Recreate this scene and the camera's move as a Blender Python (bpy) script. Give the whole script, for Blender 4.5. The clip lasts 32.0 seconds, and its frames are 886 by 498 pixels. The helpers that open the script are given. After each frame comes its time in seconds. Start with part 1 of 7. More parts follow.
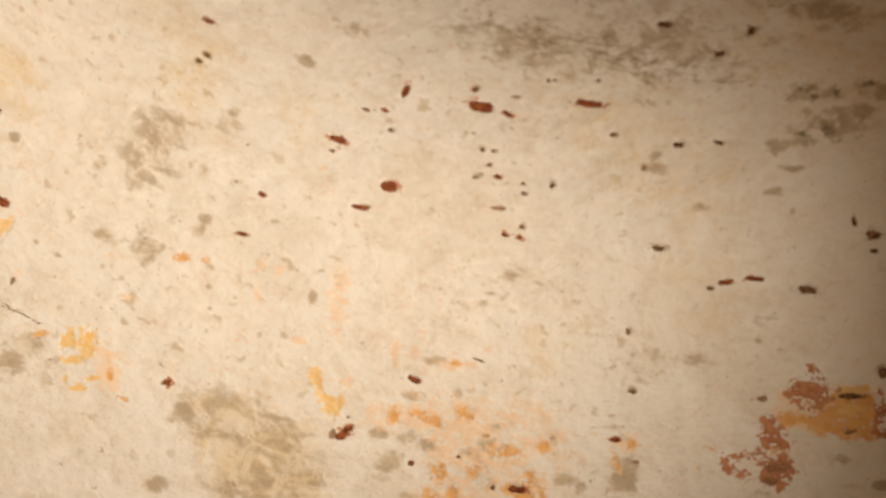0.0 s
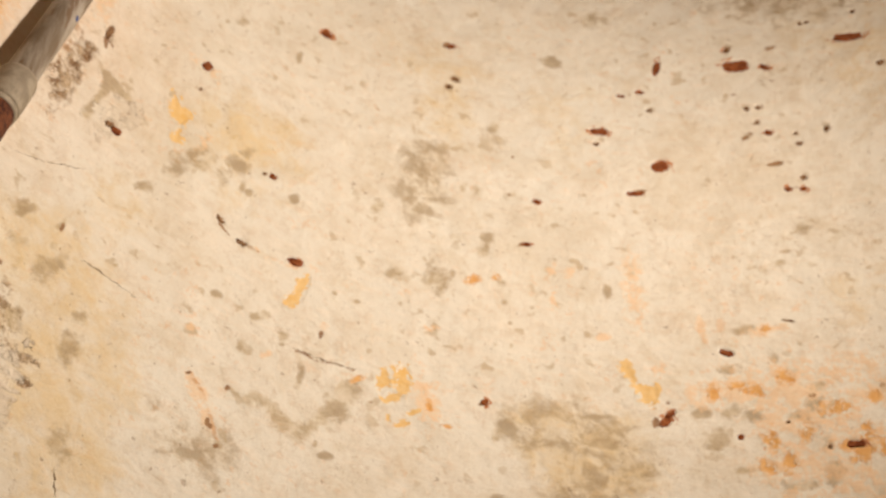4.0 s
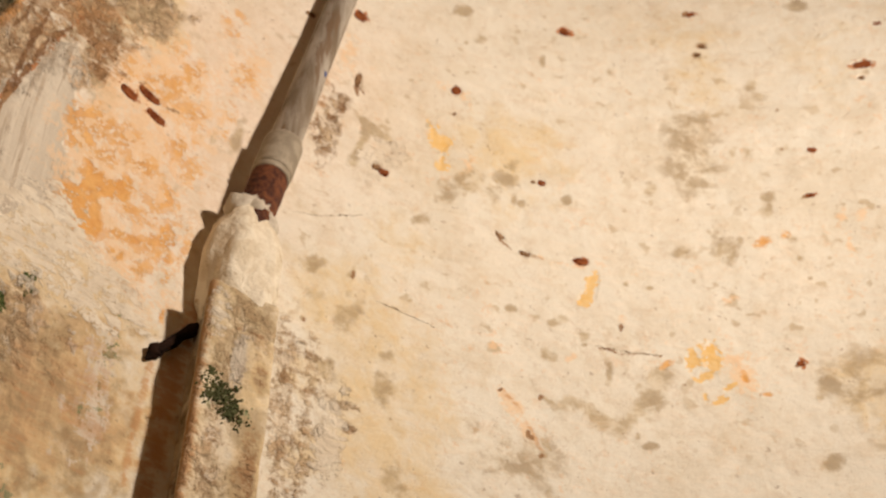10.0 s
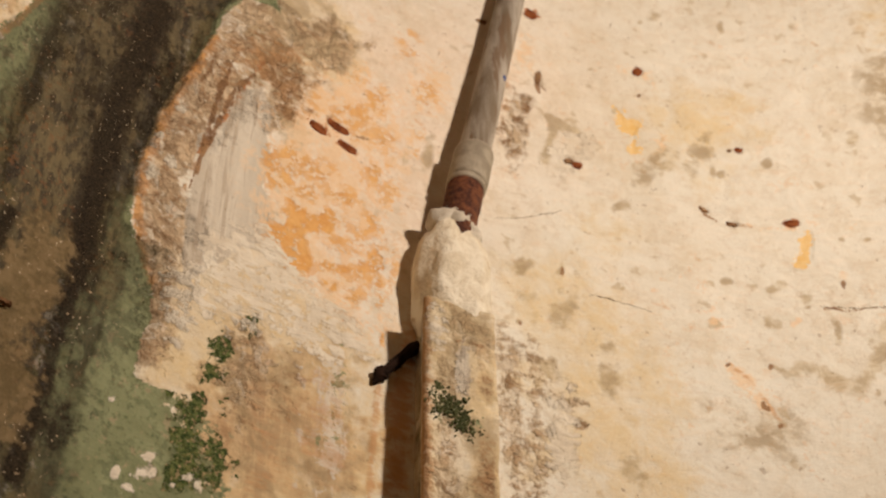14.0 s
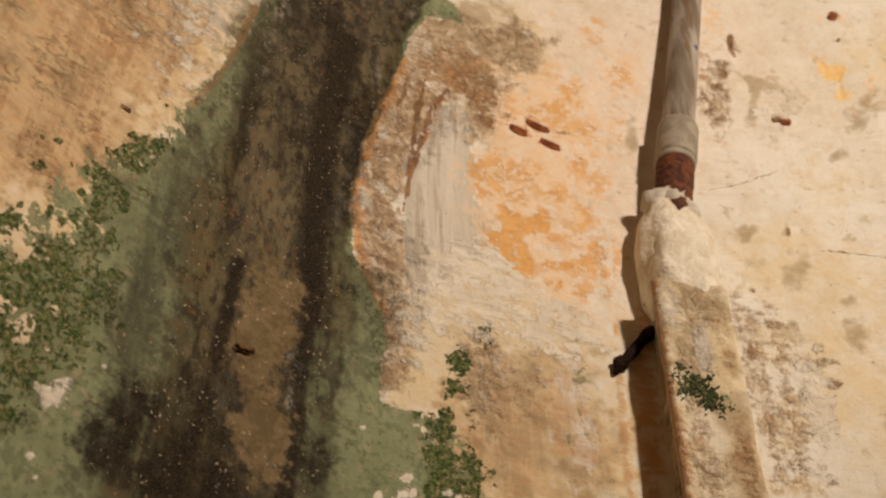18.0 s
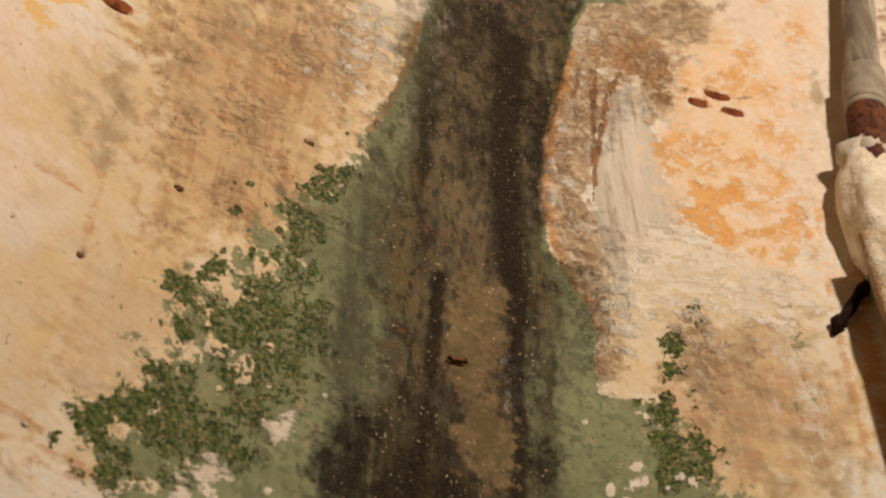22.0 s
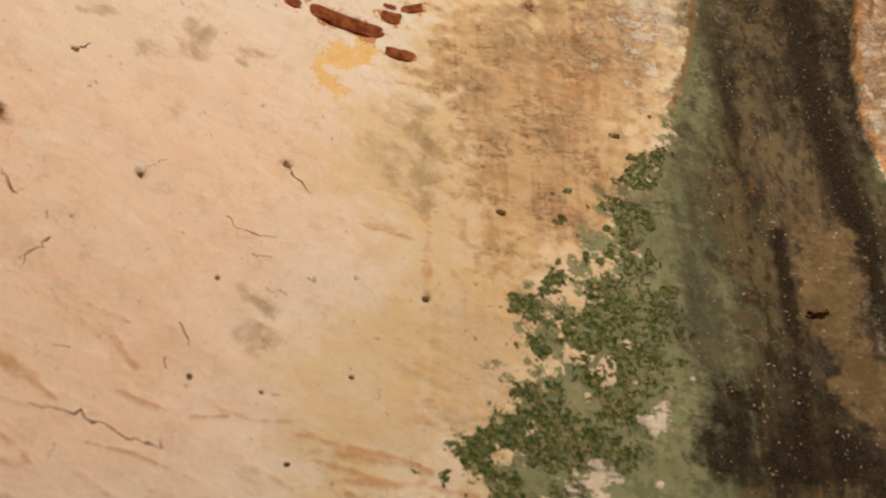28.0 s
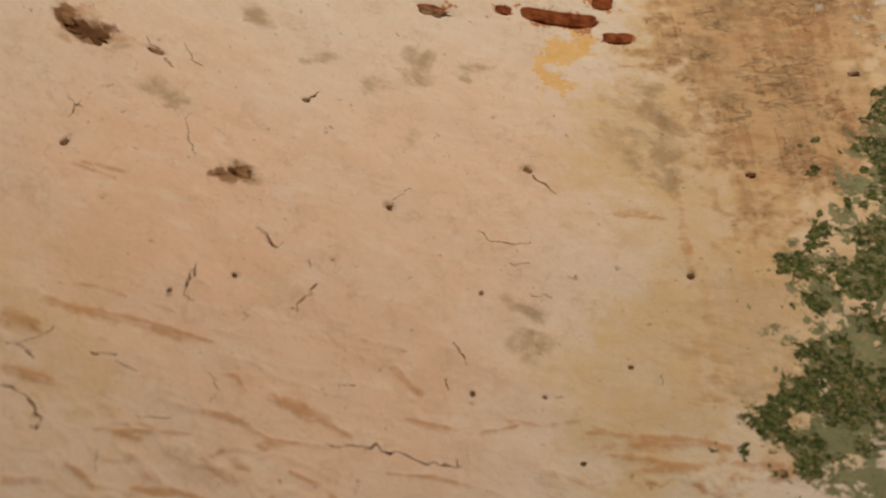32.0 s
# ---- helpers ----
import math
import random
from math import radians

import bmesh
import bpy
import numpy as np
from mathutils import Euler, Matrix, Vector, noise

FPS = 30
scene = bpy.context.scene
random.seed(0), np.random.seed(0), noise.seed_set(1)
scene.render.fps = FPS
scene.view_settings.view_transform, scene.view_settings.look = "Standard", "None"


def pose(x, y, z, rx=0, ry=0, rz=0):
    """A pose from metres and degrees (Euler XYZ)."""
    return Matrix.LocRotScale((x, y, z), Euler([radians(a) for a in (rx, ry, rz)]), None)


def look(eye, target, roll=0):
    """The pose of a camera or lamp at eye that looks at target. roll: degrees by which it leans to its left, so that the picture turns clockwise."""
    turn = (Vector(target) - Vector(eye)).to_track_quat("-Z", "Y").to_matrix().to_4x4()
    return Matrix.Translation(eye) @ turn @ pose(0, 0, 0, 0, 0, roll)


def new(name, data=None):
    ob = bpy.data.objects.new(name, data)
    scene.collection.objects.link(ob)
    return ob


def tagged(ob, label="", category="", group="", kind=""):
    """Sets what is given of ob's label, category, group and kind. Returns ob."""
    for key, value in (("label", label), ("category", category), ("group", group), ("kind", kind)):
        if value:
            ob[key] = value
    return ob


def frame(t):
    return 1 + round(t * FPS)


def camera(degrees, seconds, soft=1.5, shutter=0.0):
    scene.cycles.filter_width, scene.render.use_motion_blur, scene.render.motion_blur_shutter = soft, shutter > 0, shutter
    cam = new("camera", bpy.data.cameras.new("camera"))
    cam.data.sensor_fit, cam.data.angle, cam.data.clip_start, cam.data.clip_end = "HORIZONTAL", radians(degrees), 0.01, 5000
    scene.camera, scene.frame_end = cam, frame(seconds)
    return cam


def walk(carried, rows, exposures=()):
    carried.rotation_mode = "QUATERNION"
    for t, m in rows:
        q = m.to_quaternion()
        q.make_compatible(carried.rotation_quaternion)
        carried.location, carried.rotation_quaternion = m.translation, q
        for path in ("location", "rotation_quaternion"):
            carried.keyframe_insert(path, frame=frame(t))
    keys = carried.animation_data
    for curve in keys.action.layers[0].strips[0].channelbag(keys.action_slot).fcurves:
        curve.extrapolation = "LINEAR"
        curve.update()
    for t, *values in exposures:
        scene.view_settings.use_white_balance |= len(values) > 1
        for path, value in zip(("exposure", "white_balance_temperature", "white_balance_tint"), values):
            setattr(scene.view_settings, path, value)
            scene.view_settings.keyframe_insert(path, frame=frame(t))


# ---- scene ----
# A round plastered stair tower. The tripod stands off the middle and pans to its left, tilted up.
RHO = 1.70                      # inner radius of the wall
EYE = Vector((0.0, 0.0, 1.45))  # the tripod head
AXIS = (0.68 * math.sin(radians(37)), 0.68 * math.cos(radians(37)))  # the tower's middle
PAN = (
    (0.0, 136.66, 0.30, 0.31), (0.5, 136.66, 0.30, 2.11), (1.0, 136.67, 0.33, 4.66), (1.5, 136.68, 0.33, 6.76),
    (2.0, 136.67, 0.31, 9.07), (2.5, 136.66, 0.33, 11.03), (3.0, 136.67, 0.31, 13.15), (3.5, 136.68, 0.32, 15.21),
    (4.0, 136.67, 0.28, 16.90), (4.5, 136.66, 0.28, 18.29), (6.5, 136.68, 0.28, 23.28), (7.0, 136.70, 0.28, 24.81),
    (7.5, 136.69, 0.28, 26.30), (8.0, 136.68, 0.28, 27.73), (8.5, 136.69, 0.26, 29.13), (9.0, 136.68, 0.25, 30.50),
    (9.5, 136.69, 0.25, 31.75), (10.0, 136.69, 0.25, 33.35), (10.5, 136.69, 0.22, 34.72), (11.0, 136.70, 0.24, 36.14),
    (11.5, 136.70, 0.18, 37.49), (12.0, 136.70, 0.19, 39.15), (12.5, 136.69, 0.18, 40.59), (13.0, 136.69, 0.20, 42.06),
    (13.5, 136.69, 0.20, 43.55), (14.0, 136.69, 0.21, 45.32), (14.5, 136.68, 0.19, 46.94), (16.5, 136.68, 0.20, 53.16),
    (17.0, 136.68, 0.22, 55.05), (17.5, 136.68, 0.22, 56.73), (18.0, 136.68, 0.23, 58.18), (18.5, 136.68, 0.21, 59.33),
    (19.0, 136.67, 0.21, 60.51), (19.5, 136.68, 0.20, 61.54), (20.0, 136.67, 0.21, 62.85), (20.5, 136.67, 0.23, 64.12),
    (21.0, 136.67, 0.26, 65.91), (21.5, 136.66, 0.28, 67.90), (22.0, 136.67, 0.25, 69.69), (22.5, 136.67, 0.29, 71.07),
    (23.0, 136.67, 0.29, 72.57), (23.5, 136.68, 0.30, 74.17), (24.0, 136.68, 0.32, 75.64), (24.5, 136.69, 0.31, 77.03),
    (26.5, 136.70, 0.35, 83.05), (27.0, 136.69, 0.37, 85.17), (27.5, 136.70, 0.36, 87.03), (28.0, 136.70, 0.34, 89.12),
    (28.5, 136.70, 0.32, 91.05), (29.0, 136.70, 0.34, 93.16), (29.5, 136.70, 0.32, 95.14), (30.0, 136.71, 0.31, 97.04),
    (30.5, 136.71, 0.29, 98.64), (31.0, 136.71, 0.29, 100.53), (31.5, 136.72, 0.27, 101.97), (32.0, 136.71, 0.28, 104.00),
)
cam = camera(34.59, 32.0, soft=2.3)
cam.data.dof.use_dof, cam.data.dof.focus_distance, cam.data.dof.aperture_fstop = True, 2.0, 5.6  # the far wall goes a little soft
walk(cam, [(t, pose(EYE.x, EYE.y, EYE.z, tilt, lean, turn)) for t, tilt, lean, turn in PAN],
     exposures=((0.0, -0.08), (10.0, -0.05), (13.0, -0.12), (18.0, -0.18), (22.0, -0.04), (24.0, 0.0), (31.0, 0.0), (31.4, -0.12), (31.7, -0.28), (32.0, -0.42)))

# ---- light: one warm lamp high on the wall, shaded on its near side; the tower has no window ----
world = bpy.data.worlds.new("world")
scene.world = world
world.use_nodes = True
world.node_tree.nodes["Background"].inputs["Color"].default_value = (0.9, 0.75, 0.55, 1)
world.node_tree.nodes["Background"].inputs["Strength"].default_value = 0.0


def place(s, z, out=0.0):
    """A point of the wall: s metres along its inner face, z up, out metres off the face into the room."""
    a = s / RHO
    return Vector((AXIS[0] + (RHO - out) * math.sin(a), AXIS[1] + (RHO - out) * math.cos(a), z))


bulb = bpy.data.lights.new("wall_lamp", "SPOT")
bulb.energy, bulb.color, bulb.shadow_soft_size = 308, (1.0, 0.835, 0.705), 0.09
bulb.spot_size, bulb.spot_blend = radians(165), 1.0
lamp = new("wall_lamp", bulb)
lamp.matrix_world = look((1.44, 1.12, 3.49), (1.44 - 0.947, 1.12 - 0.254, 3.49 + 0.19))

# ---- materials ----
class Nodes:
    """A small hand for wiring node materials."""

    def __init__(self, name):
        self.mat = bpy.data.materials.new(name)
        self.mat.use_nodes = True
        self.tree = self.mat.node_tree
        self.bsdf = self.tree.nodes["Principled BSDF"]
        self.co = self.tree.nodes.new("ShaderNodeTexCoord").outputs["Object"]

    def link(self, a, b):
        self.tree.links.new(a, b)

    def put(self, socket, value):
        if hasattr(value, "links"):
            self.link(value, socket)
        elif isinstance(value, tuple) and len(value) == 3 and socket.type == "RGBA":
            socket.default_value = (*value, 1)
        else:
            socket.default_value = value

    def noise(self, scale, detail=4.0, rough=0.55, stretch=(1, 1, 1), warp=0.0, shift=0.0):
        m = self.tree.nodes.new("ShaderNodeMapping")
        m.inputs["Scale"].default_value = stretch
        m.inputs["Location"].default_value = (shift, shift * 0.7, shift * 0.3)
        self.link(self.co, m.inputs["Vector"])
        n = self.tree.nodes.new("ShaderNodeTexNoise")
        n.inputs["Scale"].default_value, n.inputs["Detail"].default_value = scale, detail
        n.inputs["Roughness"].default_value, n.inputs["Distortion"].default_value = rough, warp
        self.link(m.outputs["Vector"], n.inputs["Vector"])
        return n.outputs["Fac"]

    def math(self, op, a, b=0.0, c=0.0):
        n = self.tree.nodes.new("ShaderNodeMath")
        n.operation = op
        for socket, value in zip(n.inputs, (a, b, c)):
            self.put(socket, value)
        return n.outputs[0]

    def ramp(self, value, low, high, to0=0.0, to1=1.0):
        n = self.tree.nodes.new("ShaderNodeMapRange")
        n.interpolation_type = "SMOOTHSTEP"
        for key, v in (("Value", value), ("From Min", low), ("From Max", high), ("To Min", to0), ("To Max", to1)):
            self.put(n.inputs[key], v)
        return n.outputs["Result"]

    def mix(self, factor, a, b, mode="MIX"):
        n = self.tree.nodes.new("ShaderNodeMix")
        n.data_type, n.blend_type = "RGBA", mode
        self.put(n.inputs[0], factor)
        self.put(n.inputs[6], a)
        self.put(n.inputs[7], b)
        return n.outputs[2]

    def layers(self, name):
        a = self.tree.nodes.new("ShaderNodeAttribute")
        a.attribute_name = name
        s = self.tree.nodes.new("ShaderNodeSeparateColor")
        self.link(a.outputs["Color"], s.inputs["Color"])
        return s.outputs

    def finish(self, colour, rough, height=None, depth=0.002, metal=0.0, spec=0.3):
        self.put(self.bsdf.inputs["Base Color"], colour)
        self.put(self.bsdf.inputs["Roughness"], rough)
        self.put(self.bsdf.inputs["Metallic"], metal)
        self.put(self.bsdf.inputs["Specular IOR Level"], spec)
        if height is not None:
            b = self.tree.nodes.new("ShaderNodeBump")
            b.inputs["Strength"].default_value, b.inputs["Distance"].default_value = 1.0, depth
            self.link(height, b.inputs["Height"])
            self.link(b.outputs["Normal"], self.bsdf.inputs["Normal"])
        return self.mat


def limewash():
    """Old limewash in many coats: what lies under it comes through where the layers say so."""
    n = Nodes("old_limewash")
    ochre, green, algae = n.layers("layers_a")[:3]
    mould, tan, grey = n.layers("layers_b")[:3]
    rust, white, pink = n.layers("layers_c")[:3]
    ash, sienna, dark = n.layers("layers_d")[:3]
    bare, amber, grime = n.layers("layers_e")[:3]
    dirt, peach, folds = n.layers("layers_f")[:3]
    coarse = n.ramp(n.noise(2.6, 4), 0.32, 0.68)
    n1 = n.ramp(n.noise(15, 5, 0.6, warp=0.5), 0.30, 0.70)
    n2 = n.ramp(n.noise(44, 5, 0.62, warp=0.4, shift=3), 0.30, 0.70)
    n3 = n.ramp(n.noise(130, 4, 0.62, shift=6), 0.30, 0.70)
    grit = n.noise(330, 3, 0.6)
    combed = n.ramp(n.noise(20, 5, 0.6, (1, 1, 3.2), 0.6, 7), 0.30, 0.70)
    runs = n.ramp(n.noise(20, 5, 0.62, (1, 1, 0.10), 0.25, 2), 0.30, 0.70)
    lace = n.ramp(n.math("ADD", n.math("MULTIPLY", n1, 0.30), n.math("MULTIPLY_ADD", n2, 0.45, n.math("MULTIPLY", n3, 0.25))), 0.22, 0.78)
    lace2 = n.ramp(n.math("ADD", n.math("MULTIPLY", n.noise(34, 6, 0.72, warp=0.15, shift=14), 0.7), n.math("MULTIPLY", n.noise(85, 4, 0.6, shift=15), 0.3)), 0.36, 0.64)

    def cover(layer, noise, width=0.05, amp=0.9, most=1.0):
        frayed = n.math("MULTIPLY", n.math("MULTIPLY", n.math("SUBTRACT", noise, 0.5), amp), n.ramp(layer, 0.02, 0.22))
        return n.ramp(n.math("ADD", frayed, layer), 0.5 - width, 0.5 + width, 0, most)

    # the top coat, washed and dirtied
    col = n.mix(coarse, (0.77, 0.752, 0.652), (0.76, 0.725, 0.612))
    col = n.mix(n.math("MULTIPLY", n1, 0.30), col, (0.74, 0.66, 0.515))
    col = n.mix(n.math("MULTIPLY", pink, n.math("MULTIPLY_ADD", n1, 0.2, 0.72)), col, (0.83, 0.58, 0.395))
    col = n.mix(n.ramp(combed, 0.55, 1.0, 0, 0.35), col, (0.86, 0.78, 0.64))
    soft = n.math("ADD", n.math("MULTIPLY", n1, 0.55), n.math("MULTIPLY_ADD", n2, 0.30, n.math("MULTIPLY", n3, 0.15)))
    col = n.mix(n.math("MULTIPLY", n.ramp(soft, 0.45, 0.85, 0, 0.16), n.ramp(coarse, 0.25, 0.8, 0.35, 1.0)), col, (0.52, 0.42, 0.28))
    col = n.mix(n.ramp(lace, 0.70, 1.0, 0, 0.03), col, (0.45, 0.36, 0.25))
    col = n.mix(n.ramp(lace2, 0.90, 1.0, 0, 0.07), col, (0.62, 0.38, 0.18))
    # grime: a brown film in clouds, with crumbs of older paint in it
    cloud = n.ramp(n.noise(6, 6, 0.68, warp=0.8, shift=25), 0.49, 0.66)
    film = n.math("MULTIPLY", n.ramp(n.noise(27, 6, 0.72, warp=0.4, shift=27), 0.45, 0.62, 0, 0.20), n.math("MULTIPLY_ADD", cloud, 0.9, 0.1))
    col = n.mix(n.math("MULTIPLY", film, n.math("MULTIPLY_ADD", grime, 0.9, 0.1)), col, (0.49, 0.40, 0.25))
    fleck = n.math("MULTIPLY", n.ramp(n.noise(75, 5, 0.7, shift=29), 0.58, 0.64, 0, 0.42), n.math("MULTIPLY_ADD", cloud, 0.88, 0.12))
    col = n.mix(n.math("MULTIPLY", fleck, n.math("MULTIPLY_ADD", grime, 0.7, 0.3)), col, (0.38, 0.255, 0.135))
    crumb = n.math("MULTIPLY", n.ramp(n.noise(38, 6, 0.72, shift=33), 0.57, 0.63, 0, 0.40), n.ramp(n.noise(4.5, 3, shift=35), 0.46, 0.60))
    col = n.mix(n.math("MULTIPLY", crumb, grime), col, (0.74, 0.44, 0.20))
    # thin wandering marks, like worm trails
    vein = n.math("ABSOLUTE", n.math("SUBTRACT", n.noise(24, 4, 0.6, warp=0.5, shift=71), 0.5))
    vein = n.math("MULTIPLY", n.ramp(vein, 0.004, 0.022, 0.40, 0.0), n.ramp(n.noise(42, 4, 0.65, shift=73), 0.46, 0.57))
    col = n.mix(n.math("MULTIPLY", vein, n.ramp(n.noise(5, 4, 0.6, shift=75), 0.46, 0.60, 0.04, 0.62)), col, (0.40, 0.27, 0.15))
    haze = n.ramp(n.noise(3.4, 5, 0.6, warp=1.0, shift=65), 0.50, 0.64, 0, 0.22)
    col = n.mix(n.math("MULTIPLY", haze, n.math("MULTIPLY_ADD", grime, 0.7, 0.3)), col, (0.55, 0.455, 0.30))
    mottle = n.ramp(n.noise(9, 6, 0.70, warp=1.2, shift=111), 0.52, 0.66, 0, 0.26)
    col = n.mix(n.math("MULTIPLY", mottle, n.math("MULTIPLY_ADD", grime, 0.8, 0.2)), col, (0.58, 0.475, 0.30))
    trail = n.math("ABSOLUTE", n.math("SUBTRACT", n.noise(9, 5, 0.62, warp=0.4, shift=77), 0.5))
    col = n.mix(n.math("MULTIPLY", n.ramp(trail, 0.0, 0.035, 0.22, 0.0), n.ramp(n.noise(14, 4, 0.6, shift=79), 0.48, 0.60)), col, (0.52, 0.37, 0.225))
    # soft round blots of damp
    blot = n.math("MULTIPLY", n.ramp(n.noise(30, 2, 0.45, warp=0.3, shift=101), 0.62, 0.71, 0, 0.65), n.ramp(n.noise(4, 3, 0.6, shift=103), 0.42, 0.58, 0.15, 1.0))
    col = n.mix(n.math("MULTIPLY", blot, n.math("MULTIPLY_ADD", grime, 0.8, 0.2)), col, (0.46, 0.36, 0.215))
    pale = n.ramp(n.noise(11, 6, 0.7, (1, 1, 2.2), 0.6, 37), 0.54, 0.64, 0, 0.3)
    col = n.mix(n.math("MULTIPLY", pale, grime), col, (0.80, 0.785, 0.67))
    wash = cover(tan, soft, 0.38, 0.45, 0.92)
    col = n.mix(wash, col, n.mix(n.ramp(tan, 0.50, 0.95), n.mix(soft, (0.64, 0.480, 0.232), (0.74, 0.585, 0.315)), n.mix(soft, (0.53, 0.352, 0.172), (0.65, 0.465, 0.242))))
    # the wash has run down and wrinkled where it is thickest
    worn = n.math("ADD", n.math("MULTIPLY", n.ramp(n.noise(36, 5, 0.68, (1, 1, 0.10), 0.2, 41), 0.40, 0.62), 0.55), n.math("MULTIPLY", n.ramp(n.noise(18, 6, 0.72, (1, 1, 2.6), 0.5, 43), 0.40, 0.62), 0.45))
    col = n.mix(n.math("MULTIPLY", n.ramp(worn, 0.25, 0.85, 0, 0.75), n.ramp(tan, 0.62, 1.0)), col, (0.37, 0.215, 0.105))
    crease = n.math("ABSOLUTE", n.math("SUBTRACT", n.noise(30, 6, 0.68, (1, 1, 1.9), 0.7, 91), 0.5))
    crease = n.math("MULTIPLY", n.ramp(crease, 0.0, 0.030, 1.0, 0.0), n.ramp(n.noise(13, 4, 0.6, shift=93), 0.42, 0.58))
    creased = n.math("MULTIPLY", crease, n.math("MULTIPLY", n.ramp(tan, 0.60, 1.0, 0, 0.22), n.math("SUBTRACT", 1.0, grime)))
    col = n.mix(creased, col, (0.33, 0.18, 0.085))
    tan_m = cover(bare, n.math("MULTIPLY_ADD", runs, 0.35, n.math("MULTIPLY_ADD", combed, 0.25, n.math("MULTIPLY", lace, 0.4))), 0.24, 0.8, 0.96)
    broad = n.ramp(n.noise(17, 5, 0.66, (1, 1, 1.4), 1.3, 107), 0.36, 0.64)
    col = n.mix(tan_m, col, n.mix(n.math("MULTIPLY_ADD", broad, 0.65, n.math("MULTIPLY", lace2, 0.35)), (0.33, 0.200, 0.098), (0.71, 0.565, 0.375)))
    gouge = n.math("ABSOLUTE", n.math("SUBTRACT", n.noise(19, 5, 0.62, warp=1.0, shift=95), 0.5))
    gouge = n.math("MULTIPLY", n.ramp(gouge, 0.006, 0.040, 1.0, 0.0), tan_m)
    col = n.mix(n.math("MULTIPLY", gouge, 0.18), col, (0.19, 0.115, 0.055))
    col = n.mix(n.math("MULTIPLY", n.ramp(n.noise(27, 5, 0.66, warp=0.8, shift=97), 0.54, 0.62, 0, 0.85), tan_m), col, (0.78, 0.69, 0.54))
    dust = n.math("ADD", n.math("MULTIPLY", n.noise(15, 5, 0.62, warp=0.6, shift=45), 0.8), n.math("MULTIPLY", n.noise(70, 3, 0.6, shift=47), 0.2))
    grey_m = cover(grey, n.ramp(dust, 0.36, 0.64), 0.38, 0.62, 0.74)
    col = n.mix(grey_m, col, n.mix(n.ramp(dust, 0.40, 0.60), (0.54, 0.435, 0.26), (0.34, 0.252, 0.138)))
    ash_m = cover(ash, n.math("MULTIPLY_ADD", runs, 0.5, n.math("MULTIPLY", lace, 0.5)), 0.10, 0.7, 0.95)
    col = n.mix(ash_m, col, n.mix(runs, (0.52, 0.465, 0.37), (0.69, 0.635, 0.52)))
    col = n.mix(n.math("MULTIPLY", n.ramp(n.noise(70, 4, 0.6, (1, 1, 0.06), 0.1, 99), 0.53, 0.62, 0, 0.5), ash_m), col, (0.33, 0.25, 0.17))
    # specks of dirt and small chips
    spots = n.ramp(n.noise(62, 3, 0.6, shift=11), 0.68, 0.72, 0, 0.45)
    col = n.mix(spots, col, (0.25, 0.155, 0.08))
    specks = n.ramp(n.noise(150, 2, 0.5, shift=13), 0.71, 0.75, 0, 0.35)
    col = n.mix(specks, col, (0.30, 0.20, 0.11))
    wash_p = n.ramp(n.math("MULTIPLY_ADD", n.math("SUBTRACT", lace, 0.5), 0.75, peach), 0.25, 0.95, 0, 0.72)
    col = n.mix(wash_p, col, n.mix(n1, (0.79, 0.52, 0.28), (0.82, 0.62, 0.40)))
    halo = cover(ochre, lace, 0.22, 0.7, 0.55)
    col = n.mix(halo, col, n.mix(n1, (0.78, 0.49, 0.24), (0.80, 0.58, 0.35)))
    ochre_m = n.math("MULTIPLY", cover(n.math("SUBTRACT", ochre, 0.04), lace2, 0.13, 0.95, 0.86), n.ramp(ochre, 0.40, 0.70, 0.55, 1.0))
    col = n.mix(ochre_m, col, n.mix(n2, (0.66, 0.30, 0.055), (0.77, 0.44, 0.14)))
    amber_m = cover(amber, lace, 0.12, 0.8, 0.94)
    col = n.mix(amber_m, col, n.mix(n2, (0.76, 0.47, 0.13), (0.80, 0.58, 0.27)))
    rust_m = cover(rust, lace, 0.05, 1.0)
    col = n.mix(rust_m, col, n.mix(n2, (0.33, 0.10, 0.04), (0.55, 0.27, 0.13)))
    green_m = cover(green, lace2, 0.04, 0.55)
    col = n.mix(green_m, col, n.mix(n1, (0.200, 0.222, 0.112), (0.270, 0.300, 0.160)))
    col = n.mix(n.math("MULTIPLY", n.ramp(lace, 0.58, 0.95, 0, 0.42), green_m), col, (0.075, 0.10, 0.048))
    col = n.mix(n.math("MULTIPLY", n.ramp(lace2, 0.78, 0.95, 0, 0.55), green_m), col, (0.40, 0.31, 0.19))
    col = n.mix(n.math("MULTIPLY", n.ramp(n3, 0.75, 0.98, 0, 0.35), green_m), col, (0.05, 0.085, 0.03))
    moist = n.math("MULTIPLY", green_m, n.ramp(algae, 0.20, 0.70, 0, 0.40))
    col = n.mix(moist, col, n.mix(lace2, (0.085, 0.115, 0.045), (0.215, 0.205, 0.095)))
    # earth washed down in runs; also the brown shade painted at the casing
    col = n.mix(n.ramp(n.math("MULTIPLY_ADD", n.math("SUBTRACT", n.math("MULTIPLY_ADD", combed, 0.6, n.math("MULTIPLY", lace, 0.4)), 0.5), 0.95, sienna), 0.25, 1.05, 0, 0.70), col, (0.52, 0.270, 0.11))
    clump = n.ramp(n.math("ADD", n.math("MULTIPLY", n.noise(30, 5, 0.7, shift=14), 0.55), n.math("MULTIPLY", n.noise(110, 4, 0.65, shift=51), 0.45)), 0.38, 0.62)
    algae_m = cover(n.math("SUBTRACT", algae, 0.13), clump, 0.08, 1.35)
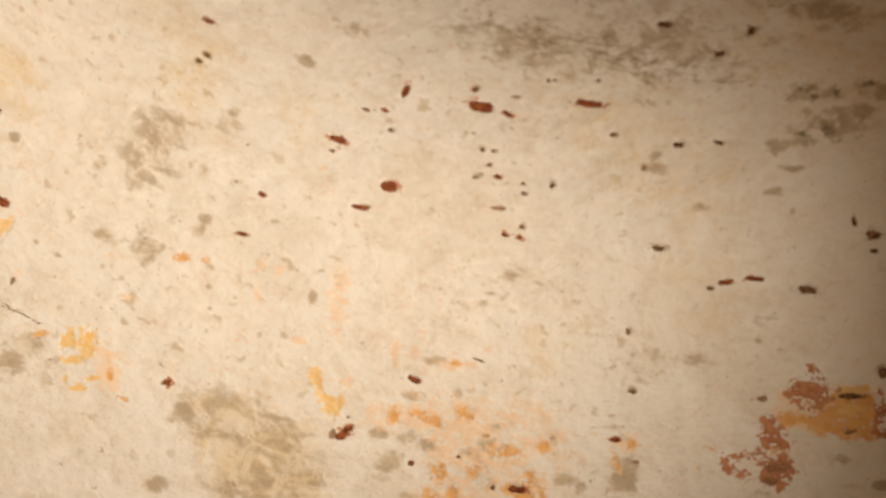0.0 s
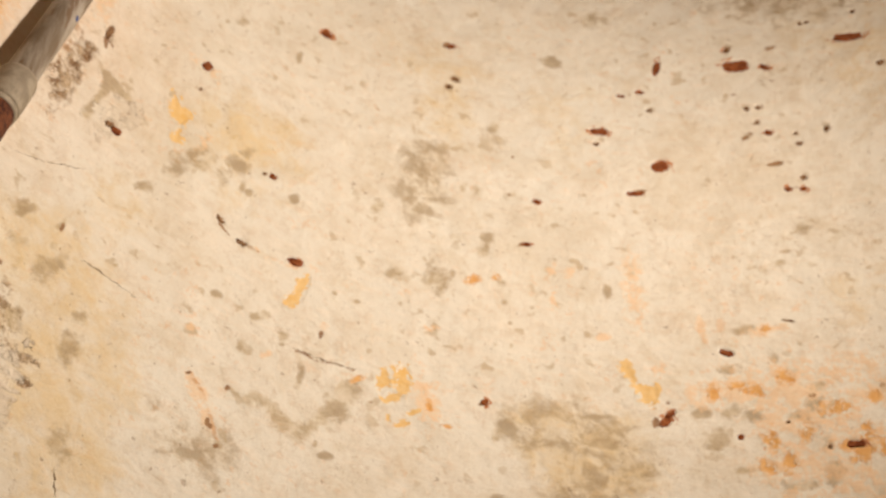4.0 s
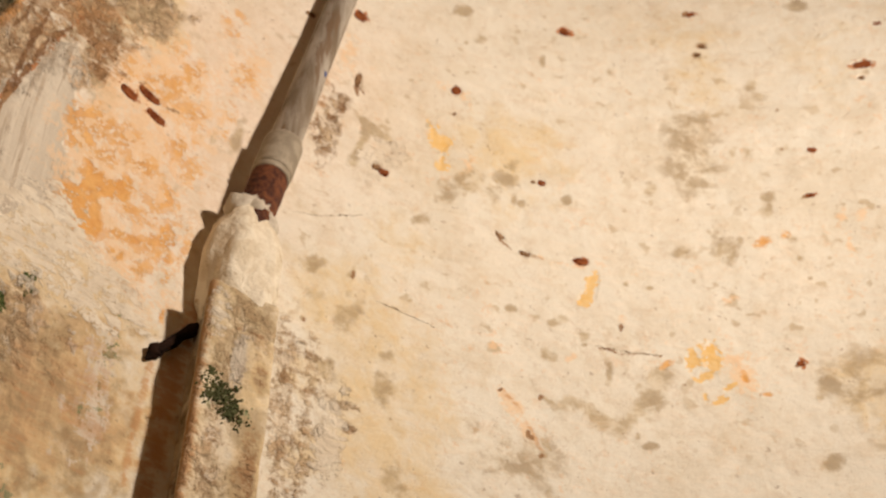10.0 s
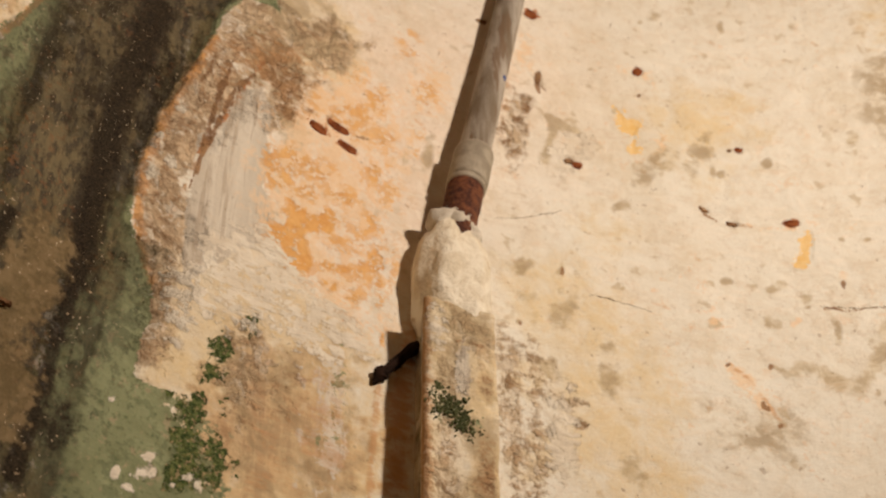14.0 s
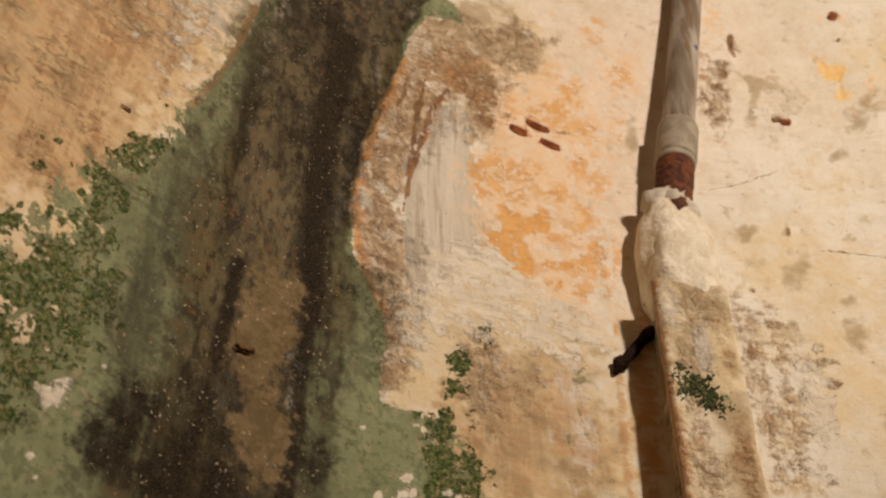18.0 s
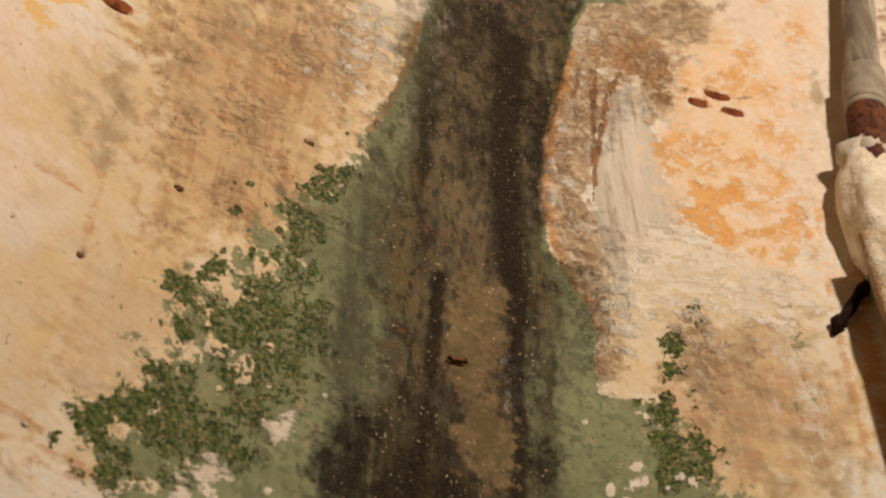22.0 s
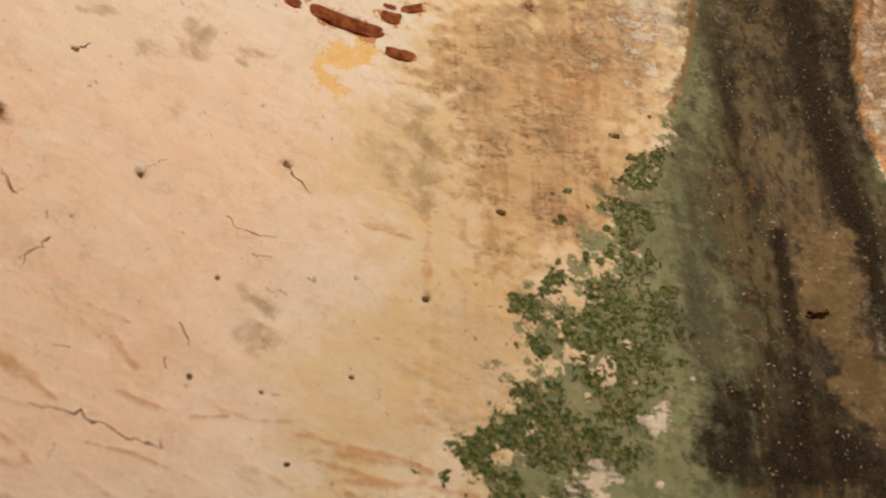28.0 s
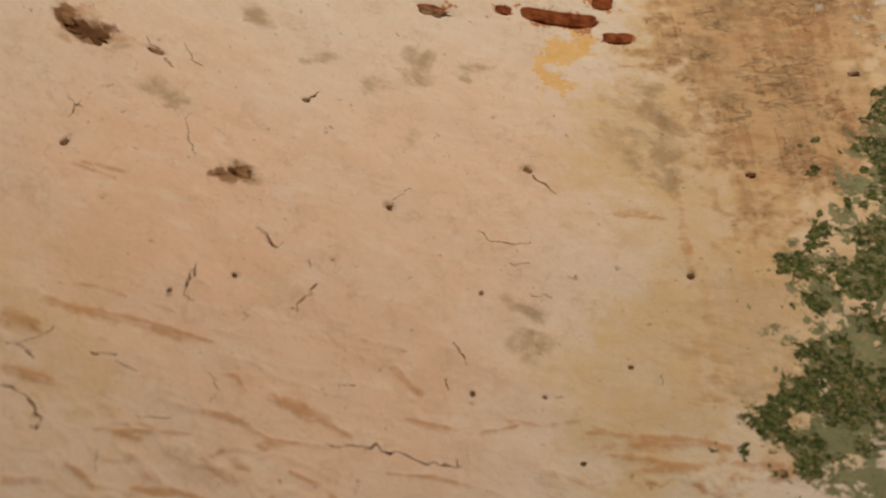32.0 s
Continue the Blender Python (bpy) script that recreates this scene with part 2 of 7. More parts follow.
    leaf = n.mix(n.ramp(n.noise(160, 3, 0.6, shift=53), 0.40, 0.62), (0.036, 0.066, 0.021), (0.140, 0.175, 0.060))
    leaf = n.mix(n.ramp(n.noise(95, 4, 0.65, shift=55), 0.54, 0.62, 0, 0.7), leaf, (0.21, 0.215, 0.075))
    leaf = n.mix(n.ramp(n.noise(120, 3, 0.6, shift=57), 0.575, 0.635, 0, 0.75), leaf, (0.42, 0.31, 0.17))
    col = n.mix(algae_m, col, leaf)
    white_m = cover(white, n.math("MULTIPLY_ADD", combed, 0.5, n.math("MULTIPLY", lace, 0.5)), 0.17, 1.2)
    col = n.mix(white_m, col, n.mix(n1, (0.84, 0.78, 0.64), (0.70, 0.62, 0.48)))
    mould_m = n.ramp(n.math("MULTIPLY_ADD", n.math("SUBTRACT", n.math("ADD", n.math("MULTIPLY", runs, 0.6), n.math("MULTIPLY", lace, 0.4)), 0.5), 0.45, mould), 0.22, 0.80)
    drip = n.ramp(n.noise(15, 6, 0.68, (1, 1, 0.20), 0.3, 81), 0.38, 0.62)
    soot = n.mix(drip, (0.013, 0.010, 0.006), (0.130, 0.103, 0.050))
    soot = n.mix(n.ramp(n1, 0.35, 0.9, 0, 0.6), soot, (0.074, 0.066, 0.036))
    soot = n.mix(n.ramp(n.noise(26, 5, 0.7, (1, 1, 0.5), shift=83), 0.54, 0.62, 0, 0.7), soot, (0.155, 0.115, 0.054))
    soot = n.mix(n.ramp(n.noise(60, 5, 0.7, (1, 1, 0.4), shift=61), 0.48, 0.58, 0, 0.75), soot, (0.012, 0.009, 0.006))
    soot = n.mix(n.math("MULTIPLY", n.ramp(n.noise(70, 4, 0.65, shift=85), 0.55, 0.62, 0, 0.55), n.ramp(n.noise(7, 3, shift=87), 0.45, 0.60)), soot, (0.17, 0.072, 0.026))
    soot = n.mix(n.ramp(mould, 0.45, 0.95, 0.85, 0.0), soot, n.mix(lace, (0.032, 0.037, 0.025), (0.092, 0.098, 0.062)))
    col = n.mix(n.math("MULTIPLY", mould_m, 0.97), col, soot)
    # dark layer: black runs on the wall, painted shade on the casing's return
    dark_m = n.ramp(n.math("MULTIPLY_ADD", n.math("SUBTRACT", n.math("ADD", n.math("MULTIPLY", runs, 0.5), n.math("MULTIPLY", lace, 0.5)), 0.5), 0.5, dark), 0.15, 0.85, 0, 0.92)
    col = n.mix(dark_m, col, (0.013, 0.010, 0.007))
    clay = n.math("MULTIPLY", n.ramp(n.math("MULTIPLY_ADD", n.math("SUBTRACT", lace, 0.5), 0.25, sienna), 0.40, 0.75, 0, 0.85), mould_m)
    col = n.mix(clay, col, n.mix(lace, (0.140, 0.102, 0.048), (0.225, 0.162, 0.084)))
    dirt_m = cover(dirt, n.math("MULTIPLY_ADD", n2, 0.5, n.math("MULTIPLY", n3, 0.5)), 0.16, 0.5, 0.92)
    col = n.mix(dirt_m, col, n.mix(n2, (0.17, 0.075, 0.030), (0.34, 0.20, 0.095)))
    # salt grains in the damp
    salt = n.math("MULTIPLY", n.math("MULTIPLY", n.ramp(n.noise(170, 2, 0.5, shift=5), 0.66, 0.70), n.ramp(lace, 0.35, 0.8, 0.15, 1.0)), n.math("MULTIPLY", n.math("MAXIMUM", mould_m, dark_m), 0.75))
    col = n.mix(salt, col, n.mix(n1, (0.44, 0.27, 0.13), (0.56, 0.48, 0.34)))
    col = n.mix(n.ramp(grit, 0.35, 0.7, 0.0, 0.09), col, (0.35, 0.26, 0.16))
    rough = n.math("MULTIPLY_ADD", n2, 0.16, 0.78)
    h = n.math("MULTIPLY_ADD", n1, 0.26, n.math("MULTIPLY", n2, 0.10))
    h = n.math("MULTIPLY_ADD", combed, 0.07, h)
    h = n.math("MULTIPLY_ADD", n3, 0.04, h)
    h = n.math("MULTIPLY_ADD", ochre_m, -0.20, h)
    h = n.math("MULTIPLY_ADD", algae_m, n.math("MULTIPLY_ADD", n3, 0.5, 0.2), h)
    h = n.math("MULTIPLY_ADD", tan_m, n.math("MULTIPLY", lace, 0.7), h)
    h = n.math("MULTIPLY_ADD", white_m, n.math("MULTIPLY", combed, 0.35), h)
    h = n.math("MULTIPLY_ADD", spots, -0.3, h)
    h = n.math("MULTIPLY_ADD", n.math("MULTIPLY_ADD", creased, 2.0, gouge), -0.45, h)
    h = n.math("MULTIPLY_ADD", vein, -0.15, h)
    return n.finish(col, rough, h, 0.0045, spec=n.math("MULTIPLY_ADD", n.math("MAXIMUM", mould_m, algae_m), -0.17, 0.2))


def simple(name, light, dark, scale, rough, depth=0.001, metal=0.0, spec=0.3, extra=None, stretch=(1, 1, 1), vary=0.25, warp=0.4):
    n = Nodes(name)
    a, b = n.noise(scale, 6, 0.62, stretch, warp), n.noise(scale * 6, 4, 0.6, shift=4)
    col = n.mix(n.ramp(a, 0.36, 0.64), dark, light)
    if extra:
        col = n.mix(n.ramp(n.noise(scale * 1.7, 5, 0.6, stretch, shift=9), extra[1], extra[1] + 0.06, 0, 0.85), col, extra[0])
    col = n.mix(n.ramp(b, 0.45, 0.75, 0, 0.35), col, dark)
    info = n.tree.nodes.new("ShaderNodeObjectInfo").outputs["Random"]
    col = n.mix(n.math("MULTIPLY", info, vary), col, dark)
    return n.finish(col, n.math("MULTIPLY_ADD", b, 0.25, rough - 0.12), n.math("ADD", a, n.math("MULTIPLY", b, 0.4)), depth, metal, spec)


LIMEWASH = limewash()
BRICK = simple("red_brick", (0.33, 0.108, 0.036), (0.135, 0.036, 0.013), 60, 0.9, 0.003, spec=0.1)
SOOT = simple("sooty_mortar", (0.42, 0.26, 0.135), (0.12, 0.058, 0.027), 60, 0.95, 0.002, spec=0.05, vary=0.85)
ZINC = simple("dull_galvanised_steel", (0.49, 0.45, 0.38), (0.175, 0.135, 0.09), 30, 0.7, 0.0015, 0.2, 0.3, ((0.17, 0.10, 0.052), 0.54), (1, 1, 0.12), warp=0.05)
SOCKET = simple("dull_socket_steel", (0.42, 0.37, 0.28), (0.26, 0.22, 0.16), 30, 0.7, 0.001, 0.3, 0.3)
RUST = simple("rusty_steel", (0.17, 0.058, 0.022), (0.045, 0.014, 0.008), 75, 0.85, 0.002)
IRON = simple("black_iron", (0.035, 0.019, 0.013), (0.012, 0.007, 0.005), 40, 0.9, 0.002, spec=0.04)
LIME = simple("white_lime_mortar", (0.82, 0.76, 0.61), (0.66, 0.575, 0.42), 26, 0.9, 0.008, extra=((0.50, 0.38, 0.22), 0.62))
GREYLIME = simple("grey_lime_mortar", (0.66, 0.60, 0.49), (0.46, 0.41, 0.32), 40, 0.95, 0.003)
MOSS = simple("dark_green_moss", (0.165, 0.170, 0.072), (0.075, 0.092, 0.036), 60, 0.95, 0.004)
# brown for the unseen walls and ceiling, dark to keep bounced light low
STONE = simple("bare_brown_plaster", (0.36, 0.245, 0.145), (0.22, 0.14, 0.08), 3, 0.9, 0.003)
FLOORING = simple("stone_floor", (0.24, 0.19, 0.135), (0.13, 0.10, 0.07), 4, 0.85, 0.003)
WEB = simple("dark_root", (0.13, 0.062, 0.030), (0.06, 0.027, 0.013), 50, 0.95, spec=0.0)
SEAM = simple("dusty_crack", (0.30, 0.23, 0.14), (0.18, 0.13, 0.08), 50, 0.9, spec=0.0)
BLUE = simple("blue_paint", (0.08, 0.11, 0.28), (0.05, 0.07, 0.18), 60, 0.6)


def tuft():
    n = Nodes("moss_tufts")
    isle = n.tree.nodes.new("ShaderNodeNewGeometry").outputs["Random Per Island"]
    col = n.mix(isle, (0.034, 0.062, 0.020), (0.140, 0.160, 0.054))
    col = n.mix(n.ramp(n.noise(25, 3), 0.5, 0.7, 0, 0.6), col, (0.11, 0.12, 0.035))
    return n.finish(col, 0.9, n.noise(500, 2), 0.001)


ALGAE = tuft()

# ---- the tower ----
def link_mesh(name, verts, faces, material, parent=None, label="", smooth=False):
    me = bpy.data.meshes.new(name)
    me.from_pydata([tuple(v) for v in verts], [], faces)
    me.materials.append(material)
    if smooth:
        me.polygons.foreach_set("use_smooth", [True] * len(me.polygons))
    ob = new(name, me)
    if parent is not None:
        ob.parent = parent
    if label:
        tagged(ob, label)
    return ob


def ring_wall(name, r0, r1, z0, z1, n=96):
    verts, faces = [], []
    for i in range(n):
        a = 2 * math.pi * i / n
        for r, z in ((r0, z0), (r0, z1), (r1, z1), (r1, z0)):
            verts.append((AXIS[0] + r * math.sin(a), AXIS[1] + r * math.cos(a), z))
    for i in range(n):
        for k in range(4):
            faces.append((i * 4 + k, i * 4 + (k + 1) % 4, (i + 1) % n * 4 + (k + 1) % 4, (i + 1) % n * 4 + k))
    return link_mesh(name, verts, faces, STONE, smooth=False)


def disc(name, z0, z1, material):
    verts = [(AXIS[0] + 2.1 * math.sin(2 * math.pi * i / 64), AXIS[1] + 2.1 * math.cos(2 * math.pi * i / 64), z) for z in (z0, z1) for i in range(64)]
    faces = [tuple(range(64)), tuple(range(127, 63, -1))] + [(i, (i + 1) % 64, 64 + (i + 1) % 64, 64 + i) for i in range(64)]
    return link_mesh(name, verts, faces, material)


wall = tagged(ring_wall("wall_round", RHO + 0.045, RHO + 0.40, 0.0, 6.2), "thick round masonry wall of the tower", "wall", kind="structure")
tagged(disc("floor", -0.2, 0.0, FLOORING), "worn stone floor of the tower", "floor", kind="structure")
tagged(disc("ceiling", 6.2, 6.4, STONE), "bare brown plastered ceiling of the tower", "ceiling", kind="structure")

# the coat of plaster, on a fine net: s along the wall, z up
COLS, ROWS = 1900, 460
net_s = np.repeat(np.linspace(-4.20, 0.92, COLS)[:, None], ROWS, 1)
lift = np.linspace(0, 1, ROWS)[None, :]
low, high = 2.05 + (net_s + 4.2) * 0.215, 2.90 + (net_s + 4.2) * 0.56
net_z = low + (np.minimum(high, 5.0) - low) * lift


def grain(s, z, size, seed, octaves=4):
    """Smooth noise of about -1 to 1 over the wall; size: metres from hump to hump."""
    total, amp, norm = np.zeros_like(s), 1.0, 0.0
    for k in range(octaves):
        x, y = s / size + 37.1 * seed + 5.7 * k, z / size + 11.3 * seed - 3.1 * k
        i, j = np.floor(x), np.floor(y)
        u, v = x - i, y - j
        u, v = u * u * (3 - 2 * u), v * v * (3 - 2 * v)

        def lattice(a, b):
            q = np.sin(a * 127.1 + b * 311.7 + seed * 17.0) * 43758.5453
            return (q - np.floor(q)) * 2 - 1

        total += amp * ((lattice(i, j) * (1 - u) + lattice(i + 1, j) * u) * (1 - v) + (lattice(i, j + 1) * (1 - u) + lattice(i + 1, j + 1) * u) * v)
        norm, amp, size = norm + amp, amp * 0.55, size / 2.1
    return total / norm * 1.5


LAYER = {name: np.zeros_like(net_s) for name in ("ochre", "green", "algae", "mould", "tan", "grey", "rust", "white", "pink", "ash", "sienna", "dark", "bare", "amber", "grime", "folds", "dirt", "peach")}
relief = 0.006 * grain(net_s, net_z, 0.55, 3, 3) + 0.0022 * grain(net_s, net_z, 0.09, 5, 4)
ragged = grain(net_s, net_z, 0.10, 8, 4)
crumbly = grain(net_s, net_z, 0.035, 9, 3)
frilly = grain(net_s, net_z, 0.016, 10, 3)


def near(s, z, reach):
    a = max(0, int((s - reach + 4.20) / 5.12 * (COLS - 1)))
    b = min(COLS, int((s + reach + 4.20) / 5.12 * (COLS - 1)) + 2)
    return slice(a, max(a, b))


def patch(layer, s, z, w, h, turn=0.0, gain=1.0, fray=0.5):
    """A stain or a worn place: an uneven patch w by h metres; gain 1 covers it, less leaves it broken."""
    i = near(s, z, max(w, h) * 1.6)
    ds, dz = net_s[i] - s, net_z[i] - z
    c, q = math.cos(radians(turn)), math.sin(radians(turn))
    d = np.sqrt(((ds * c + dz * q) / (w / 2)) ** 2 + ((dz * c - ds * q) / (h / 2)) ** 2)
    f = np.clip(0.5 + 0.85 * (1 - d) + fray * (0.4 * ragged[i] + 0.5 * frilly[i]), 0, 1) * gain
    LAYER[layer][i] = np.maximum(LAYER[layer][i], f)


def band(layer, path, gain=1.0, fray=0.2):
    """A run along (s, z, width) points from the top down: drips, paint bands."""
    mid = (min(q[0] for q in path) + max(q[0] for q in path)) / 2
    i = near(mid, 0, max(abs(q[0] - mid) + q[2] * 1.2 for q in path) + 0.01)
    s, z = net_s[i], net_z[i]
    best = np.zeros_like(s)
    for (s0, z0, w0), (s1, z1, w1) in zip(path, path[1:]):
        ax, az = s1 - s0, z1 - z0
        k = np.clip(((s - s0) * ax + (z - z0) * az) / (ax * ax + az * az), 0, 1)
        d = np.hypot(s - s0 - k * ax, z - z0 - k * az) / ((w0 + (w1 - w0) * k) / 2)
        best = np.maximum(best, 0.5 + 0.75 * (1 - d))
    LAYER[layer][i] = np.maximum(LAYER[layer][i], np.clip(best + fray * (0.4 * ragged[i] + 0.5 * frilly[i]) * (best > 0), 0, 1) * gain)


def area(layer, outline, gain=1.0, fray=0.5, soft=0.014):
    """A stain or a worn place within an outline of (s, z) points, its edge soft metres wide and frayed."""
    a, b = min(q[0] for q in outline), max(q[0] for q in outline)
    i = near((a + b) / 2, 0, (b - a) / 2 + 3 * soft)
    s, z = net_s[i], net_z[i]
    away, inside = np.full_like(s, 9.0), np.zeros(s.shape, dtype=bool)
    for (s0, z0), (s1, z1) in zip(outline, outline[1:] + outline[:1]):
        ax, az = s1 - s0, z1 - z0
        k = np.clip(((s - s0) * ax + (z - z0) * az) / (ax * ax + az * az), 0, 1)
        away = np.minimum(away, np.hypot(s - s0 - k * ax, z - z0 - k * az))
        inside ^= ((z0 > z) != (z1 > z)) & (s < s0 + (z - z0) * ax / (az or 1e-9))
    depth = np.where(inside, away, -away) + fray * (0.012 * ragged[i] + 0.008 * crumbly[i] + 0.007 * frilly[i])
    f = gain * np.clip((depth + soft) / (1.6 * soft), 0, 1)
    LAYER[layer][i] = np.maximum(LAYER[layer][i], f)


def dent(s, z, w, h, turn, depth):
    """A hollow (or, with a depth below 0, a swelling) in the coat."""
    i = near(s, z, max(w, h) * 0.9)
    ds, dz = net_s[i] - s, net_z[i] - z
    c, q = math.cos(radians(turn)), math.sin(radians(turn))
    d = np.sqrt(((ds * c + dz * q) / (w / 2)) ** 2 + ((dz * c - ds * q) / (h / 2)) ** 2)
    k = np.clip((1.15 - d) / 0.3, 0, 1)
    relief[i] -= depth * k * k * (3 - 2 * k)


def clear(layer, s, z, w, h, turn=0.0, much=1.0):
    """Takes a layer away again in a patch."""
    i = near(s, z, max(w, h) * 1.2)
    ds, dz = net_s[i] - s, net_z[i] - z
    c, q = math.cos(radians(turn)), math.sin(radians(turn))
    d = np.sqrt(((ds * c + dz * q) / (w / 2)) ** 2 + ((dz * c - ds * q) / (h / 2)) ** 2) - 0.35 * ragged[i] - 0.6 * crumbly[i] - 1.5 * frilly[i]
    k = np.clip((1.25 - d) / 0.5, 0, 1)
    LAYER[layer][i] *= 1 - much * k


def cut(layers, path, side, fray=0.012):
    """Sound plaster over the damp: takes the layers away beyond a line of (s, z) points, listed from the top down."""
    line = sorted(path, key=lambda q: q[1])
    at = np.interp(net_z, [q[1] for q in line], [q[0] for q in line]) + fray * ragged
    inside = (net_z >= line[0][1]) & (net_z <= line[-1][1])
    k = np.clip(side * (net_s - at) / 0.012 + 0.5, 0, 1) * inside
    for layer in layers:
        LAYER[layer] *= 1 - k


# stains and worn places in the coat
patch("grey", -0.646, 4.525, 0.107, 0.052, 37, 0.62)
patch("grey", -0.154, 4.592, 0.455, 0.184, -15, 0.60)
patch("grey", 0.227, 4.602, 0.480, 0.287, -36, 0.58)
patch("grey", 0.606, 4.621, 0.341, 0.106, -45, 0.62)
patch("tan", 0.507, 4.488, 0.824, 0.493, -50, 0.34)
patch("grey", -0.648, 4.525, 0.068, 0.049, 22, 0.62)
patch("white", -1.784, 3.553, 0.155, 0.082, 57, 0.50)
patch("white", -1.838, 2.850, 0.047, 0.226, -3, 0.55)
patch("bare", -2.485, 3.358, 0.279, 0.147, 71, 1.00)
patch("bare", -2.524, 3.189, 0.092, 0.332, -3, 1.00)
patch("bare", -2.502, 2.996, 0.082, 0.231, 3, 0.95)
patch("tan", -2.300, 3.619, 0.292, 0.147, 57, 0.62)
patch("tan", -2.278, 2.759, 0.312, 0.222, 66, 0.85)
patch("tan", -2.312, 2.682, 0.134, 0.230, -2, 0.95)
patch("grey", -2.218, 2.798, 0.098, 0.190, -2, 0.50)
patch("tan", -2.153, 2.784, 0.055, 0.311, 4, 0.55)
patch("pink", -2.095, 3.573, 0.205, 0.524, -4, 0.45)
band("mould", [(-2.511, 3.943, 0.389), (-2.580, 3.601, 0.357), (-2.632, 3.332, 0.339), (-2.664, 3.106, 0.332), (-2.689, 2.946, 0.349), (-2.715, 2.824, 0.349), (-2.720, 2.688, 0.304), (-2.724, 2.583, 0.313), (-2.731, 2.421, 0.333)], .98, .12)
band("green", [(-2.768, 3.449, 0.046), (-2.786, 3.194, 0.083), (-2.814, 3.034, 0.117), (-2.856, 2.849, 0.205), (-2.884, 2.681, 0.295), (-2.902, 2.537, 0.379), (-2.903, 2.376, 0.444)], 1, .25)
band("green", [(-2.561, 2.984, 0.101), (-2.552, 2.891, 0.133), (-2.556, 2.801, 0.145), (-2.568, 2.686, 0.155), (-2.520, 2.591, 0.265), (-2.478, 2.467, 0.323)], 1, .12)
band("green", [(-2.727, 3.646, 0.049), (-2.758, 3.420, 0.046), (-2.785, 3.267, 0.049), (-2.804, 3.185, 0.052)], 1, .1)
band("green", [(-2.434, 3.684, 0.034), (-2.484, 3.561, 0.044), (-2.522, 3.416, 0.021)], 1, .1)
clear("mould", -2.846, 2.706, 0.102, 0.361, -1, 0.2)
patch("sienna", -2.681, 2.759, 0.086, 0.261, -9, 0.95)
patch("sienna", -2.671, 2.587, 0.092, 0.173, -5, 1.00)
patch("sienna", -2.688, 2.877, 0.073, 0.131, -13, 0.70)
band("dark", [(-2.592, 3.492, 0.067), (-2.622, 3.189, 0.060), (-2.626, 2.990, 0.056), (-2.621, 2.807, 0.043), (-2.624, 2.664, 0.029), (-2.634, 2.483, 0.030)], .95, .15)
band("dark", [(-2.685, 3.630, 0.097), (-2.735, 3.320, 0.065), (-2.760, 3.070, 0.039)], .42, .3)
band("dark", [(-2.732, 2.862, 0.023), (-2.742, 2.711, 0.028), (-2.755, 2.575, 0.028), (-2.772, 2.451, 0.044)], .8, .2)
patch("dark", -2.848, 2.538, 0.083, 0.119, -19, 0.85)
patch("dark", -2.865, 2.482, 0.074, 0.104, -19, 0.80)
patch("dark", -2.596, 2.586, 0.066, 0.114, -14, 0.60)
patch("dark", -2.720, 2.497, 0.140, 0.087, 25, 0.70)
patch("dark", -2.800, 2.460, 0.081, 0.112, -22, 0.60)
patch("dark", -2.639, 3.474, 0.193, 0.363, -15, 0.55)
band("mould", [(-2.783, 3.452, 0.114), (-2.806, 3.218, 0.113), (-2.826, 3.016, 0.112), (-2.846, 2.861, 0.122), (-2.854, 2.709, 0.120), (-2.846, 2.580, 0.120), (-2.841, 2.415, 0.116)], .58, .3)
cut(('mould', 'dark'), [(-2.415, 3.765), (-2.451, 3.679), (-2.487, 3.526), (-2.521, 3.368), (-2.551, 3.225), (-2.571, 3.108), (-2.569, 3.006), (-2.559, 2.948)], 1)
cut(('green',), [(-2.415, 3.765), (-2.445, 3.681), (-2.482, 3.527), (-2.519, 3.369), (-2.549, 3.225), (-2.570, 3.109), (-2.567, 3.006), (-2.558, 2.960), (-2.528, 2.920), (-2.508, 2.833), (-2.510, 2.748), (-2.507, 2.698)], 1)
cut(('green', 'mould'), [(-2.715, 3.690), (-2.743, 3.530), (-2.778, 3.362), (-2.808, 3.241), (-2.840, 3.168)], -1)
band("bare", [(-2.432, 3.610, 0.133), (-2.496, 3.375, 0.094), (-2.530, 3.174, 0.079), (-2.531, 3.015, 0.083), (-2.500, 2.902, 0.062), (-2.503, 2.739, 0.041)], .9, .3)
band("sienna", [(-2.483, 3.493, 0.024), (-2.534, 3.288, 0.021), (-2.558, 3.112, 0.019), (-2.555, 2.985, 0.017), (-2.513, 2.877, 0.014)], .9, .3)
band("ochre", [(-2.490, 3.491, 0.022), (-2.539, 3.287, 0.019), (-2.563, 3.111, 0.016), (-2.557, 2.972, 0.017), (-2.511, 2.877, 0.014)], .62, .3)
patch("bare", -2.418, 3.543, 0.153, 0.230, -26, 0.85)
patch("tan", -2.255, 3.603, 0.129, 0.189, -22, 0.60)
band("sienna", [(-2.393, 3.496, 0.015), (-2.434, 3.358, 0.013), (-2.476, 3.187, 0.010), (-2.503, 3.022, 0.008)], .55, .8)
band("rust", [(-2.393, 3.496, 0.011), (-2.434, 3.358, 0.010), (-2.476, 3.187, 0.008)], .5, .6)
patch("tan", -2.480, 2.795, 0.056, 0.221, -8, 0.72)
patch("tan", -2.446, 2.748, 0.055, 0.129, -12, 0.60)
patch("tan", -2.299, 2.723, 0.167, 0.319, -17, 0.95)
patch("tan", -2.350, 2.750, 0.085, 0.173, -15, 0.95)
patch("grey", -2.254, 2.716, 0.091, 0.272, -14, 0.55)
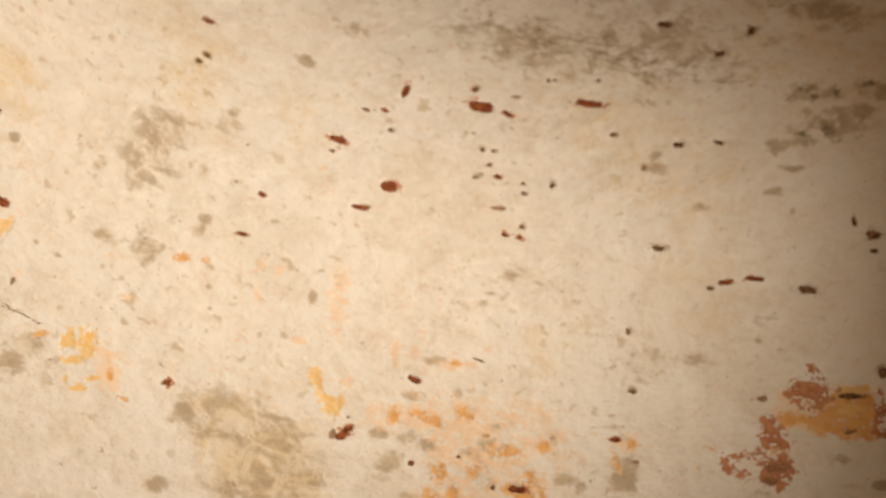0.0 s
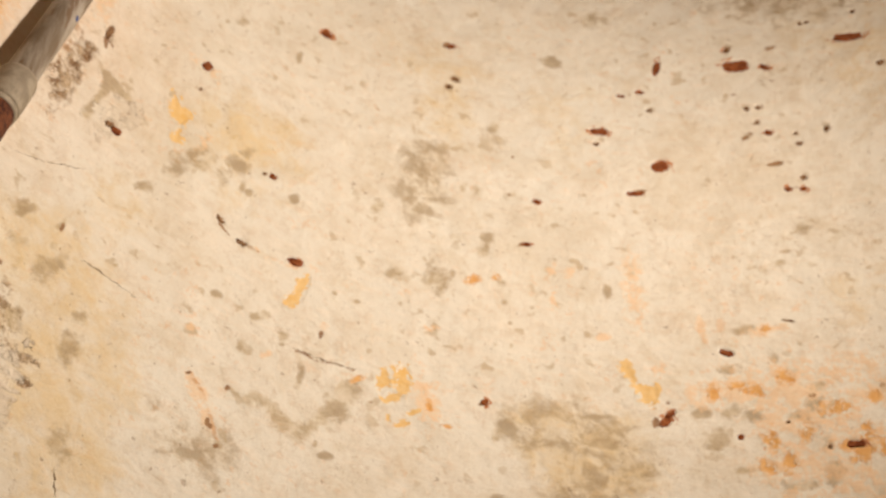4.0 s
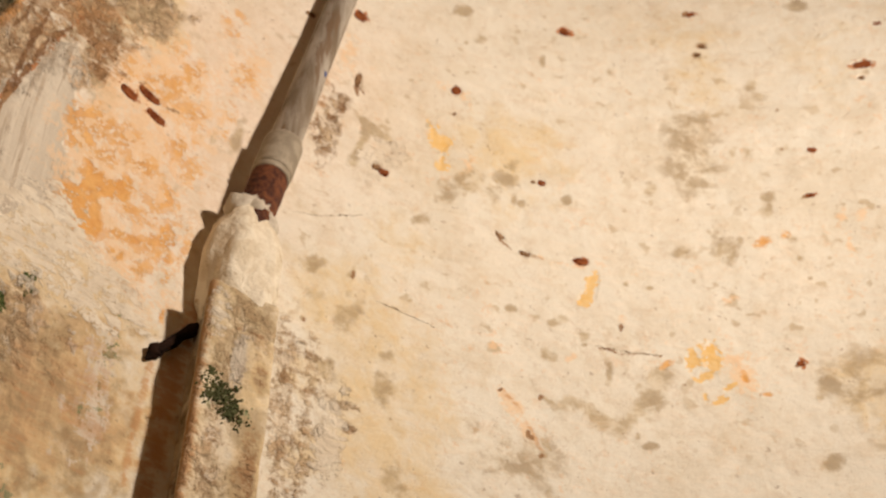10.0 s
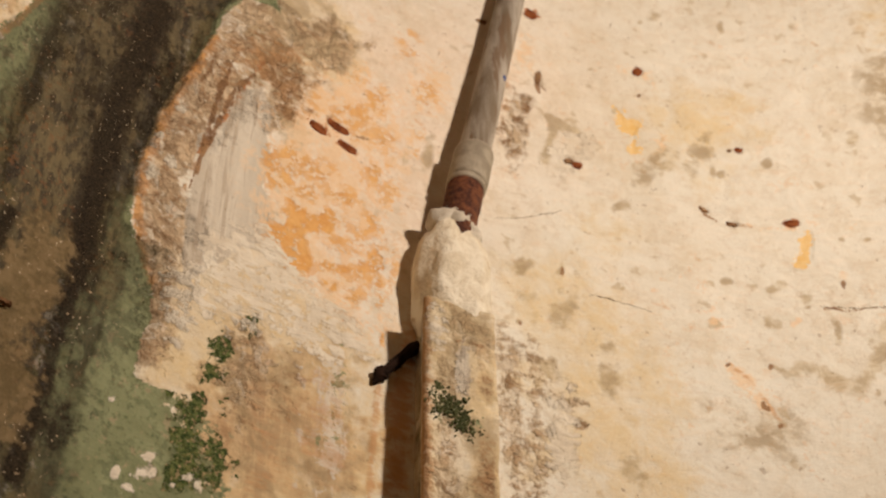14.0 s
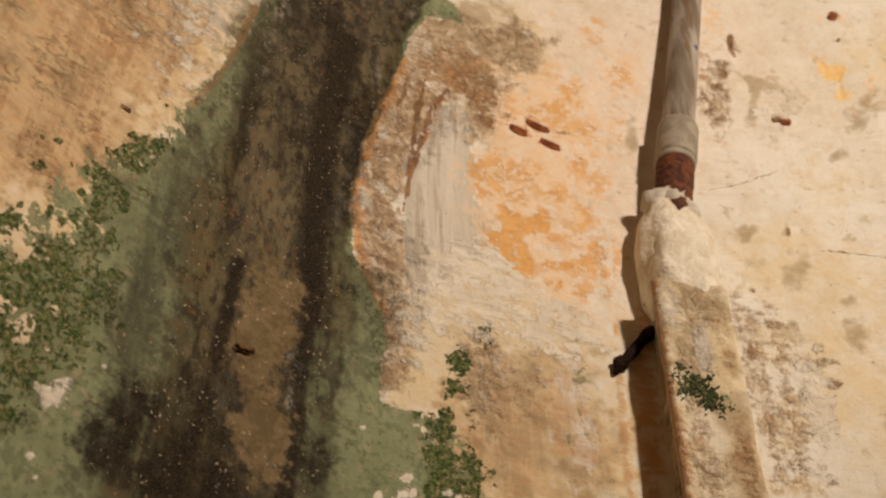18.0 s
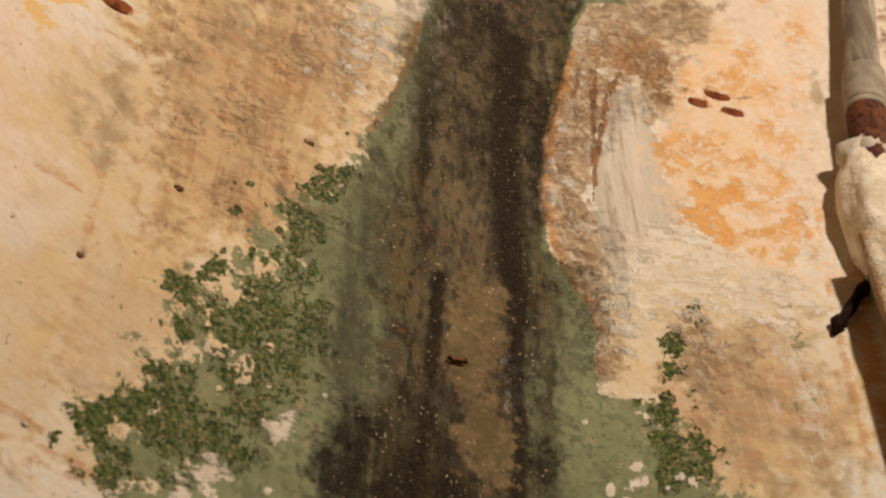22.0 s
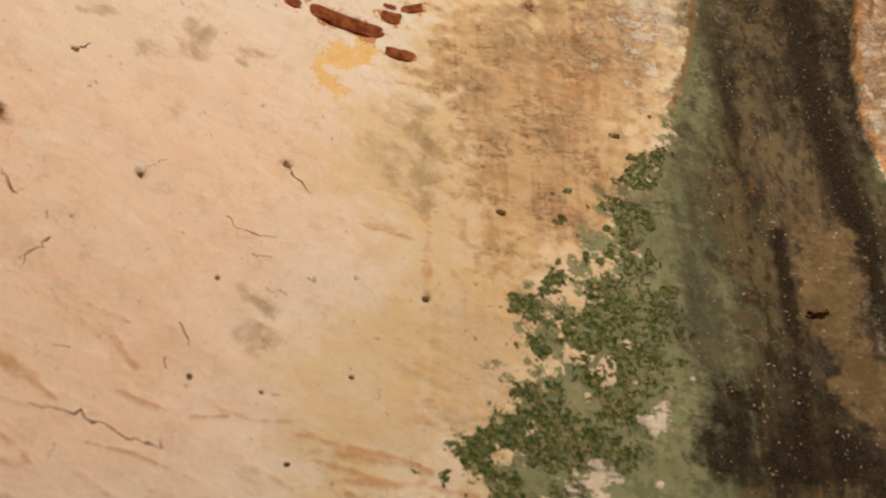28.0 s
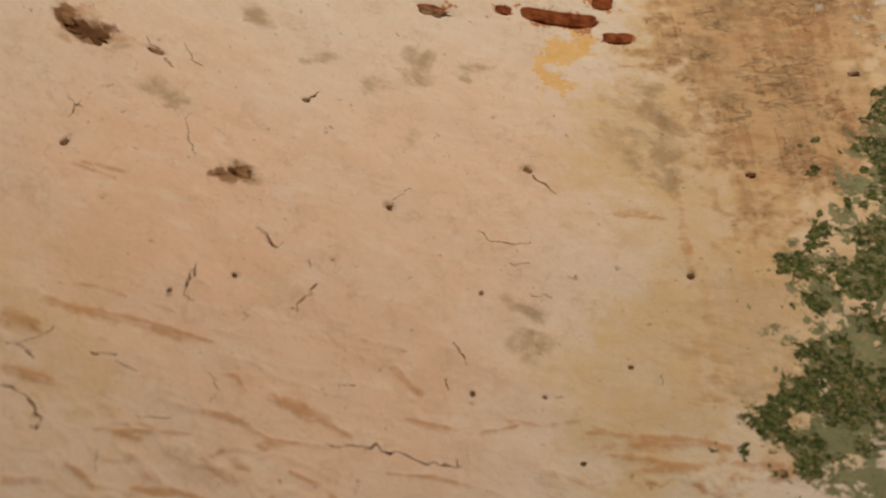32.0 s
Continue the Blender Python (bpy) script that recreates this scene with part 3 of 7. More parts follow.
band("sienna", [(-2.769, 3.447, 0.014), (-2.789, 3.315, 0.013), (-2.815, 3.207, 0.013), (-2.846, 3.119, 0.011)], .95, .3)
band("ochre", [(-2.769, 3.447, 0.015), (-2.789, 3.315, 0.015), (-2.815, 3.207, 0.014), (-2.846, 3.119, 0.012)], .80, .3)
patch("bare", -2.923, 3.292, 0.210, 0.357, -15, 0.55)
patch("grey", -3.061, 3.252, 0.111, 0.192, -16, 0.55)
patch("white", -2.859, 3.336, 0.091, 0.193, -9, 0.66)
patch("white", -2.874, 3.170, 0.112, 0.155, -31, 0.45)
patch("tan", -3.101, 2.944, 0.335, 0.543, -17, 0.85)
patch("tan", -3.023, 2.907, 0.184, 0.320, -14, 0.95)
patch("tan", -3.092, 3.154, 0.415, 0.278, 61, 0.85)
patch("tan", -3.144, 2.579, 0.303, 0.439, -19, 0.72)
patch("tan", -3.252, 2.432, 0.246, 0.161, 28, 0.66)
patch("tan", -3.294, 2.534, 0.165, 0.234, -18, 0.60)
patch("pink", -3.545, 2.718, 0.786, 0.535, 64, 0.85, fray=0.1)
patch("pink", -3.621, 2.412, 0.582, 0.445, 56, 0.95, fray=0.1)
patch("pink", -3.820, 2.565, 0.530, 0.808, -6, 1.00, fray=0.1)
patch("pink", -3.020, 2.943, 0.396, 1.160, -7, 0.55, fray=0.1)
patch("tan", -3.898, 2.341, 0.208, 0.339, 4, 0.45)
patch("grey", -3.217, 2.891, 0.045, 0.134, -11, 1.00)
patch("grey", -3.267, 2.848, 0.037, 0.069, -9, 0.66)
patch("sienna", -3.240, 2.848, 0.018, 0.091, -3, 0.60)
patch("sienna", -3.217, 2.698, 0.015, 0.119, -0, 0.72)
patch("sienna", -3.223, 2.472, 0.039, 0.130, -1, 0.50)
patch("sienna", -3.121, 2.819, 0.046, 0.013, 7, 0.75)
patch("sienna", -3.962, 2.831, 0.077, 0.065, 15, 0.70, fray=0.9)
patch("sienna", -3.907, 2.618, 0.066, 0.009, 10, 0.80)
band("sienna", [(-3.543, 2.376, 0.008), (-3.504, 2.366, 0.011), (-3.457, 2.378, 0.009)], .72, .8)
band("sienna", [(-3.602, 2.474, 0.005), (-3.553, 2.471, 0.005)], .66, .8)
band("sienna", [(-3.564, 2.444, 0.008), (-3.540, 2.418, 0.010)], .66, .8)
band("sienna", [(-3.345, 2.377, 0.018), (-3.285, 2.387, 0.023), (-3.247, 2.387, 0.015), (-3.209, 2.387, 0.013)], .82, .8)
band("sienna", [(-3.325, 2.345, 0.010), (-3.265, 2.353, 0.013), (-3.218, 2.368, 0.012), (-3.153, 2.360, 0.020)], .82, .8)
band("sienna", [(-3.352, 2.398, 0.015), (-3.313, 2.383, 0.019), (-3.263, 2.394, 0.017), (-3.225, 2.385, 0.013)], .7, .8)
band("sienna", [(-3.337, 2.362, 0.009), (-3.287, 2.354, 0.010), (-3.238, 2.346, 0.013)], .7, .8)
band("sienna", [(-3.331, 2.740, 0.008), (-3.272, 2.744, 0.011), (-3.235, 2.737, 0.006)], .6, .8)
band("sienna", [(-3.131, 3.027, 0.008), (-3.065, 3.017, 0.011), (-3.007, 3.020, 0.006)], .62, .8)
band("sienna", [(-3.313, 3.032, 0.009), (-3.214, 3.066, 0.009)], .55, .8)
band("sienna", [(-3.505, 2.397, 0.009), (-3.450, 2.397, 0.011), (-3.407, 2.394, 0.010), (-3.340, 2.417, 0.007)], .6, .8)
patch("tan", -2.971, 2.954, 0.159, 0.378, -9, 0.80)
# brown painted into the shadow that the casing throws on the wall
band("sienna", [(-2.074, 3.077, 0.022), (-2.089, 2.970, 0.031), (-2.102, 2.849, 0.040), (-2.108, 2.719, 0.041), (-2.111, 2.620, 0.039)], .85, .2)
patch("pink", -2.026, 3.668, 0.854, 0.504, 64, 0.35, fray=0.1)
patch("pink", -2.144, 3.475, 0.410, 0.878, -12, 0.50, fray=0.1)
patch("grey", -3.213, 2.922, 0.023, 0.050, -17, 0.90)
patch("bare", -2.317, 3.501, 0.109, 0.059, 73, 0.60)
patch("bare", -2.474, 2.839, 0.049, 0.274, -8, 0.60)
patch("green", -2.203, 2.827, 0.055, 0.149, 2, 0.30)
band("mould", [(-2.727, 3.646, 0.160), (-2.754, 3.390, 0.146), (-2.786, 3.125, 0.131), (-2.810, 2.925, 0.157), (-2.838, 2.739, 0.136)], .55, .2)
patch("tan", -2.260, 2.843, 0.266, 0.152, 38, 0.80)
patch("tan", -2.217, 2.695, 0.267, 0.196, 56, 0.85)
patch("grey", -2.244, 2.703, 0.166, 0.244, -12, 0.42)
patch("green", -2.197, 2.874, 0.038, 0.218, 4, 0.42)
patch("bare", -2.346, 2.798, 0.136, 0.095, 67, 0.50)
patch("tan", -2.235, 2.728, 0.162, 0.279, -15, 0.85)
patch("tan", -2.968, 3.192, 0.375, 0.566, -23, 1.00)
patch("sienna", -3.000, 3.157, 0.436, 0.292, 51, 0.42)
patch("tan", -3.027, 3.051, 0.552, 0.308, 64, 0.90)
patch("tan", -2.321, 2.692, 0.430, 0.317, 66, 1.00)
patch("grey", -2.298, 2.666, 0.256, 0.360, -10, 0.62)
patch("bare", -2.341, 2.783, 0.232, 0.161, 75, 0.55)
patch("grey", -3.209, 2.882, 0.023, 0.155, -6, 0.75)
patch("sienna", -3.213, 2.771, 0.012, 0.171, -2, 0.55)
patch("grey", -3.097, 3.038, 0.212, 0.332, -23, 0.45)
patch("tan", -2.935, 3.245, 0.394, 0.199, 59, 1.00)
patch("sienna", -3.102, 2.920, 0.363, 0.527, -27, 0.30)
patch("sienna", -3.003, 3.183, 0.286, 0.417, -29, 0.48)
patch("grime", -0.605, 3.716, 2.150, 3.609, -10, 1.00, fray=0.1)
patch("grime", -1.824, 3.290, 1.669, 2.915, -10, 1.00, fray=0.1)
patch("grime", -2.364, 2.995, 0.386, 1.771, 9, 0.90, fray=0.2)
patch("folds", -3.744, 2.301, 0.671, 0.376, 4, 0.62)
patch("folds", -3.316, 2.336, 0.256, 0.140, 13, 0.90)
patch("folds", -3.827, 2.458, 0.234, 0.123, 10, 0.80)
patch("tan", -3.091, 2.988, 0.260, 0.676, -10, 1.00)
patch("tan", -3.133, 3.171, 0.243, 0.388, -16, 1.00)
patch("bare", 0.030, 4.593, 0.847, 0.195, -28, 0.34)
patch("bare", -0.183, 4.683, 0.458, 0.133, -19, 0.36)
patch("dark", -2.642, 3.269, 0.405, 0.206, 88, 0.55)
patch("dark", -2.542, 3.318, 0.104, 0.469, -12, 0.40)
patch("sienna", -3.757, 2.680, 0.073, 0.031, 20, 0.50, fray=1)
patch("sienna", -2.272, 2.718, 0.278, 0.202, 65, 0.44, fray=0.9)
patch("bare", -2.517, 3.018, 0.106, 0.307, 1, 0.80, fray=0.8)
patch("tan", -3.012, 3.042, 0.202, 0.508, -11, 1.00)
patch("dark", -2.805, 3.165, 0.047, 0.198, -13, 0.50)
patch("bare", -1.890, 3.581, 0.056, 0.199, -8, 0.52, fray=0.9)
patch("sienna", -1.900, 3.682, 0.034, 0.115, -8, 0.50, fray=0.9)
band("grey", [(-0.364, 4.710, 0.013), (-0.110, 4.658, 0.013), (0.179, 4.596, 0.015)], .72, .8)
band("grey", [(-0.077, 4.569, 0.012), (0.156, 4.471, 0.012), (0.370, 4.406, 0.015)], .72, .8)
band("grey", [(0.032, 4.603, 0.012), (0.235, 4.506, 0.012), (0.395, 4.466, 0.012)], .66, .8)
band("grey", [(-0.325, 4.621, 0.009), (-0.150, 4.574, 0.009), (-0.000, 4.487, 0.009)], .62, .8)
band("sienna", [(-1.535, 3.061, 0.009), (-1.499, 3.017, 0.009), (-1.480, 2.971, 0.009), (-1.461, 2.926, 0.008)], .62, .6)
patch("tan", -3.144, 2.719, 0.208, 0.326, -13, 0.62)
patch("tan", -3.279, 2.855, 0.327, 0.185, 84, 0.60)
area("peach", [(-2.340, 3.456), (-2.279, 3.550), (-2.193, 3.600), (-2.129, 3.577), (-2.103, 3.450), (-2.120, 3.336), (-2.149, 3.183), (-2.148, 3.090), (-2.140, 2.978), (-2.185, 2.938), (-2.228, 2.969), (-2.272, 2.999), (-2.313, 3.017), (-2.340, 3.065), (-2.356, 3.144), (-2.368, 3.252), (-2.351, 3.315)], 0.85, fray=0.6, soft=0.06)
area("ochre", [(-2.359, 3.292), (-2.320, 3.328), (-2.280, 3.301), (-2.294, 3.238), (-2.320, 3.200), (-2.350, 3.191), (-2.364, 3.239)], 0.60, fray=0.8)
area("ochre", [(-2.320, 3.207), (-2.296, 3.194), (-2.272, 3.175), (-2.236, 3.203), (-2.220, 3.184), (-2.235, 3.143), (-2.275, 3.120), (-2.263, 3.084), (-2.268, 3.035), (-2.304, 3.024), (-2.321, 3.065), (-2.344, 3.067), (-2.343, 3.103), (-2.318, 3.132)], 0.86, fray=0.7)
patch("ochre", -2.218, 3.249, 0.070, 0.046, 39, 0.60)
patch("ochre", -2.141, 3.439, 0.079, 0.041, 76, 0.60)
patch("ochre", -2.160, 3.340, 0.092, 0.055, 72, 0.60)
patch("ochre", -2.167, 3.200, 0.083, 0.044, 76, 0.60)
patch("ochre", -2.226, 3.135, 0.066, 0.043, 36, 0.60)
patch("ochre", -2.213, 3.474, 0.121, 0.080, 51, 0.60)
patch("ochre", -2.165, 3.540, 0.108, 0.049, 79, 0.60)
patch("ochre", -2.266, 3.284, 0.089, 0.060, 52, 0.60)
patch("ochre", -2.290, 3.218, 0.066, 0.044, 58, 0.60)
patch("ochre", -2.152, 3.122, 0.105, 0.034, 82, 0.66)
patch("ochre", -2.228, 3.030, 0.043, 0.029, 38, 0.66)
patch("ochre", -2.188, 3.014, 0.062, 0.040, 68, 0.66)
patch("ochre", -2.197, 2.965, 0.026, 0.019, 46, 0.66)
patch("ochre", -2.136, 2.955, 0.045, 0.016, 81, 0.66)
patch("ochre", -2.288, 3.050, 0.060, 0.041, 55, 0.66)
patch("ochre", -2.221, 3.073, 0.091, 0.025, 17, 0.66)
patch("ochre", -2.122, 3.096, 0.148, 0.015, 84, 0.52)
patch("ochre", -2.283, 3.464, 0.089, 0.050, 73, 0.52)
patch("ochre", -2.058, 3.631, 0.105, 0.050, 78, 0.52)
patch("ochre", -2.317, 3.272, 0.096, 0.057, 71, 0.52)
patch("ochre", -2.130, 3.281, 0.091, 0.020, 84, 0.52)
patch("peach", -1.855, 3.856, 0.124, 0.052, 79, 0.7)
patch("peach", -1.591, 3.849, 0.080, 0.044, 76, 0.7)
patch("peach", -1.629, 3.874, 0.041, 0.033, 68, 0.7)
patch("peach", -2.056, 3.650, 0.171, 0.076, 79, 0.7)
patch("peach", -1.580, 3.639, 0.054, 0.031, 75, 0.7)
area("bare", [(-2.432, 3.661), (-2.380, 3.713), (-2.332, 3.696), (-2.316, 3.577), (-2.314, 3.443), (-2.330, 3.350), (-2.367, 3.323), (-2.381, 3.390), (-2.368, 3.468), (-2.417, 3.428), (-2.430, 3.504)], 0.86, fray=0.8)
area("grey", [(-2.432, 3.717), (-2.297, 3.790), (-2.229, 3.742), (-2.198, 3.661), (-2.234, 3.573), (-2.300, 3.558), (-2.319, 3.362), (-2.367, 3.326), (-2.417, 3.412), (-2.433, 3.502)], 0.46, fray=0.9, soft=0.03)
area("tan", [(-2.432, 3.717), (-2.261, 3.806), (-2.201, 3.734), (-2.203, 3.623), (-2.262, 3.556), (-2.306, 3.547), (-2.313, 3.649), (-2.415, 3.616)], 0.52, fray=1.0, soft=0.04)
patch("bare", -2.186, 3.702, 0.045, 0.029, 55, 0.7)
patch("bare", -2.274, 3.526, 0.061, 0.019, 25, 0.7)
area("ash", [(-2.477, 3.230), (-2.439, 3.369), (-2.385, 3.427), (-2.357, 3.385), (-2.367, 3.314), (-2.348, 3.260), (-2.362, 3.190), (-2.336, 3.125), (-2.352, 3.060), (-2.403, 2.998), (-2.449, 2.931), (-2.471, 2.899), (-2.478, 2.967), (-2.479, 3.066)], 0.98, fray=0.5)
patch("grey", -2.308, 3.366, 0.055, 0.036, 57, 0.8)
patch("grey", -2.334, 3.371, 0.096, 0.031, 85, 0.8)
patch("grey", -2.057, 3.445, 0.100, 0.021, 83, 0.8)
patch("grey", -2.381, 3.135, 0.030, 0.018, 41, 0.8)
patch("grey", -2.102, 3.410, 0.065, 0.012, 84, 0.8)
patch("grey", -2.352, 3.133, 0.066, 0.036, 32, 0.8)
area("white", [(-2.421, 3.040), (-2.324, 3.096), (-2.271, 3.018), (-2.183, 2.969), (-2.156, 2.916), (-2.245, 2.860), (-2.333, 2.880), (-2.422, 2.861), (-2.458, 2.783), (-2.489, 2.869), (-2.472, 2.982)], 0.56, fray=0.9, soft=0.03)
area("tan", [(-2.421, 3.040), (-2.324, 3.096), (-2.271, 3.018), (-2.183, 2.969), (-2.156, 2.916), (-2.245, 2.860), (-2.333, 2.880), (-2.422, 2.861)], 0.45, fray=0.9, soft=0.05)
area("ash", [(-2.279, 2.885), (-2.206, 2.904), (-2.192, 2.807), (-2.201, 2.621), (-2.275, 2.606), (-2.276, 2.724)], 0.42, fray=0.9, soft=0.03)
patch("green", -2.212, 2.813, 0.063, 0.022, 83, 0.40, fray=0.9)
patch("green", -2.203, 2.741, 0.064, 0.025, 82, 0.40, fray=0.9)
patch("algae", -2.351, 2.886, 0.028, 0.014, 81, 0.75)
patch("algae", -2.346, 2.868, 0.017, 0.010, 74, 0.75)
area("algae", [(-2.405, 2.812), (-2.395, 2.824), (-2.379, 2.805), (-2.376, 2.769), (-2.389, 2.741), (-2.411, 2.755)], 0.98, fray=1.0, soft=0.010)
area("algae", [(-2.445, 2.700), (-2.424, 2.717), (-2.408, 2.725), (-2.397, 2.691), (-2.406, 2.657), (-2.445, 2.637)], 0.98, fray=0.7, soft=0.010)
area("algae", [(-2.445, 2.647), (-2.383, 2.668), (-2.357, 2.638), (-2.367, 2.595), (-2.385, 2.562), (-2.445, 2.546)], 0.95, fray=0.7, soft=0.010)
area("algae", [(-2.383, 2.720), (-2.368, 2.730), (-2.370, 2.699), (-2.382, 2.690)], 0.98, fray=1.0, soft=0.010)
patch("algae", -2.351, 2.629, 0.019, 0.014, 52, 0.95, fray=0.6)
patch("algae", -2.418, 2.739, 0.021, 0.012, 80, 0.95, fray=0.6)
patch("algae", -2.344, 2.610, 0.014, 0.008, 78, 0.95, fray=0.6)
area("tan", [(-2.378, 2.843), (-2.298, 2.862), (-2.285, 2.784), (-2.296, 2.601), (-2.361, 2.585), (-2.351, 2.646), (-2.382, 2.695), (-2.363, 2.762)], 0.92, fray=0.6, soft=0.03)
area("bare", [(-1.893, 3.725), (-1.849, 3.705), (-1.860, 3.610), (-1.865, 3.520), (-1.896, 3.455), (-1.911, 3.511), (-1.921, 3.552)], 0.55, fray=0.9, soft=0.02)
patch("dirt", -1.872, 3.627, 0.031, 0.023, 31, 0.55, fray=0.9)
patch("dirt", -1.899, 3.554, 0.038, 0.029, 51, 0.55, fray=0.9)
patch("dirt", -1.856, 3.664, 0.056, 0.015, 80, 0.55, fray=0.9)
patch("dirt", -1.908, 3.588, 0.054, 0.021, 79, 0.55, fray=0.9)
band("grey", [(-1.807, 3.658, 0.020), (-1.788, 3.645, 0.028), (-1.752, 3.633, 0.019)], 0.98, 0.5)
band("grey", [(-1.797, 3.641, 0.025), (-1.815, 3.570, 0.016), (-1.825, 3.523, 0.027)], 0.98, 0.4)
patch("grey", -1.875, 3.225, 0.028, 0.021, 32, 0.9)
patch("grey", -1.811, 3.233, 0.053, 0.013, 78, 0.9)
patch("grey", -1.898, 3.078, 0.014, 0.009, 68, 0.9)
patch("grey", -1.822, 3.122, 0.048, 0.031, 13, 0.9)
patch("grey", -1.800, 3.150, 0.070, 0.028, 76, 0.9)
patch("dirt", -1.824, 3.797, 0.016, 0.009, 75, 0.9)
patch("dirt", -1.770, 3.540, 0.019, 0.015, 44, 0.9)
band("dirt", [(-1.823, 3.795, 0.009), (-1.829, 3.750, 0.012), (-1.826, 3.726, 0.007)], 0.8, 0.3)
band("dirt", [(-1.827, 3.764, 0.007), (-1.811, 3.738, 0.006)], 0.7, 0.3)
area("bare", [(-1.926, 3.063), (-1.902, 3.039), (-1.858, 3.055), (-1.844, 3.006), (-1.833, 2.970), (-1.821, 2.923), (-1.808, 2.898), (-1.852, 2.898), (-1.854, 2.921), (-1.848, 2.864), (-1.872, 2.829), (-1.838, 2.788), (-1.841, 2.705), (-1.837, 2.675), (-1.850, 2.663), (-1.919, 2.659), (-1.927, 2.761), (-1.936, 2.858), (-1.933, 2.963)], 0.50, fray=0.9, soft=0.03)
patch("bare", -1.821, 2.923, 0.045, 0.019, 5, 0.62, fray=0.9)
patch("bare", -1.851, 2.694, 0.038, 0.029, 47, 0.62, fray=0.9)
patch("bare", -1.804, 2.877, 0.022, 0.017, 27, 0.62, fray=0.9)
patch("bare", -1.902, 3.014, 0.037, 0.029, 42, 0.62, fray=0.9)
patch("bare", -1.877, 3.004, 0.060, 0.040, 67, 0.62, fray=0.9)
patch("bare", -1.878, 2.851, 0.050, 0.039, 47, 0.62, fray=0.9)
patch("bare", -1.870, 2.765, 0.059, 0.045, 48, 0.62, fray=0.9)
patch("bare", -1.915, 2.701, 0.064, 0.039, 69, 0.62, fray=0.9)
patch("tan", -1.874, 2.967, 0.115, 0.077, 67, 0.55, fray=0.9)
patch("tan", -1.874, 2.786, 0.136, 0.089, 67, 0.55, fray=0.9)
patch("tan", -1.903, 2.682, 0.101, 0.058, 12, 0.55, fray=0.9)
area("grey", [(-1.118, 3.904), (-1.044, 3.919), (-1.032, 3.831), (-1.055, 3.754), (-1.034, 3.737), (-1.075, 3.681), (-1.122, 3.638), (-1.132, 3.694), (-1.150, 3.729), (-1.134, 3.824)], 0.54, fray=0.9, soft=0.03)
patch("grey", -1.196, 3.660, 0.044, 0.030, 59, 0.85)
patch("grey", -1.487, 3.567, 0.035, 0.014, 83, 0.85)
patch("grey", -1.576, 3.569, 0.051, 0.031, 72, 0.85)
patch("grey", -1.584, 4.175, 0.049, 0.029, 49, 0.85)
patch("grey", -0.925, 4.027, 0.038, 0.025, 76, 0.85)
patch("grey", -0.889, 3.804, 0.027, 0.015, 77, 0.85)
patch("grey", -0.770, 4.323, 0.047, 0.038, -13, 0.85)
patch("grey", -0.921, 3.469, 0.017, 0.015, 49, 0.85)
patch("grey", -1.545, 4.083, 0.036, 0.023, 59, 0.75)
patch("grey", -0.998, 3.801, 0.023, 0.014, 76, 0.75)
patch("grey", -0.969, 3.793, 0.027, 0.021, 68, 0.75)
patch("grey", -0.958, 3.608, 0.049, 0.016, 79, 0.75)
patch("grey", -1.305, 4.180, 0.024, 0.015, 71, 0.75)
patch("grey", -1.030, 3.519, 0.020, 0.013, 73, 0.75)
patch("grey", -0.763, 3.514, 0.020, 0.011, 76, 0.75)
patch("grey", -1.400, 4.053, 0.044, 0.013, 85, 0.75)
patch("grey", -0.913, 3.984, 0.034, 0.031, 46, 0.75)
patch("grey", -1.067, 3.493, 0.061, 0.044, 69, 0.75)
patch("grey", -1.503, 3.617, 0.061, 0.042, 56, 0.60)
patch("grey", -1.242, 4.062, 0.031, 0.018, 76, 0.60)
patch("grey", -1.023, 3.638, 0.019, 0.015, 54, 0.60)
patch("grey", -0.927, 3.526, 0.024, 0.021, 48, 0.60)
patch("grey", -1.076, 3.551, 0.068, 0.023, 80, 0.60)
patch("grey", -1.112, 4.060, 0.023, 0.017, 63, 0.60)
area("tan", [(-1.616, 3.730), (-1.488, 3.839), (-1.363, 3.830), (-1.359, 3.673), (-1.498, 3.589), (-1.593, 3.605)], 0.46, fray=0.9, soft=0.07)
area("tan", [(-1.092, 4.228), (-0.985, 4.232), (-0.965, 4.012), (-1.028, 3.929), (-1.101, 3.946)], 0.40, fray=0.9, soft=0.05)
patch("grey", -1.870, 3.229, 0.029, 0.018, 50, 0.92)
patch("grey", -1.866, 3.152, 0.024, 0.016, 61, 0.92)
patch("grey", -1.425, 3.243, 0.027, 0.020, 44, 0.92)
patch("grey", -1.272, 3.377, 0.013, 0.009, 71, 0.92)
patch("grey", -1.228, 3.373, 0.013, 0.010, 32, 0.92)
patch("grey", -0.911, 3.351, 0.017, 0.009, 75, 0.92)
patch("grey", -0.944, 3.345, 0.011, 0.009, 56, 0.92)
patch("grey", -0.910, 3.413, 0.011, 0.009, 59, 0.92)
patch("grey", -0.861, 3.468, 0.013, 0.011, 12, 0.92)
patch("grey", -1.816, 3.119, 0.060, 0.017, -89, 0.78)
patch("grey", -1.816, 3.176, 0.027, 0.017, 69, 0.78)
patch("grey", -1.457, 3.249, 0.019, 0.013, 64, 0.78)
patch("grey", -1.506, 3.257, 0.024, 0.016, 33, 0.78)
patch("grey", -1.446, 3.163, 0.037, 0.019, 80, 0.78)
patch("grey", -1.368, 3.220, 0.025, 0.018, 61, 0.78)
patch("grey", -1.432, 3.306, 0.015, 0.011, 38, 0.78)
patch("grey", -1.579, 4.056, 0.019, 0.010, 75, 0.78)
patch("grey", -1.370, 3.199, 0.010, 0.007, 45, 0.78)
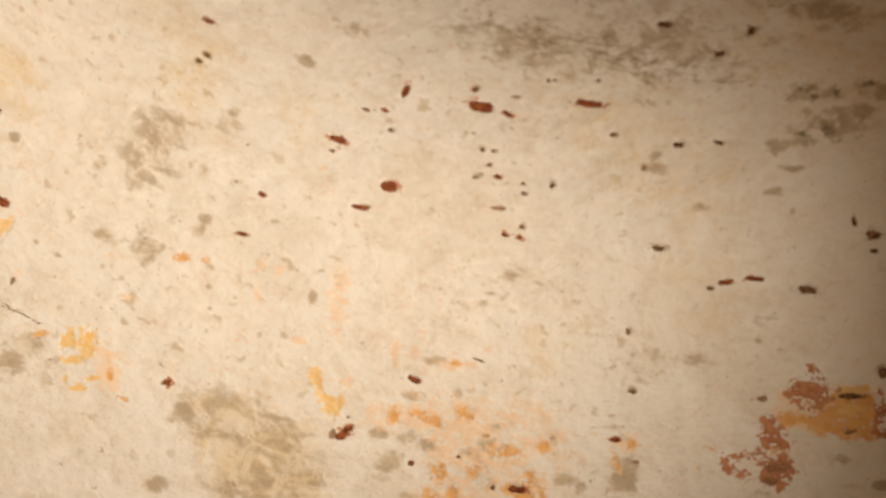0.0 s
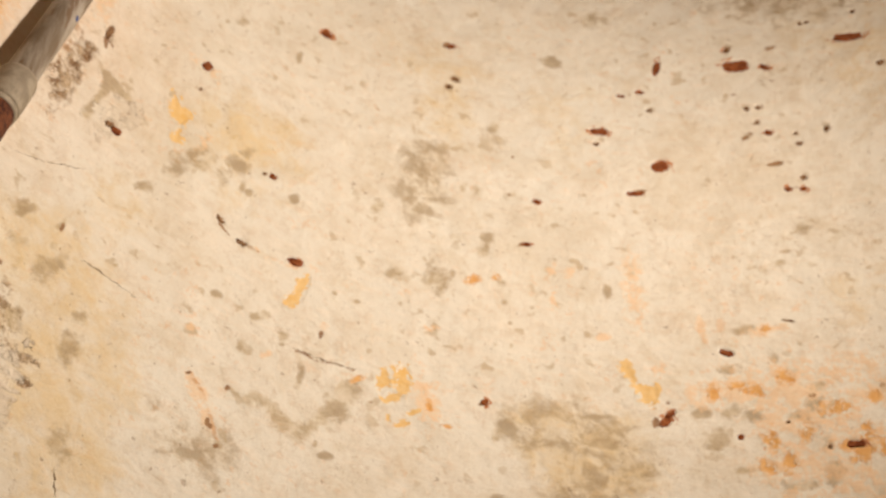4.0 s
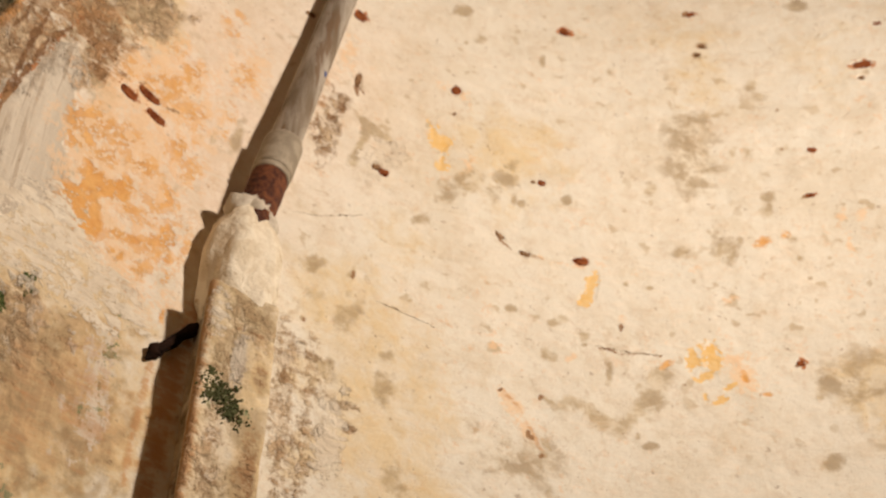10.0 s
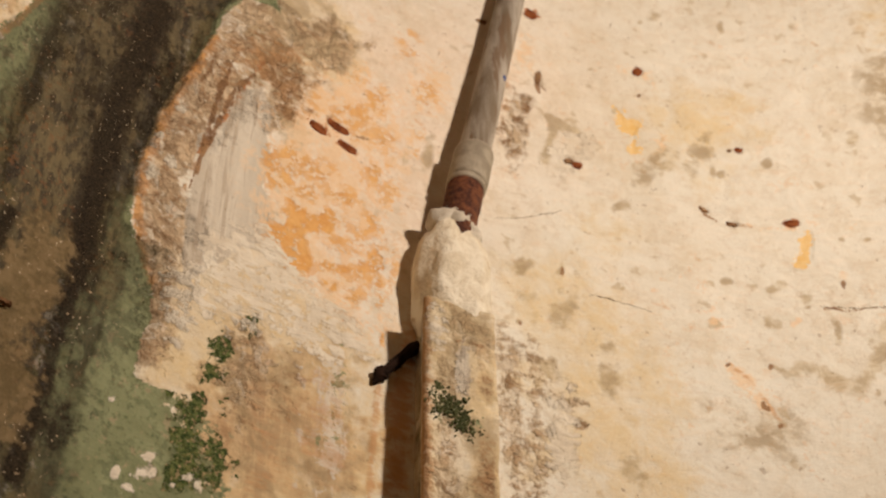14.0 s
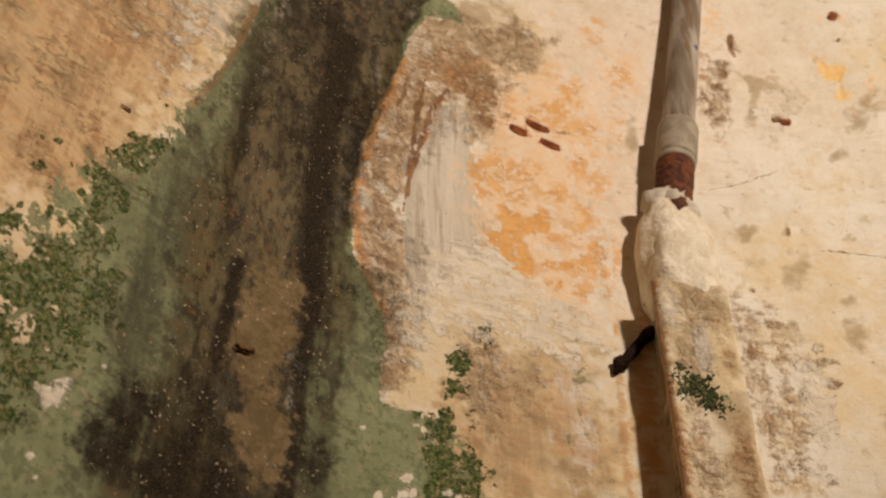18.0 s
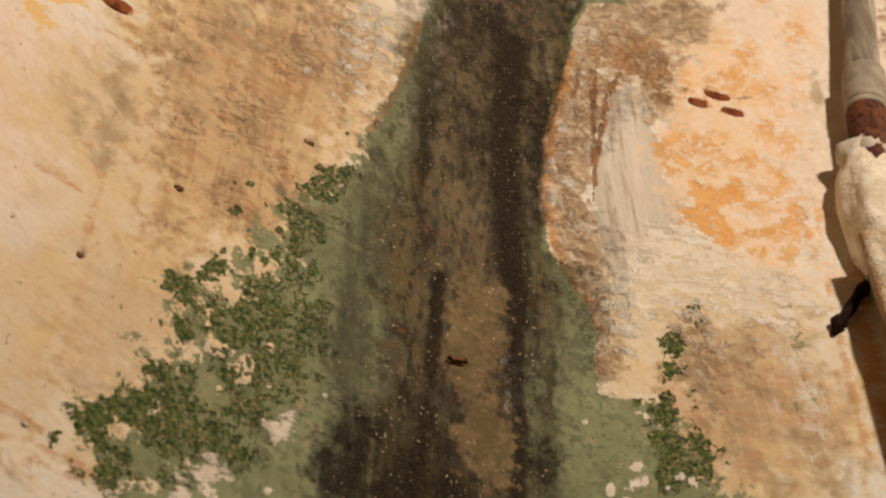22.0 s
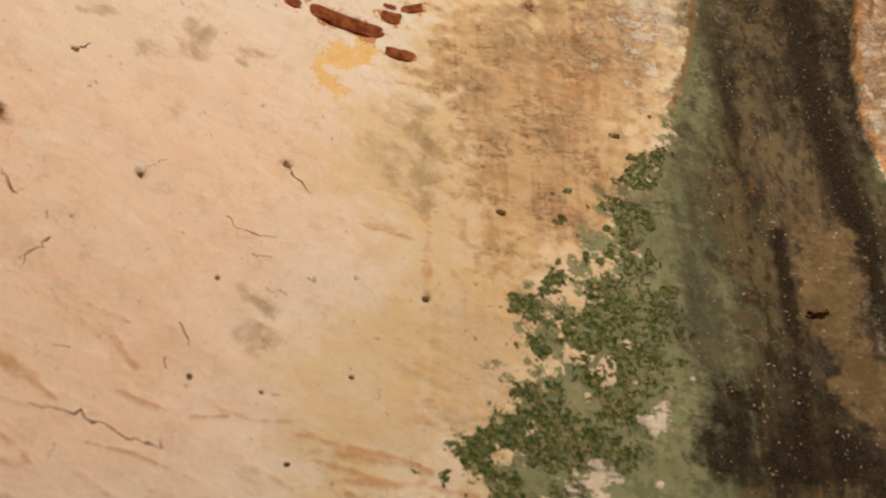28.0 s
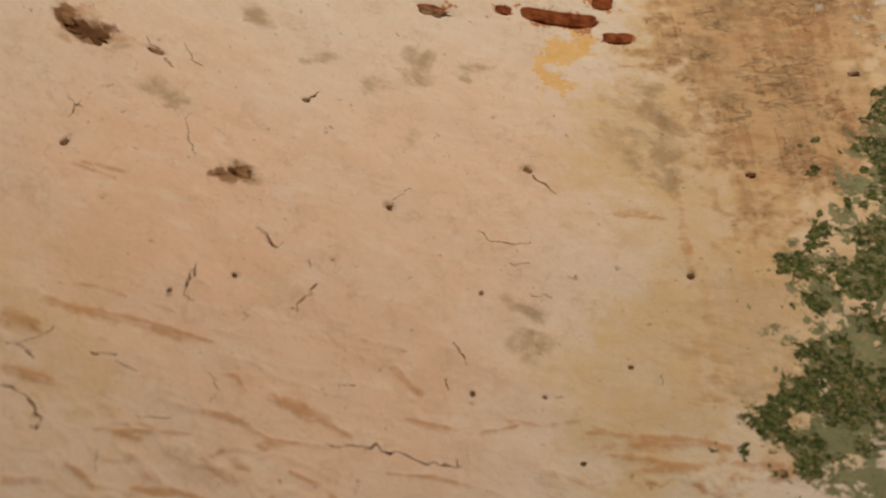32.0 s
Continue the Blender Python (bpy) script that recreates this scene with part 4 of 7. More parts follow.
patch("dirt", -1.894, 3.077, 0.016, 0.010, 78, 0.75)
patch("dirt", -1.810, 3.224, 0.029, 0.015, 83, 0.75)
patch("dirt", -1.295, 3.255, 0.024, 0.009, 82, 0.75)
band("grey", [(-1.452, 3.058, 0.012), (-1.433, 3.040, 0.027), (-1.406, 3.063, 0.028), (-1.376, 3.051, 0.028), (-1.358, 3.023, 0.029), (-1.319, 3.014, 0.036), (-1.284, 3.056, 0.039), (-1.248, 3.108, 0.052), (-1.238, 3.145, 0.040)], 0.80, 0.6)
band("grey", [(-1.335, 3.191, 0.012), (-1.326, 3.152, 0.014), (-1.333, 3.111, 0.011)], 0.62, 0.6)
band("dirt", [(-1.341, 3.196, 0.007), (-1.324, 3.196, 0.010), (-1.302, 3.188, 0.005), (-1.258, 3.198, 0.005), (-1.217, 3.195, 0.004)], 0.72, 0.4)
band("dirt", [(-1.845, 3.169, 0.006), (-1.781, 3.171, 0.006), (-1.685, 3.163, 0.005)], 0.35, 0.4)
band("peach", [(-1.535, 3.053, 0.016), (-1.510, 3.022, 0.032), (-1.497, 2.988, 0.025), (-1.483, 2.961, 0.015)], 0.75, 0.8)
patch("dirt", -1.483, 2.961, 0.014, 0.011, -70, 0.8)
patch("dirt", -1.535, 3.053, 0.010, 0.007, 56, 0.8)
patch("dirt", -1.467, 2.925, 0.011, 0.008, 54, 0.8)
patch("dirt", -1.460, 3.057, 0.014, 0.010, 67, 0.8)
patch("dirt", -1.488, 2.968, 0.020, 0.008, 84, 0.8)
patch("grey", -1.463, 2.929, 0.017, 0.015, -60, 0.85)
patch("grey", -1.273, 2.980, 0.020, 0.010, 11, 0.85)
patch("grey", -1.290, 3.002, 0.016, 0.010, 74, 0.85)
area("amber", [(-1.350, 3.378), (-1.325, 3.406), (-1.321, 3.376), (-1.335, 3.335), (-1.355, 3.306), (-1.373, 3.310), (-1.357, 3.346)], 0.95, fray=0.4)
area("peach", [(-1.329, 3.429), (-1.313, 3.440), (-1.319, 3.399), (-1.338, 3.388)], 0.6, fray=0.5)
patch("peach", -1.542, 3.156, 0.020, 0.014, 68, 0.75)
patch("peach", -1.287, 3.282, 0.019, 0.014, 60, 0.75)
patch("peach", -1.132, 3.433, 0.025, 0.020, 43, 0.75)
patch("peach", -1.246, 3.412, 0.023, 0.017, 64, 0.75)
area("amber", [(-1.666, 3.731), (-1.653, 3.724), (-1.651, 3.698), (-1.612, 3.698), (-1.630, 3.654), (-1.629, 3.600), (-1.647, 3.598), (-1.642, 3.646), (-1.658, 3.662)], 0.95, fray=0.4)
area("tan", [(-1.801, 3.387), (-1.664, 3.467), (-1.642, 3.321), (-1.729, 3.242), (-1.796, 3.270)], 0.32, fray=0.9, soft=0.06)
area("tan", [(-1.196, 4.261), (-1.056, 4.301), (-0.945, 4.231), (-1.014, 4.119), (-1.143, 4.132)], 0.32, fray=0.9, soft=0.08)
area("tan", [(-0.828, 4.220), (-0.669, 4.233), (-0.674, 3.972), (-0.804, 3.936)], 0.32, fray=0.9, soft=0.10)
area("tan", [(-1.790, 3.133), (-1.621, 3.145), (-1.663, 2.978), (-1.783, 2.959)], 0.32, fray=0.9, soft=0.05)
area("grey", [(-1.573, 2.956), (-1.444, 2.951), (-1.430, 2.872), (-1.547, 2.847)], 0.5, fray=0.9, soft=0.04)
area("tan", [(-0.180, 4.479), (0.216, 4.476), (0.326, 4.073), (0.210, 3.541), (0.071, 3.563), (0.047, 3.992), (-0.138, 4.153)], 0.32, fray=0.9, soft=0.12)
area("tan", [(-1.579, 3.698), (-1.404, 3.888), (-1.345, 3.656), (-1.410, 3.535), (-1.521, 3.475)], 0.32, fray=0.9, soft=0.08)
area("tan", [(-0.292, 3.571), (-0.092, 3.610), (-0.092, 3.414), (-0.267, 3.427)], 0.32, fray=0.9, soft=0.10)
patch("amber", -1.127, 3.226, 0.040, 0.027, 76, 0.98)
patch("amber", -1.169, 3.188, 0.050, 0.023, 80, 0.98)
patch("amber", -1.145, 3.159, 0.036, 0.021, 37, 0.98)
patch("amber", -0.659, 3.276, 0.030, 0.022, 72, 0.98)
area("amber", [(-0.695, 3.331), (-0.678, 3.345), (-0.664, 3.301), (-0.624, 3.289), (-0.622, 3.261), (-0.640, 3.232), (-0.658, 3.245), (-0.669, 3.274)], 0.97, fray=0.4)
patch("amber", -1.108, 3.132, 0.035, 0.014, 28, 0.85)
patch("amber", -1.131, 3.101, 0.030, 0.012, 28, 0.85)
patch("amber", -1.155, 3.104, 0.020, 0.009, -85, 0.85)
patch("amber", -1.134, 3.195, 0.027, 0.017, 84, 0.85)
patch("ochre", -1.216, 3.179, 0.038, 0.014, 41, 0.70)
patch("ochre", -1.045, 3.117, 0.023, 0.011, 2, 0.70)
patch("ochre", -0.989, 3.512, 0.042, 0.027, 45, 0.70)
patch("ochre", -0.935, 3.536, 0.025, 0.018, 64, 0.70)
patch("ochre", -0.446, 3.276, 0.036, 0.025, 20, 0.70)
patch("ochre", -0.462, 3.289, 0.047, 0.017, 11, 0.70)
patch("ochre", -0.424, 3.142, 0.069, 0.037, 83, 0.70)
patch("ochre", -0.437, 3.093, 0.036, 0.028, 70, 0.70)
patch("ochre", -1.077, 3.154, 0.039, 0.018, -87, 0.70)
patch("peach", -1.077, 3.154, 0.086, 0.044, -89, 0.95)
patch("peach", -1.084, 3.205, 0.060, 0.025, 29, 0.95)
patch("peach", -1.074, 3.355, 0.038, 0.016, 31, 0.95)
patch("peach", -1.292, 3.284, 0.022, 0.015, 62, 0.95)
patch("peach", -0.775, 3.582, 0.033, 0.023, 67, 0.95)
patch("peach", -0.720, 3.406, 0.038, 0.018, 22, 0.95)
patch("peach", -0.618, 3.327, 0.049, 0.034, 26, 0.95)
patch("peach", -0.380, 3.432, 0.073, 0.037, 11, 0.95)
patch("peach", -0.045, 3.259, 0.050, 0.044, 63, 0.95)
patch("peach", -0.517, 3.434, 0.057, 0.019, 87, 0.95)
patch("peach", -0.815, 3.501, 0.064, 0.015, -88, 0.85)
patch("peach", -0.644, 3.557, 0.184, 0.045, 90, 0.85)
patch("peach", -0.486, 3.273, 0.165, 0.077, 13, 0.85)
patch("peach", -0.370, 3.289, 0.089, 0.057, 80, 0.85)
patch("peach", -0.515, 3.268, 0.074, 0.045, 81, 0.85)
patch("peach", -0.421, 3.190, 0.127, 0.067, 83, 0.85)
patch("peach", -0.265, 3.129, 0.100, 0.048, 5, 0.85)
patch("peach", -0.229, 3.103, 0.048, 0.026, 81, 0.85)
patch("peach", -0.813, 3.585, 0.035, 0.024, 74, 0.85)
patch("peach", -1.397, 3.161, 0.024, 0.011, 39, 0.85)
patch("ochre", -0.369, 3.304, 0.049, 0.042, 39, 0.70)
patch("ochre", -0.515, 3.268, 0.050, 0.034, 78, 0.70)
patch("ochre", -0.270, 3.128, 0.077, 0.032, 5, 0.70)
patch("ochre", -0.223, 3.108, 0.040, 0.017, 82, 0.70)
patch("ochre", -0.071, 3.213, 0.062, 0.018, -83, 0.70)
patch("ochre", -0.245, 3.164, 0.027, 0.022, 17, 0.70)
patch("ochre", -0.385, 3.434, 0.049, 0.025, 11, 0.70)
patch("ochre", -0.034, 3.254, 0.029, 0.022, 75, 0.70)
patch("grey", -0.544, 3.220, 0.035, 0.028, 44, 0.92)
patch("grey", -0.487, 3.080, 0.040, 0.016, 10, 0.92)
patch("grey", -0.174, 3.161, 0.040, 0.025, 5, 0.92)
patch("grey", 0.110, 4.104, 0.062, 0.042, -12, 0.92)
patch("grey", 0.116, 4.150, 0.052, 0.035, 83, 0.92)
patch("grey", 0.121, 4.471, 0.039, 0.032, 90, 0.92)
patch("grey", -0.061, 3.299, 0.061, 0.019, -2, 0.92)
patch("grey", -0.064, 3.329, 0.025, 0.013, -0, 0.92)
patch("grey", -0.488, 3.223, 0.045, 0.030, 19, 0.80)
patch("grey", -0.523, 3.154, 0.065, 0.050, 71, 0.80)
patch("grey", -0.147, 3.138, 0.025, 0.021, 64, 0.80)
patch("grey", -0.059, 3.157, 0.069, 0.051, 75, 0.80)
patch("grey", -0.427, 3.438, 0.044, 0.022, 12, 0.80)
patch("grey", -0.325, 3.624, 0.023, 0.017, 18, 0.80)
patch("grey", -0.307, 3.658, 0.025, 0.012, 8, 0.80)
patch("grey", -0.044, 3.200, 0.037, 0.032, 64, 0.80)
patch("grey", -0.769, 4.329, 0.039, 0.035, -17, 0.80)
patch("grey", -0.384, 3.354, 0.025, 0.020, 65, 0.62)
patch("grey", -0.329, 3.231, 0.039, 0.032, 60, 0.62)
patch("grey", 0.020, 3.467, 0.090, 0.053, 80, 0.62)
patch("grey", 0.116, 3.475, 0.081, 0.054, -7, 0.62)
patch("grey", -0.652, 4.538, 0.064, 0.040, 41, 0.62)
patch("grey", 0.113, 4.367, 0.071, 0.037, -13, 0.62)
patch("grey", 0.197, 3.945, 0.043, 0.036, 87, 0.62)
patch("grey", -0.966, 3.602, 0.044, 0.022, 87, 0.62)
patch("grey", -0.970, 3.797, 0.035, 0.022, 75, 0.62)
patch("grey", -1.403, 3.046, 0.066, 0.021, 34, 0.62)
patch("grey", -0.760, 3.521, 0.021, 0.016, 63, 0.62)
patch("grey", -0.364, 3.606, 0.019, 0.016, 44, 0.62)
patch("grey", -1.003, 3.794, 0.028, 0.017, 75, 0.75)
patch("grey", -0.897, 3.798, 0.029, 0.019, 67, 0.75)
patch("grey", -1.032, 3.628, 0.020, 0.012, 42, 0.75)
patch("grey", -0.669, 4.034, 0.020, 0.014, 51, 0.75)
patch("grey", -0.104, 4.659, 0.091, 0.019, -2, 0.75)
patch("grey", 0.124, 4.546, 0.068, 0.020, -13, 0.75)
patch("grey", 0.235, 4.593, 0.054, 0.020, -19, 0.75)
patch("grey", 0.066, 4.557, 0.030, 0.020, -12, 0.75)
patch("grey", -0.699, 3.541, 0.030, 0.017, 83, 0.75)
patch("grey", -1.408, 3.258, 0.023, 0.017, 42, 0.75)
patch("grey", -1.444, 3.170, 0.025, 0.015, -88, 0.75)
patch("grey", -0.388, 3.620, 0.022, 0.017, 67, 0.75)
patch("dirt", -0.066, 3.266, 0.020, 0.010, -0, 0.8)
patch("dirt", 0.083, 4.108, 0.025, 0.019, 83, 0.8)
patch("dirt", -0.511, 4.330, 0.053, 0.013, 80, 0.8)
patch("dirt", -0.600, 3.853, 0.039, 0.015, 19, 0.8)
patch("dirt", -0.874, 3.649, 0.021, 0.012, 19, 0.8)
patch("dirt", -1.037, 4.315, 0.031, 0.016, 52, 0.8)
patch("dirt", -1.018, 4.183, 0.021, 0.021, 42, 0.8)
patch("dirt", -1.036, 4.144, 0.021, 0.013, 76, 0.8)
patch("dirt", 0.241, 3.352, 0.022, 0.018, -10, 0.8)
patch("dirt", -0.030, 3.208, 0.018, 0.010, -1, 0.8)
patch("dirt", -0.607, 3.243, 0.012, 0.008, 24, 0.8)
patch("dirt", -0.885, 3.929, 0.014, 0.009, 59, 0.8)
patch("dirt", -0.975, 3.193, 0.016, 0.012, 54, 0.8)
patch("dirt", -0.635, 3.194, 0.025, 0.016, 82, 0.8)
patch("dirt", -0.276, 4.055, 0.021, 0.018, 43, 0.55)
patch("dirt", -0.212, 4.010, 0.024, 0.014, 6, 0.55)
patch("dirt", -0.135, 4.042, 0.019, 0.015, 76, 0.55)
patch("dirt", -0.277, 3.945, 0.046, 0.012, 6, 0.55)
patch("dirt", -0.251, 3.857, 0.021, 0.013, 9, 0.55)
patch("dirt", -0.318, 4.153, 0.020, 0.011, 82, 0.55)
patch("dirt", -0.276, 4.153, 0.020, 0.011, 82, 0.55)
patch("dirt", -0.301, 4.091, 0.016, 0.013, 58, 0.55)
patch("dirt", -0.217, 4.380, 0.029, 0.017, 7, 0.55)
patch("dirt", -0.318, 4.394, 0.024, 0.012, 83, 0.55)
patch("dirt", -0.897, 3.801, 0.021, 0.014, 64, 0.55)
patch("dirt", -0.837, 3.794, 0.019, 0.012, 48, 0.55)
patch("dirt", -0.115, 4.459, 0.017, 0.012, 81, 0.55)
patch("dirt", 0.019, 4.243, 0.019, 0.016, -7, 0.55)
patch("dirt", -0.317, 4.057, 0.017, 0.012, 19, 0.55)
patch("dirt", -1.191, 3.132, 0.012, 0.009, 51, 0.55)
patch("dirt", -0.234, 4.250, 0.029, 0.014, 6, 0.55)
patch("dirt", -0.336, 4.206, 0.029, 0.017, 15, 0.55)
patch("dirt", -0.585, 4.215, 0.017, 0.012, 45, 0.55)
patch("dirt", 0.011, 4.470, 0.015, 0.012, 84, 0.55)
patch("grey", 0.371, 3.974, 0.057, 0.031, -23, 0.90)
patch("grey", 0.366, 3.980, 0.024, 0.020, -82, 0.90)
patch("grey", 0.424, 4.037, 0.047, 0.023, -25, 0.90)
patch("grey", 0.405, 3.892, 0.026, 0.017, 84, 0.90)
patch("grey", 0.385, 3.775, 0.016, 0.014, -81, 0.90)
patch("grey", 0.263, 3.513, 0.016, 0.016, -55, 0.90)
area("grey", [(-0.927, 3.172), (-0.840, 3.213), (-0.771, 3.200), (-0.703, 3.205), (-0.646, 3.164), (-0.632, 3.087), (-0.639, 3.021), (-0.825, 2.975), (-0.871, 3.023), (-0.896, 3.064), (-0.923, 3.096)], 0.50, fray=0.9, soft=0.05)
area("tan", [(-0.927, 3.172), (-0.840, 3.213), (-0.771, 3.200), (-0.703, 3.205), (-0.646, 3.164), (-0.632, 3.087), (-0.639, 3.021), (-0.825, 2.975), (-0.871, 3.023), (-0.896, 3.064), (-0.923, 3.096)], 0.45, fray=0.9, soft=0.05)
patch("grey", -0.864, 3.070, 0.036, 0.019, 88, 0.80)
patch("grey", -0.748, 3.195, 0.102, 0.014, 10, 0.80)
patch("grey", -0.925, 3.142, 0.059, 0.045, 56, 0.80)
patch("grey", -0.950, 3.110, 0.018, 0.013, 54, 0.80)
patch("grey", -0.892, 3.077, 0.031, 0.013, -4, 0.80)
patch("grey", -0.962, 2.962, 0.055, 0.027, 24, 0.80)
patch("grey", -1.247, 3.136, 0.085, 0.056, 45, 0.80)
patch("grey", -0.662, 3.087, 0.043, 0.021, -40, 0.80)
patch("grey", -1.267, 2.983, 0.023, 0.017, -1, 0.80)
patch("grey", -0.868, 3.128, 0.048, 0.036, 41, 0.80)
patch("grey", -0.710, 3.043, 0.044, 0.015, 15, 0.80)
area("tan", [(-3.176, 3.259), (-2.822, 3.302), (-2.810, 3.218), (-2.868, 3.041), (-2.922, 2.990), (-3.039, 2.744), (-3.090, 2.621), (-3.149, 2.458), (-3.205, 2.404), (-3.257, 2.407), (-3.305, 2.465), (-3.311, 2.547), (-3.299, 2.622), (-3.276, 2.695), (-3.281, 2.744), (-3.287, 2.817), (-3.274, 2.911), (-3.219, 3.050)], 0.63, fray=1.0, soft=0.08)
area("tan", [(-3.080, 3.257), (-2.902, 3.288), (-2.939, 3.162), (-2.964, 3.026), (-2.999, 2.949), (-3.034, 2.864), (-3.052, 2.785), (-3.098, 2.795), (-3.099, 2.890), (-3.077, 2.977), (-3.086, 3.119)], 0.76, fray=0.9, soft=0.07)
area("grey", [(-3.089, 3.263), (-2.920, 3.288), (-2.975, 3.146), (-3.008, 3.214)], 0.62, fray=0.9)
area("grey", [(-3.231, 2.917), (-3.212, 2.915), (-3.201, 2.883), (-3.212, 2.835), (-3.219, 2.799), (-3.225, 2.832), (-3.222, 2.867), (-3.238, 2.849), (-3.225, 2.889)], 0.98, fray=0.5)
area("sienna", [(-3.130, 2.845), (-3.094, 2.834), (-3.058, 2.816), (-3.053, 2.801), (-3.097, 2.806), (-3.132, 2.826)], 0.5, fray=0.5)
patch("white", -2.957, 3.197, 0.018, 0.012, 73, 0.8)
patch("grey", -3.190, 2.950, 0.024, 0.008, 61, 0.8)
patch("grey", -3.216, 2.642, 0.012, 0.008, 72, 0.8)
patch("grey", -3.479, 2.969, 0.016, 0.013, -1, 0.8)
patch("grey", -3.839, 2.772, 0.039, 0.030, 23, 0.50)
patch("grey", -3.556, 2.944, 0.064, 0.040, 48, 0.50)
patch("grey", -3.465, 3.001, 0.053, 0.027, 34, 0.50)
patch("grey", -3.868, 2.783, 0.045, 0.014, 40, 0.50)
patch("grey", -3.678, 2.940, 0.051, 0.020, 38, 0.50)
patch("grey", -3.544, 3.000, 0.066, 0.037, 79, 0.50)
patch("grey", -3.600, 2.920, 0.057, 0.037, 57, 0.50)
patch("grey", -3.549, 2.852, 0.057, 0.029, 85, 0.50)
area("grey", [(-3.430, 2.526), (-3.411, 2.540), (-3.396, 2.525), (-3.394, 2.513), (-3.413, 2.486), (-3.429, 2.493), (-3.446, 2.501)], 0.62, fray=0.8)
area("grey", [(-3.438, 2.579), (-3.398, 2.577), (-3.388, 2.571), (-3.395, 2.543), (-3.414, 2.544)], 0.56, fray=0.8)
area("dirt", [(-3.788, 2.665), (-3.767, 2.678), (-3.761, 2.694), (-3.747, 2.698), (-3.734, 2.692), (-3.742, 2.675), (-3.759, 2.669)], 0.9, fray=0.7)
patch("dirt", -3.751, 2.692, 0.015, 0.010, 49, 0.9)
patch("dirt", -3.216, 2.642, 0.009, 0.006, 72, 0.9)
patch("dirt", -3.116, 2.831, 0.011, 0.008, 30, 0.9)
patch("dirt", -3.303, 2.492, 0.006, 0.004, 71, 0.9)
patch("dirt", -3.467, 2.583, 0.007, 0.005, 55, 0.9)
area("algae", [(-3.097, 2.666), (-3.080, 2.680), (-3.069, 2.657), (-3.050, 2.663), (-3.059, 2.639), (-3.077, 2.641), (-3.094, 2.644), (-3.102, 2.653)], 0.98, fray=1.0, soft=0.010)
area("algae", [(-3.111, 2.607), (-3.101, 2.594), (-3.104, 2.587), (-3.112, 2.593)], 0.98, fray=1.0, soft=0.010)
area("algae", [(-3.089, 2.608), (-3.074, 2.614), (-3.068, 2.596), (-3.081, 2.588), (-3.088, 2.594)], 0.98, fray=1.0, soft=0.010)
area("algae", [(-3.061, 2.721), (-3.039, 2.744), (-3.032, 2.735), (-3.040, 2.703), (-3.056, 2.692), (-3.072, 2.680), (-3.072, 2.700)], 0.96, fray=1.0, soft=0.010)
area("algae", [(-3.072, 2.680), (-3.016, 2.661), (-3.003, 2.747), (-2.929, 2.798), (-2.931, 2.690), (-2.949, 2.595), (-3.021, 2.586), (-3.064, 2.638)], 0.72, fray=0.9, soft=0.03)
area("algae", [(-3.102, 2.526), (-3.079, 2.507), (-3.034, 2.503), (-2.978, 2.489), (-2.974, 2.457), (-3.026, 2.430), (-3.079, 2.417), (-3.088, 2.441), (-3.138, 2.440), (-3.159, 2.427), (-3.136, 2.464), (-3.108, 2.484)], 0.74, fray=0.9, soft=0.03)
area("algae", [(-3.106, 2.524), (-3.094, 2.537), (-3.085, 2.528), (-3.094, 2.513)], 0.95, fray=1.0, soft=0.010)
area("algae", [(-3.081, 2.569), (-3.069, 2.551), (-3.060, 2.535), (-3.069, 2.524), (-3.080, 2.546)], 0.95, fray=1.0, soft=0.010)
area("algae", [(-3.159, 2.436), (-3.136, 2.464), (-3.108, 2.480), (-3.102, 2.464), (-3.115, 2.449), (-3.136, 2.431), (-3.153, 2.421)], 0.98, fray=1.0, soft=0.010)
area("algae", [(-3.104, 2.464), (-3.085, 2.462), (-3.066, 2.451), (-3.063, 2.426), (-3.085, 2.417), (-3.100, 2.424)], 0.95, fray=0.7, soft=0.010)
area("algae", [(-3.177, 2.417), (-3.160, 2.418), (-3.148, 2.411), (-3.111, 2.409), (-3.106, 2.392), (-3.139, 2.381), (-3.162, 2.393)], 0.95, fray=0.7, soft=0.010)
area("algae", [(-3.231, 2.389), (-3.220, 2.395), (-3.222, 2.379), (-3.230, 2.380)], 0.98, fray=1.0, soft=0.010)
area("algae", [(-3.200, 2.429), (-3.190, 2.428), (-3.196, 2.419)], 0.98, fray=1.0, soft=0.010)
area("algae", [(-3.206, 2.392), (-3.190, 2.391), (-3.195, 2.370), (-3.207, 2.375)], 0.98, fray=1.0, soft=0.010)
area("algae", [(-3.167, 2.391), (-3.153, 2.388), (-3.161, 2.374), (-3.171, 2.380)], 0.98, fray=1.0, soft=0.010)
area("algae", [(-3.185, 2.366), (-3.160, 2.359), (-3.148, 2.344), (-3.174, 2.341)], 0.95, fray=1.0, soft=0.010)
area("algae", [(-3.145, 2.382), (-3.121, 2.377), (-3.110, 2.348), (-3.149, 2.344)], 0.80, fray=0.8, soft=0.010)
area("algae", [(-2.951, 2.931), (-2.929, 2.947), (-2.920, 2.977), (-2.889, 3.022), (-2.870, 3.037), (-2.857, 3.015), (-2.880, 2.978), (-2.894, 2.941), (-2.913, 2.929), (-2.938, 2.920)], 0.86, fray=0.8, soft=0.008)
area("algae", [(-2.952, 2.901), (-2.927, 2.893), (-2.907, 2.871), (-2.927, 2.804), (-2.945, 2.790), (-2.948, 2.814), (-2.956, 2.858)], 0.86, fray=0.8, soft=0.008)
patch("algae", -3.033, 2.841, 0.021, 0.015, 23, 0.95, fray=0.6)
patch("algae", -3.005, 2.768, 0.028, 0.010, 79, 0.95, fray=0.6)
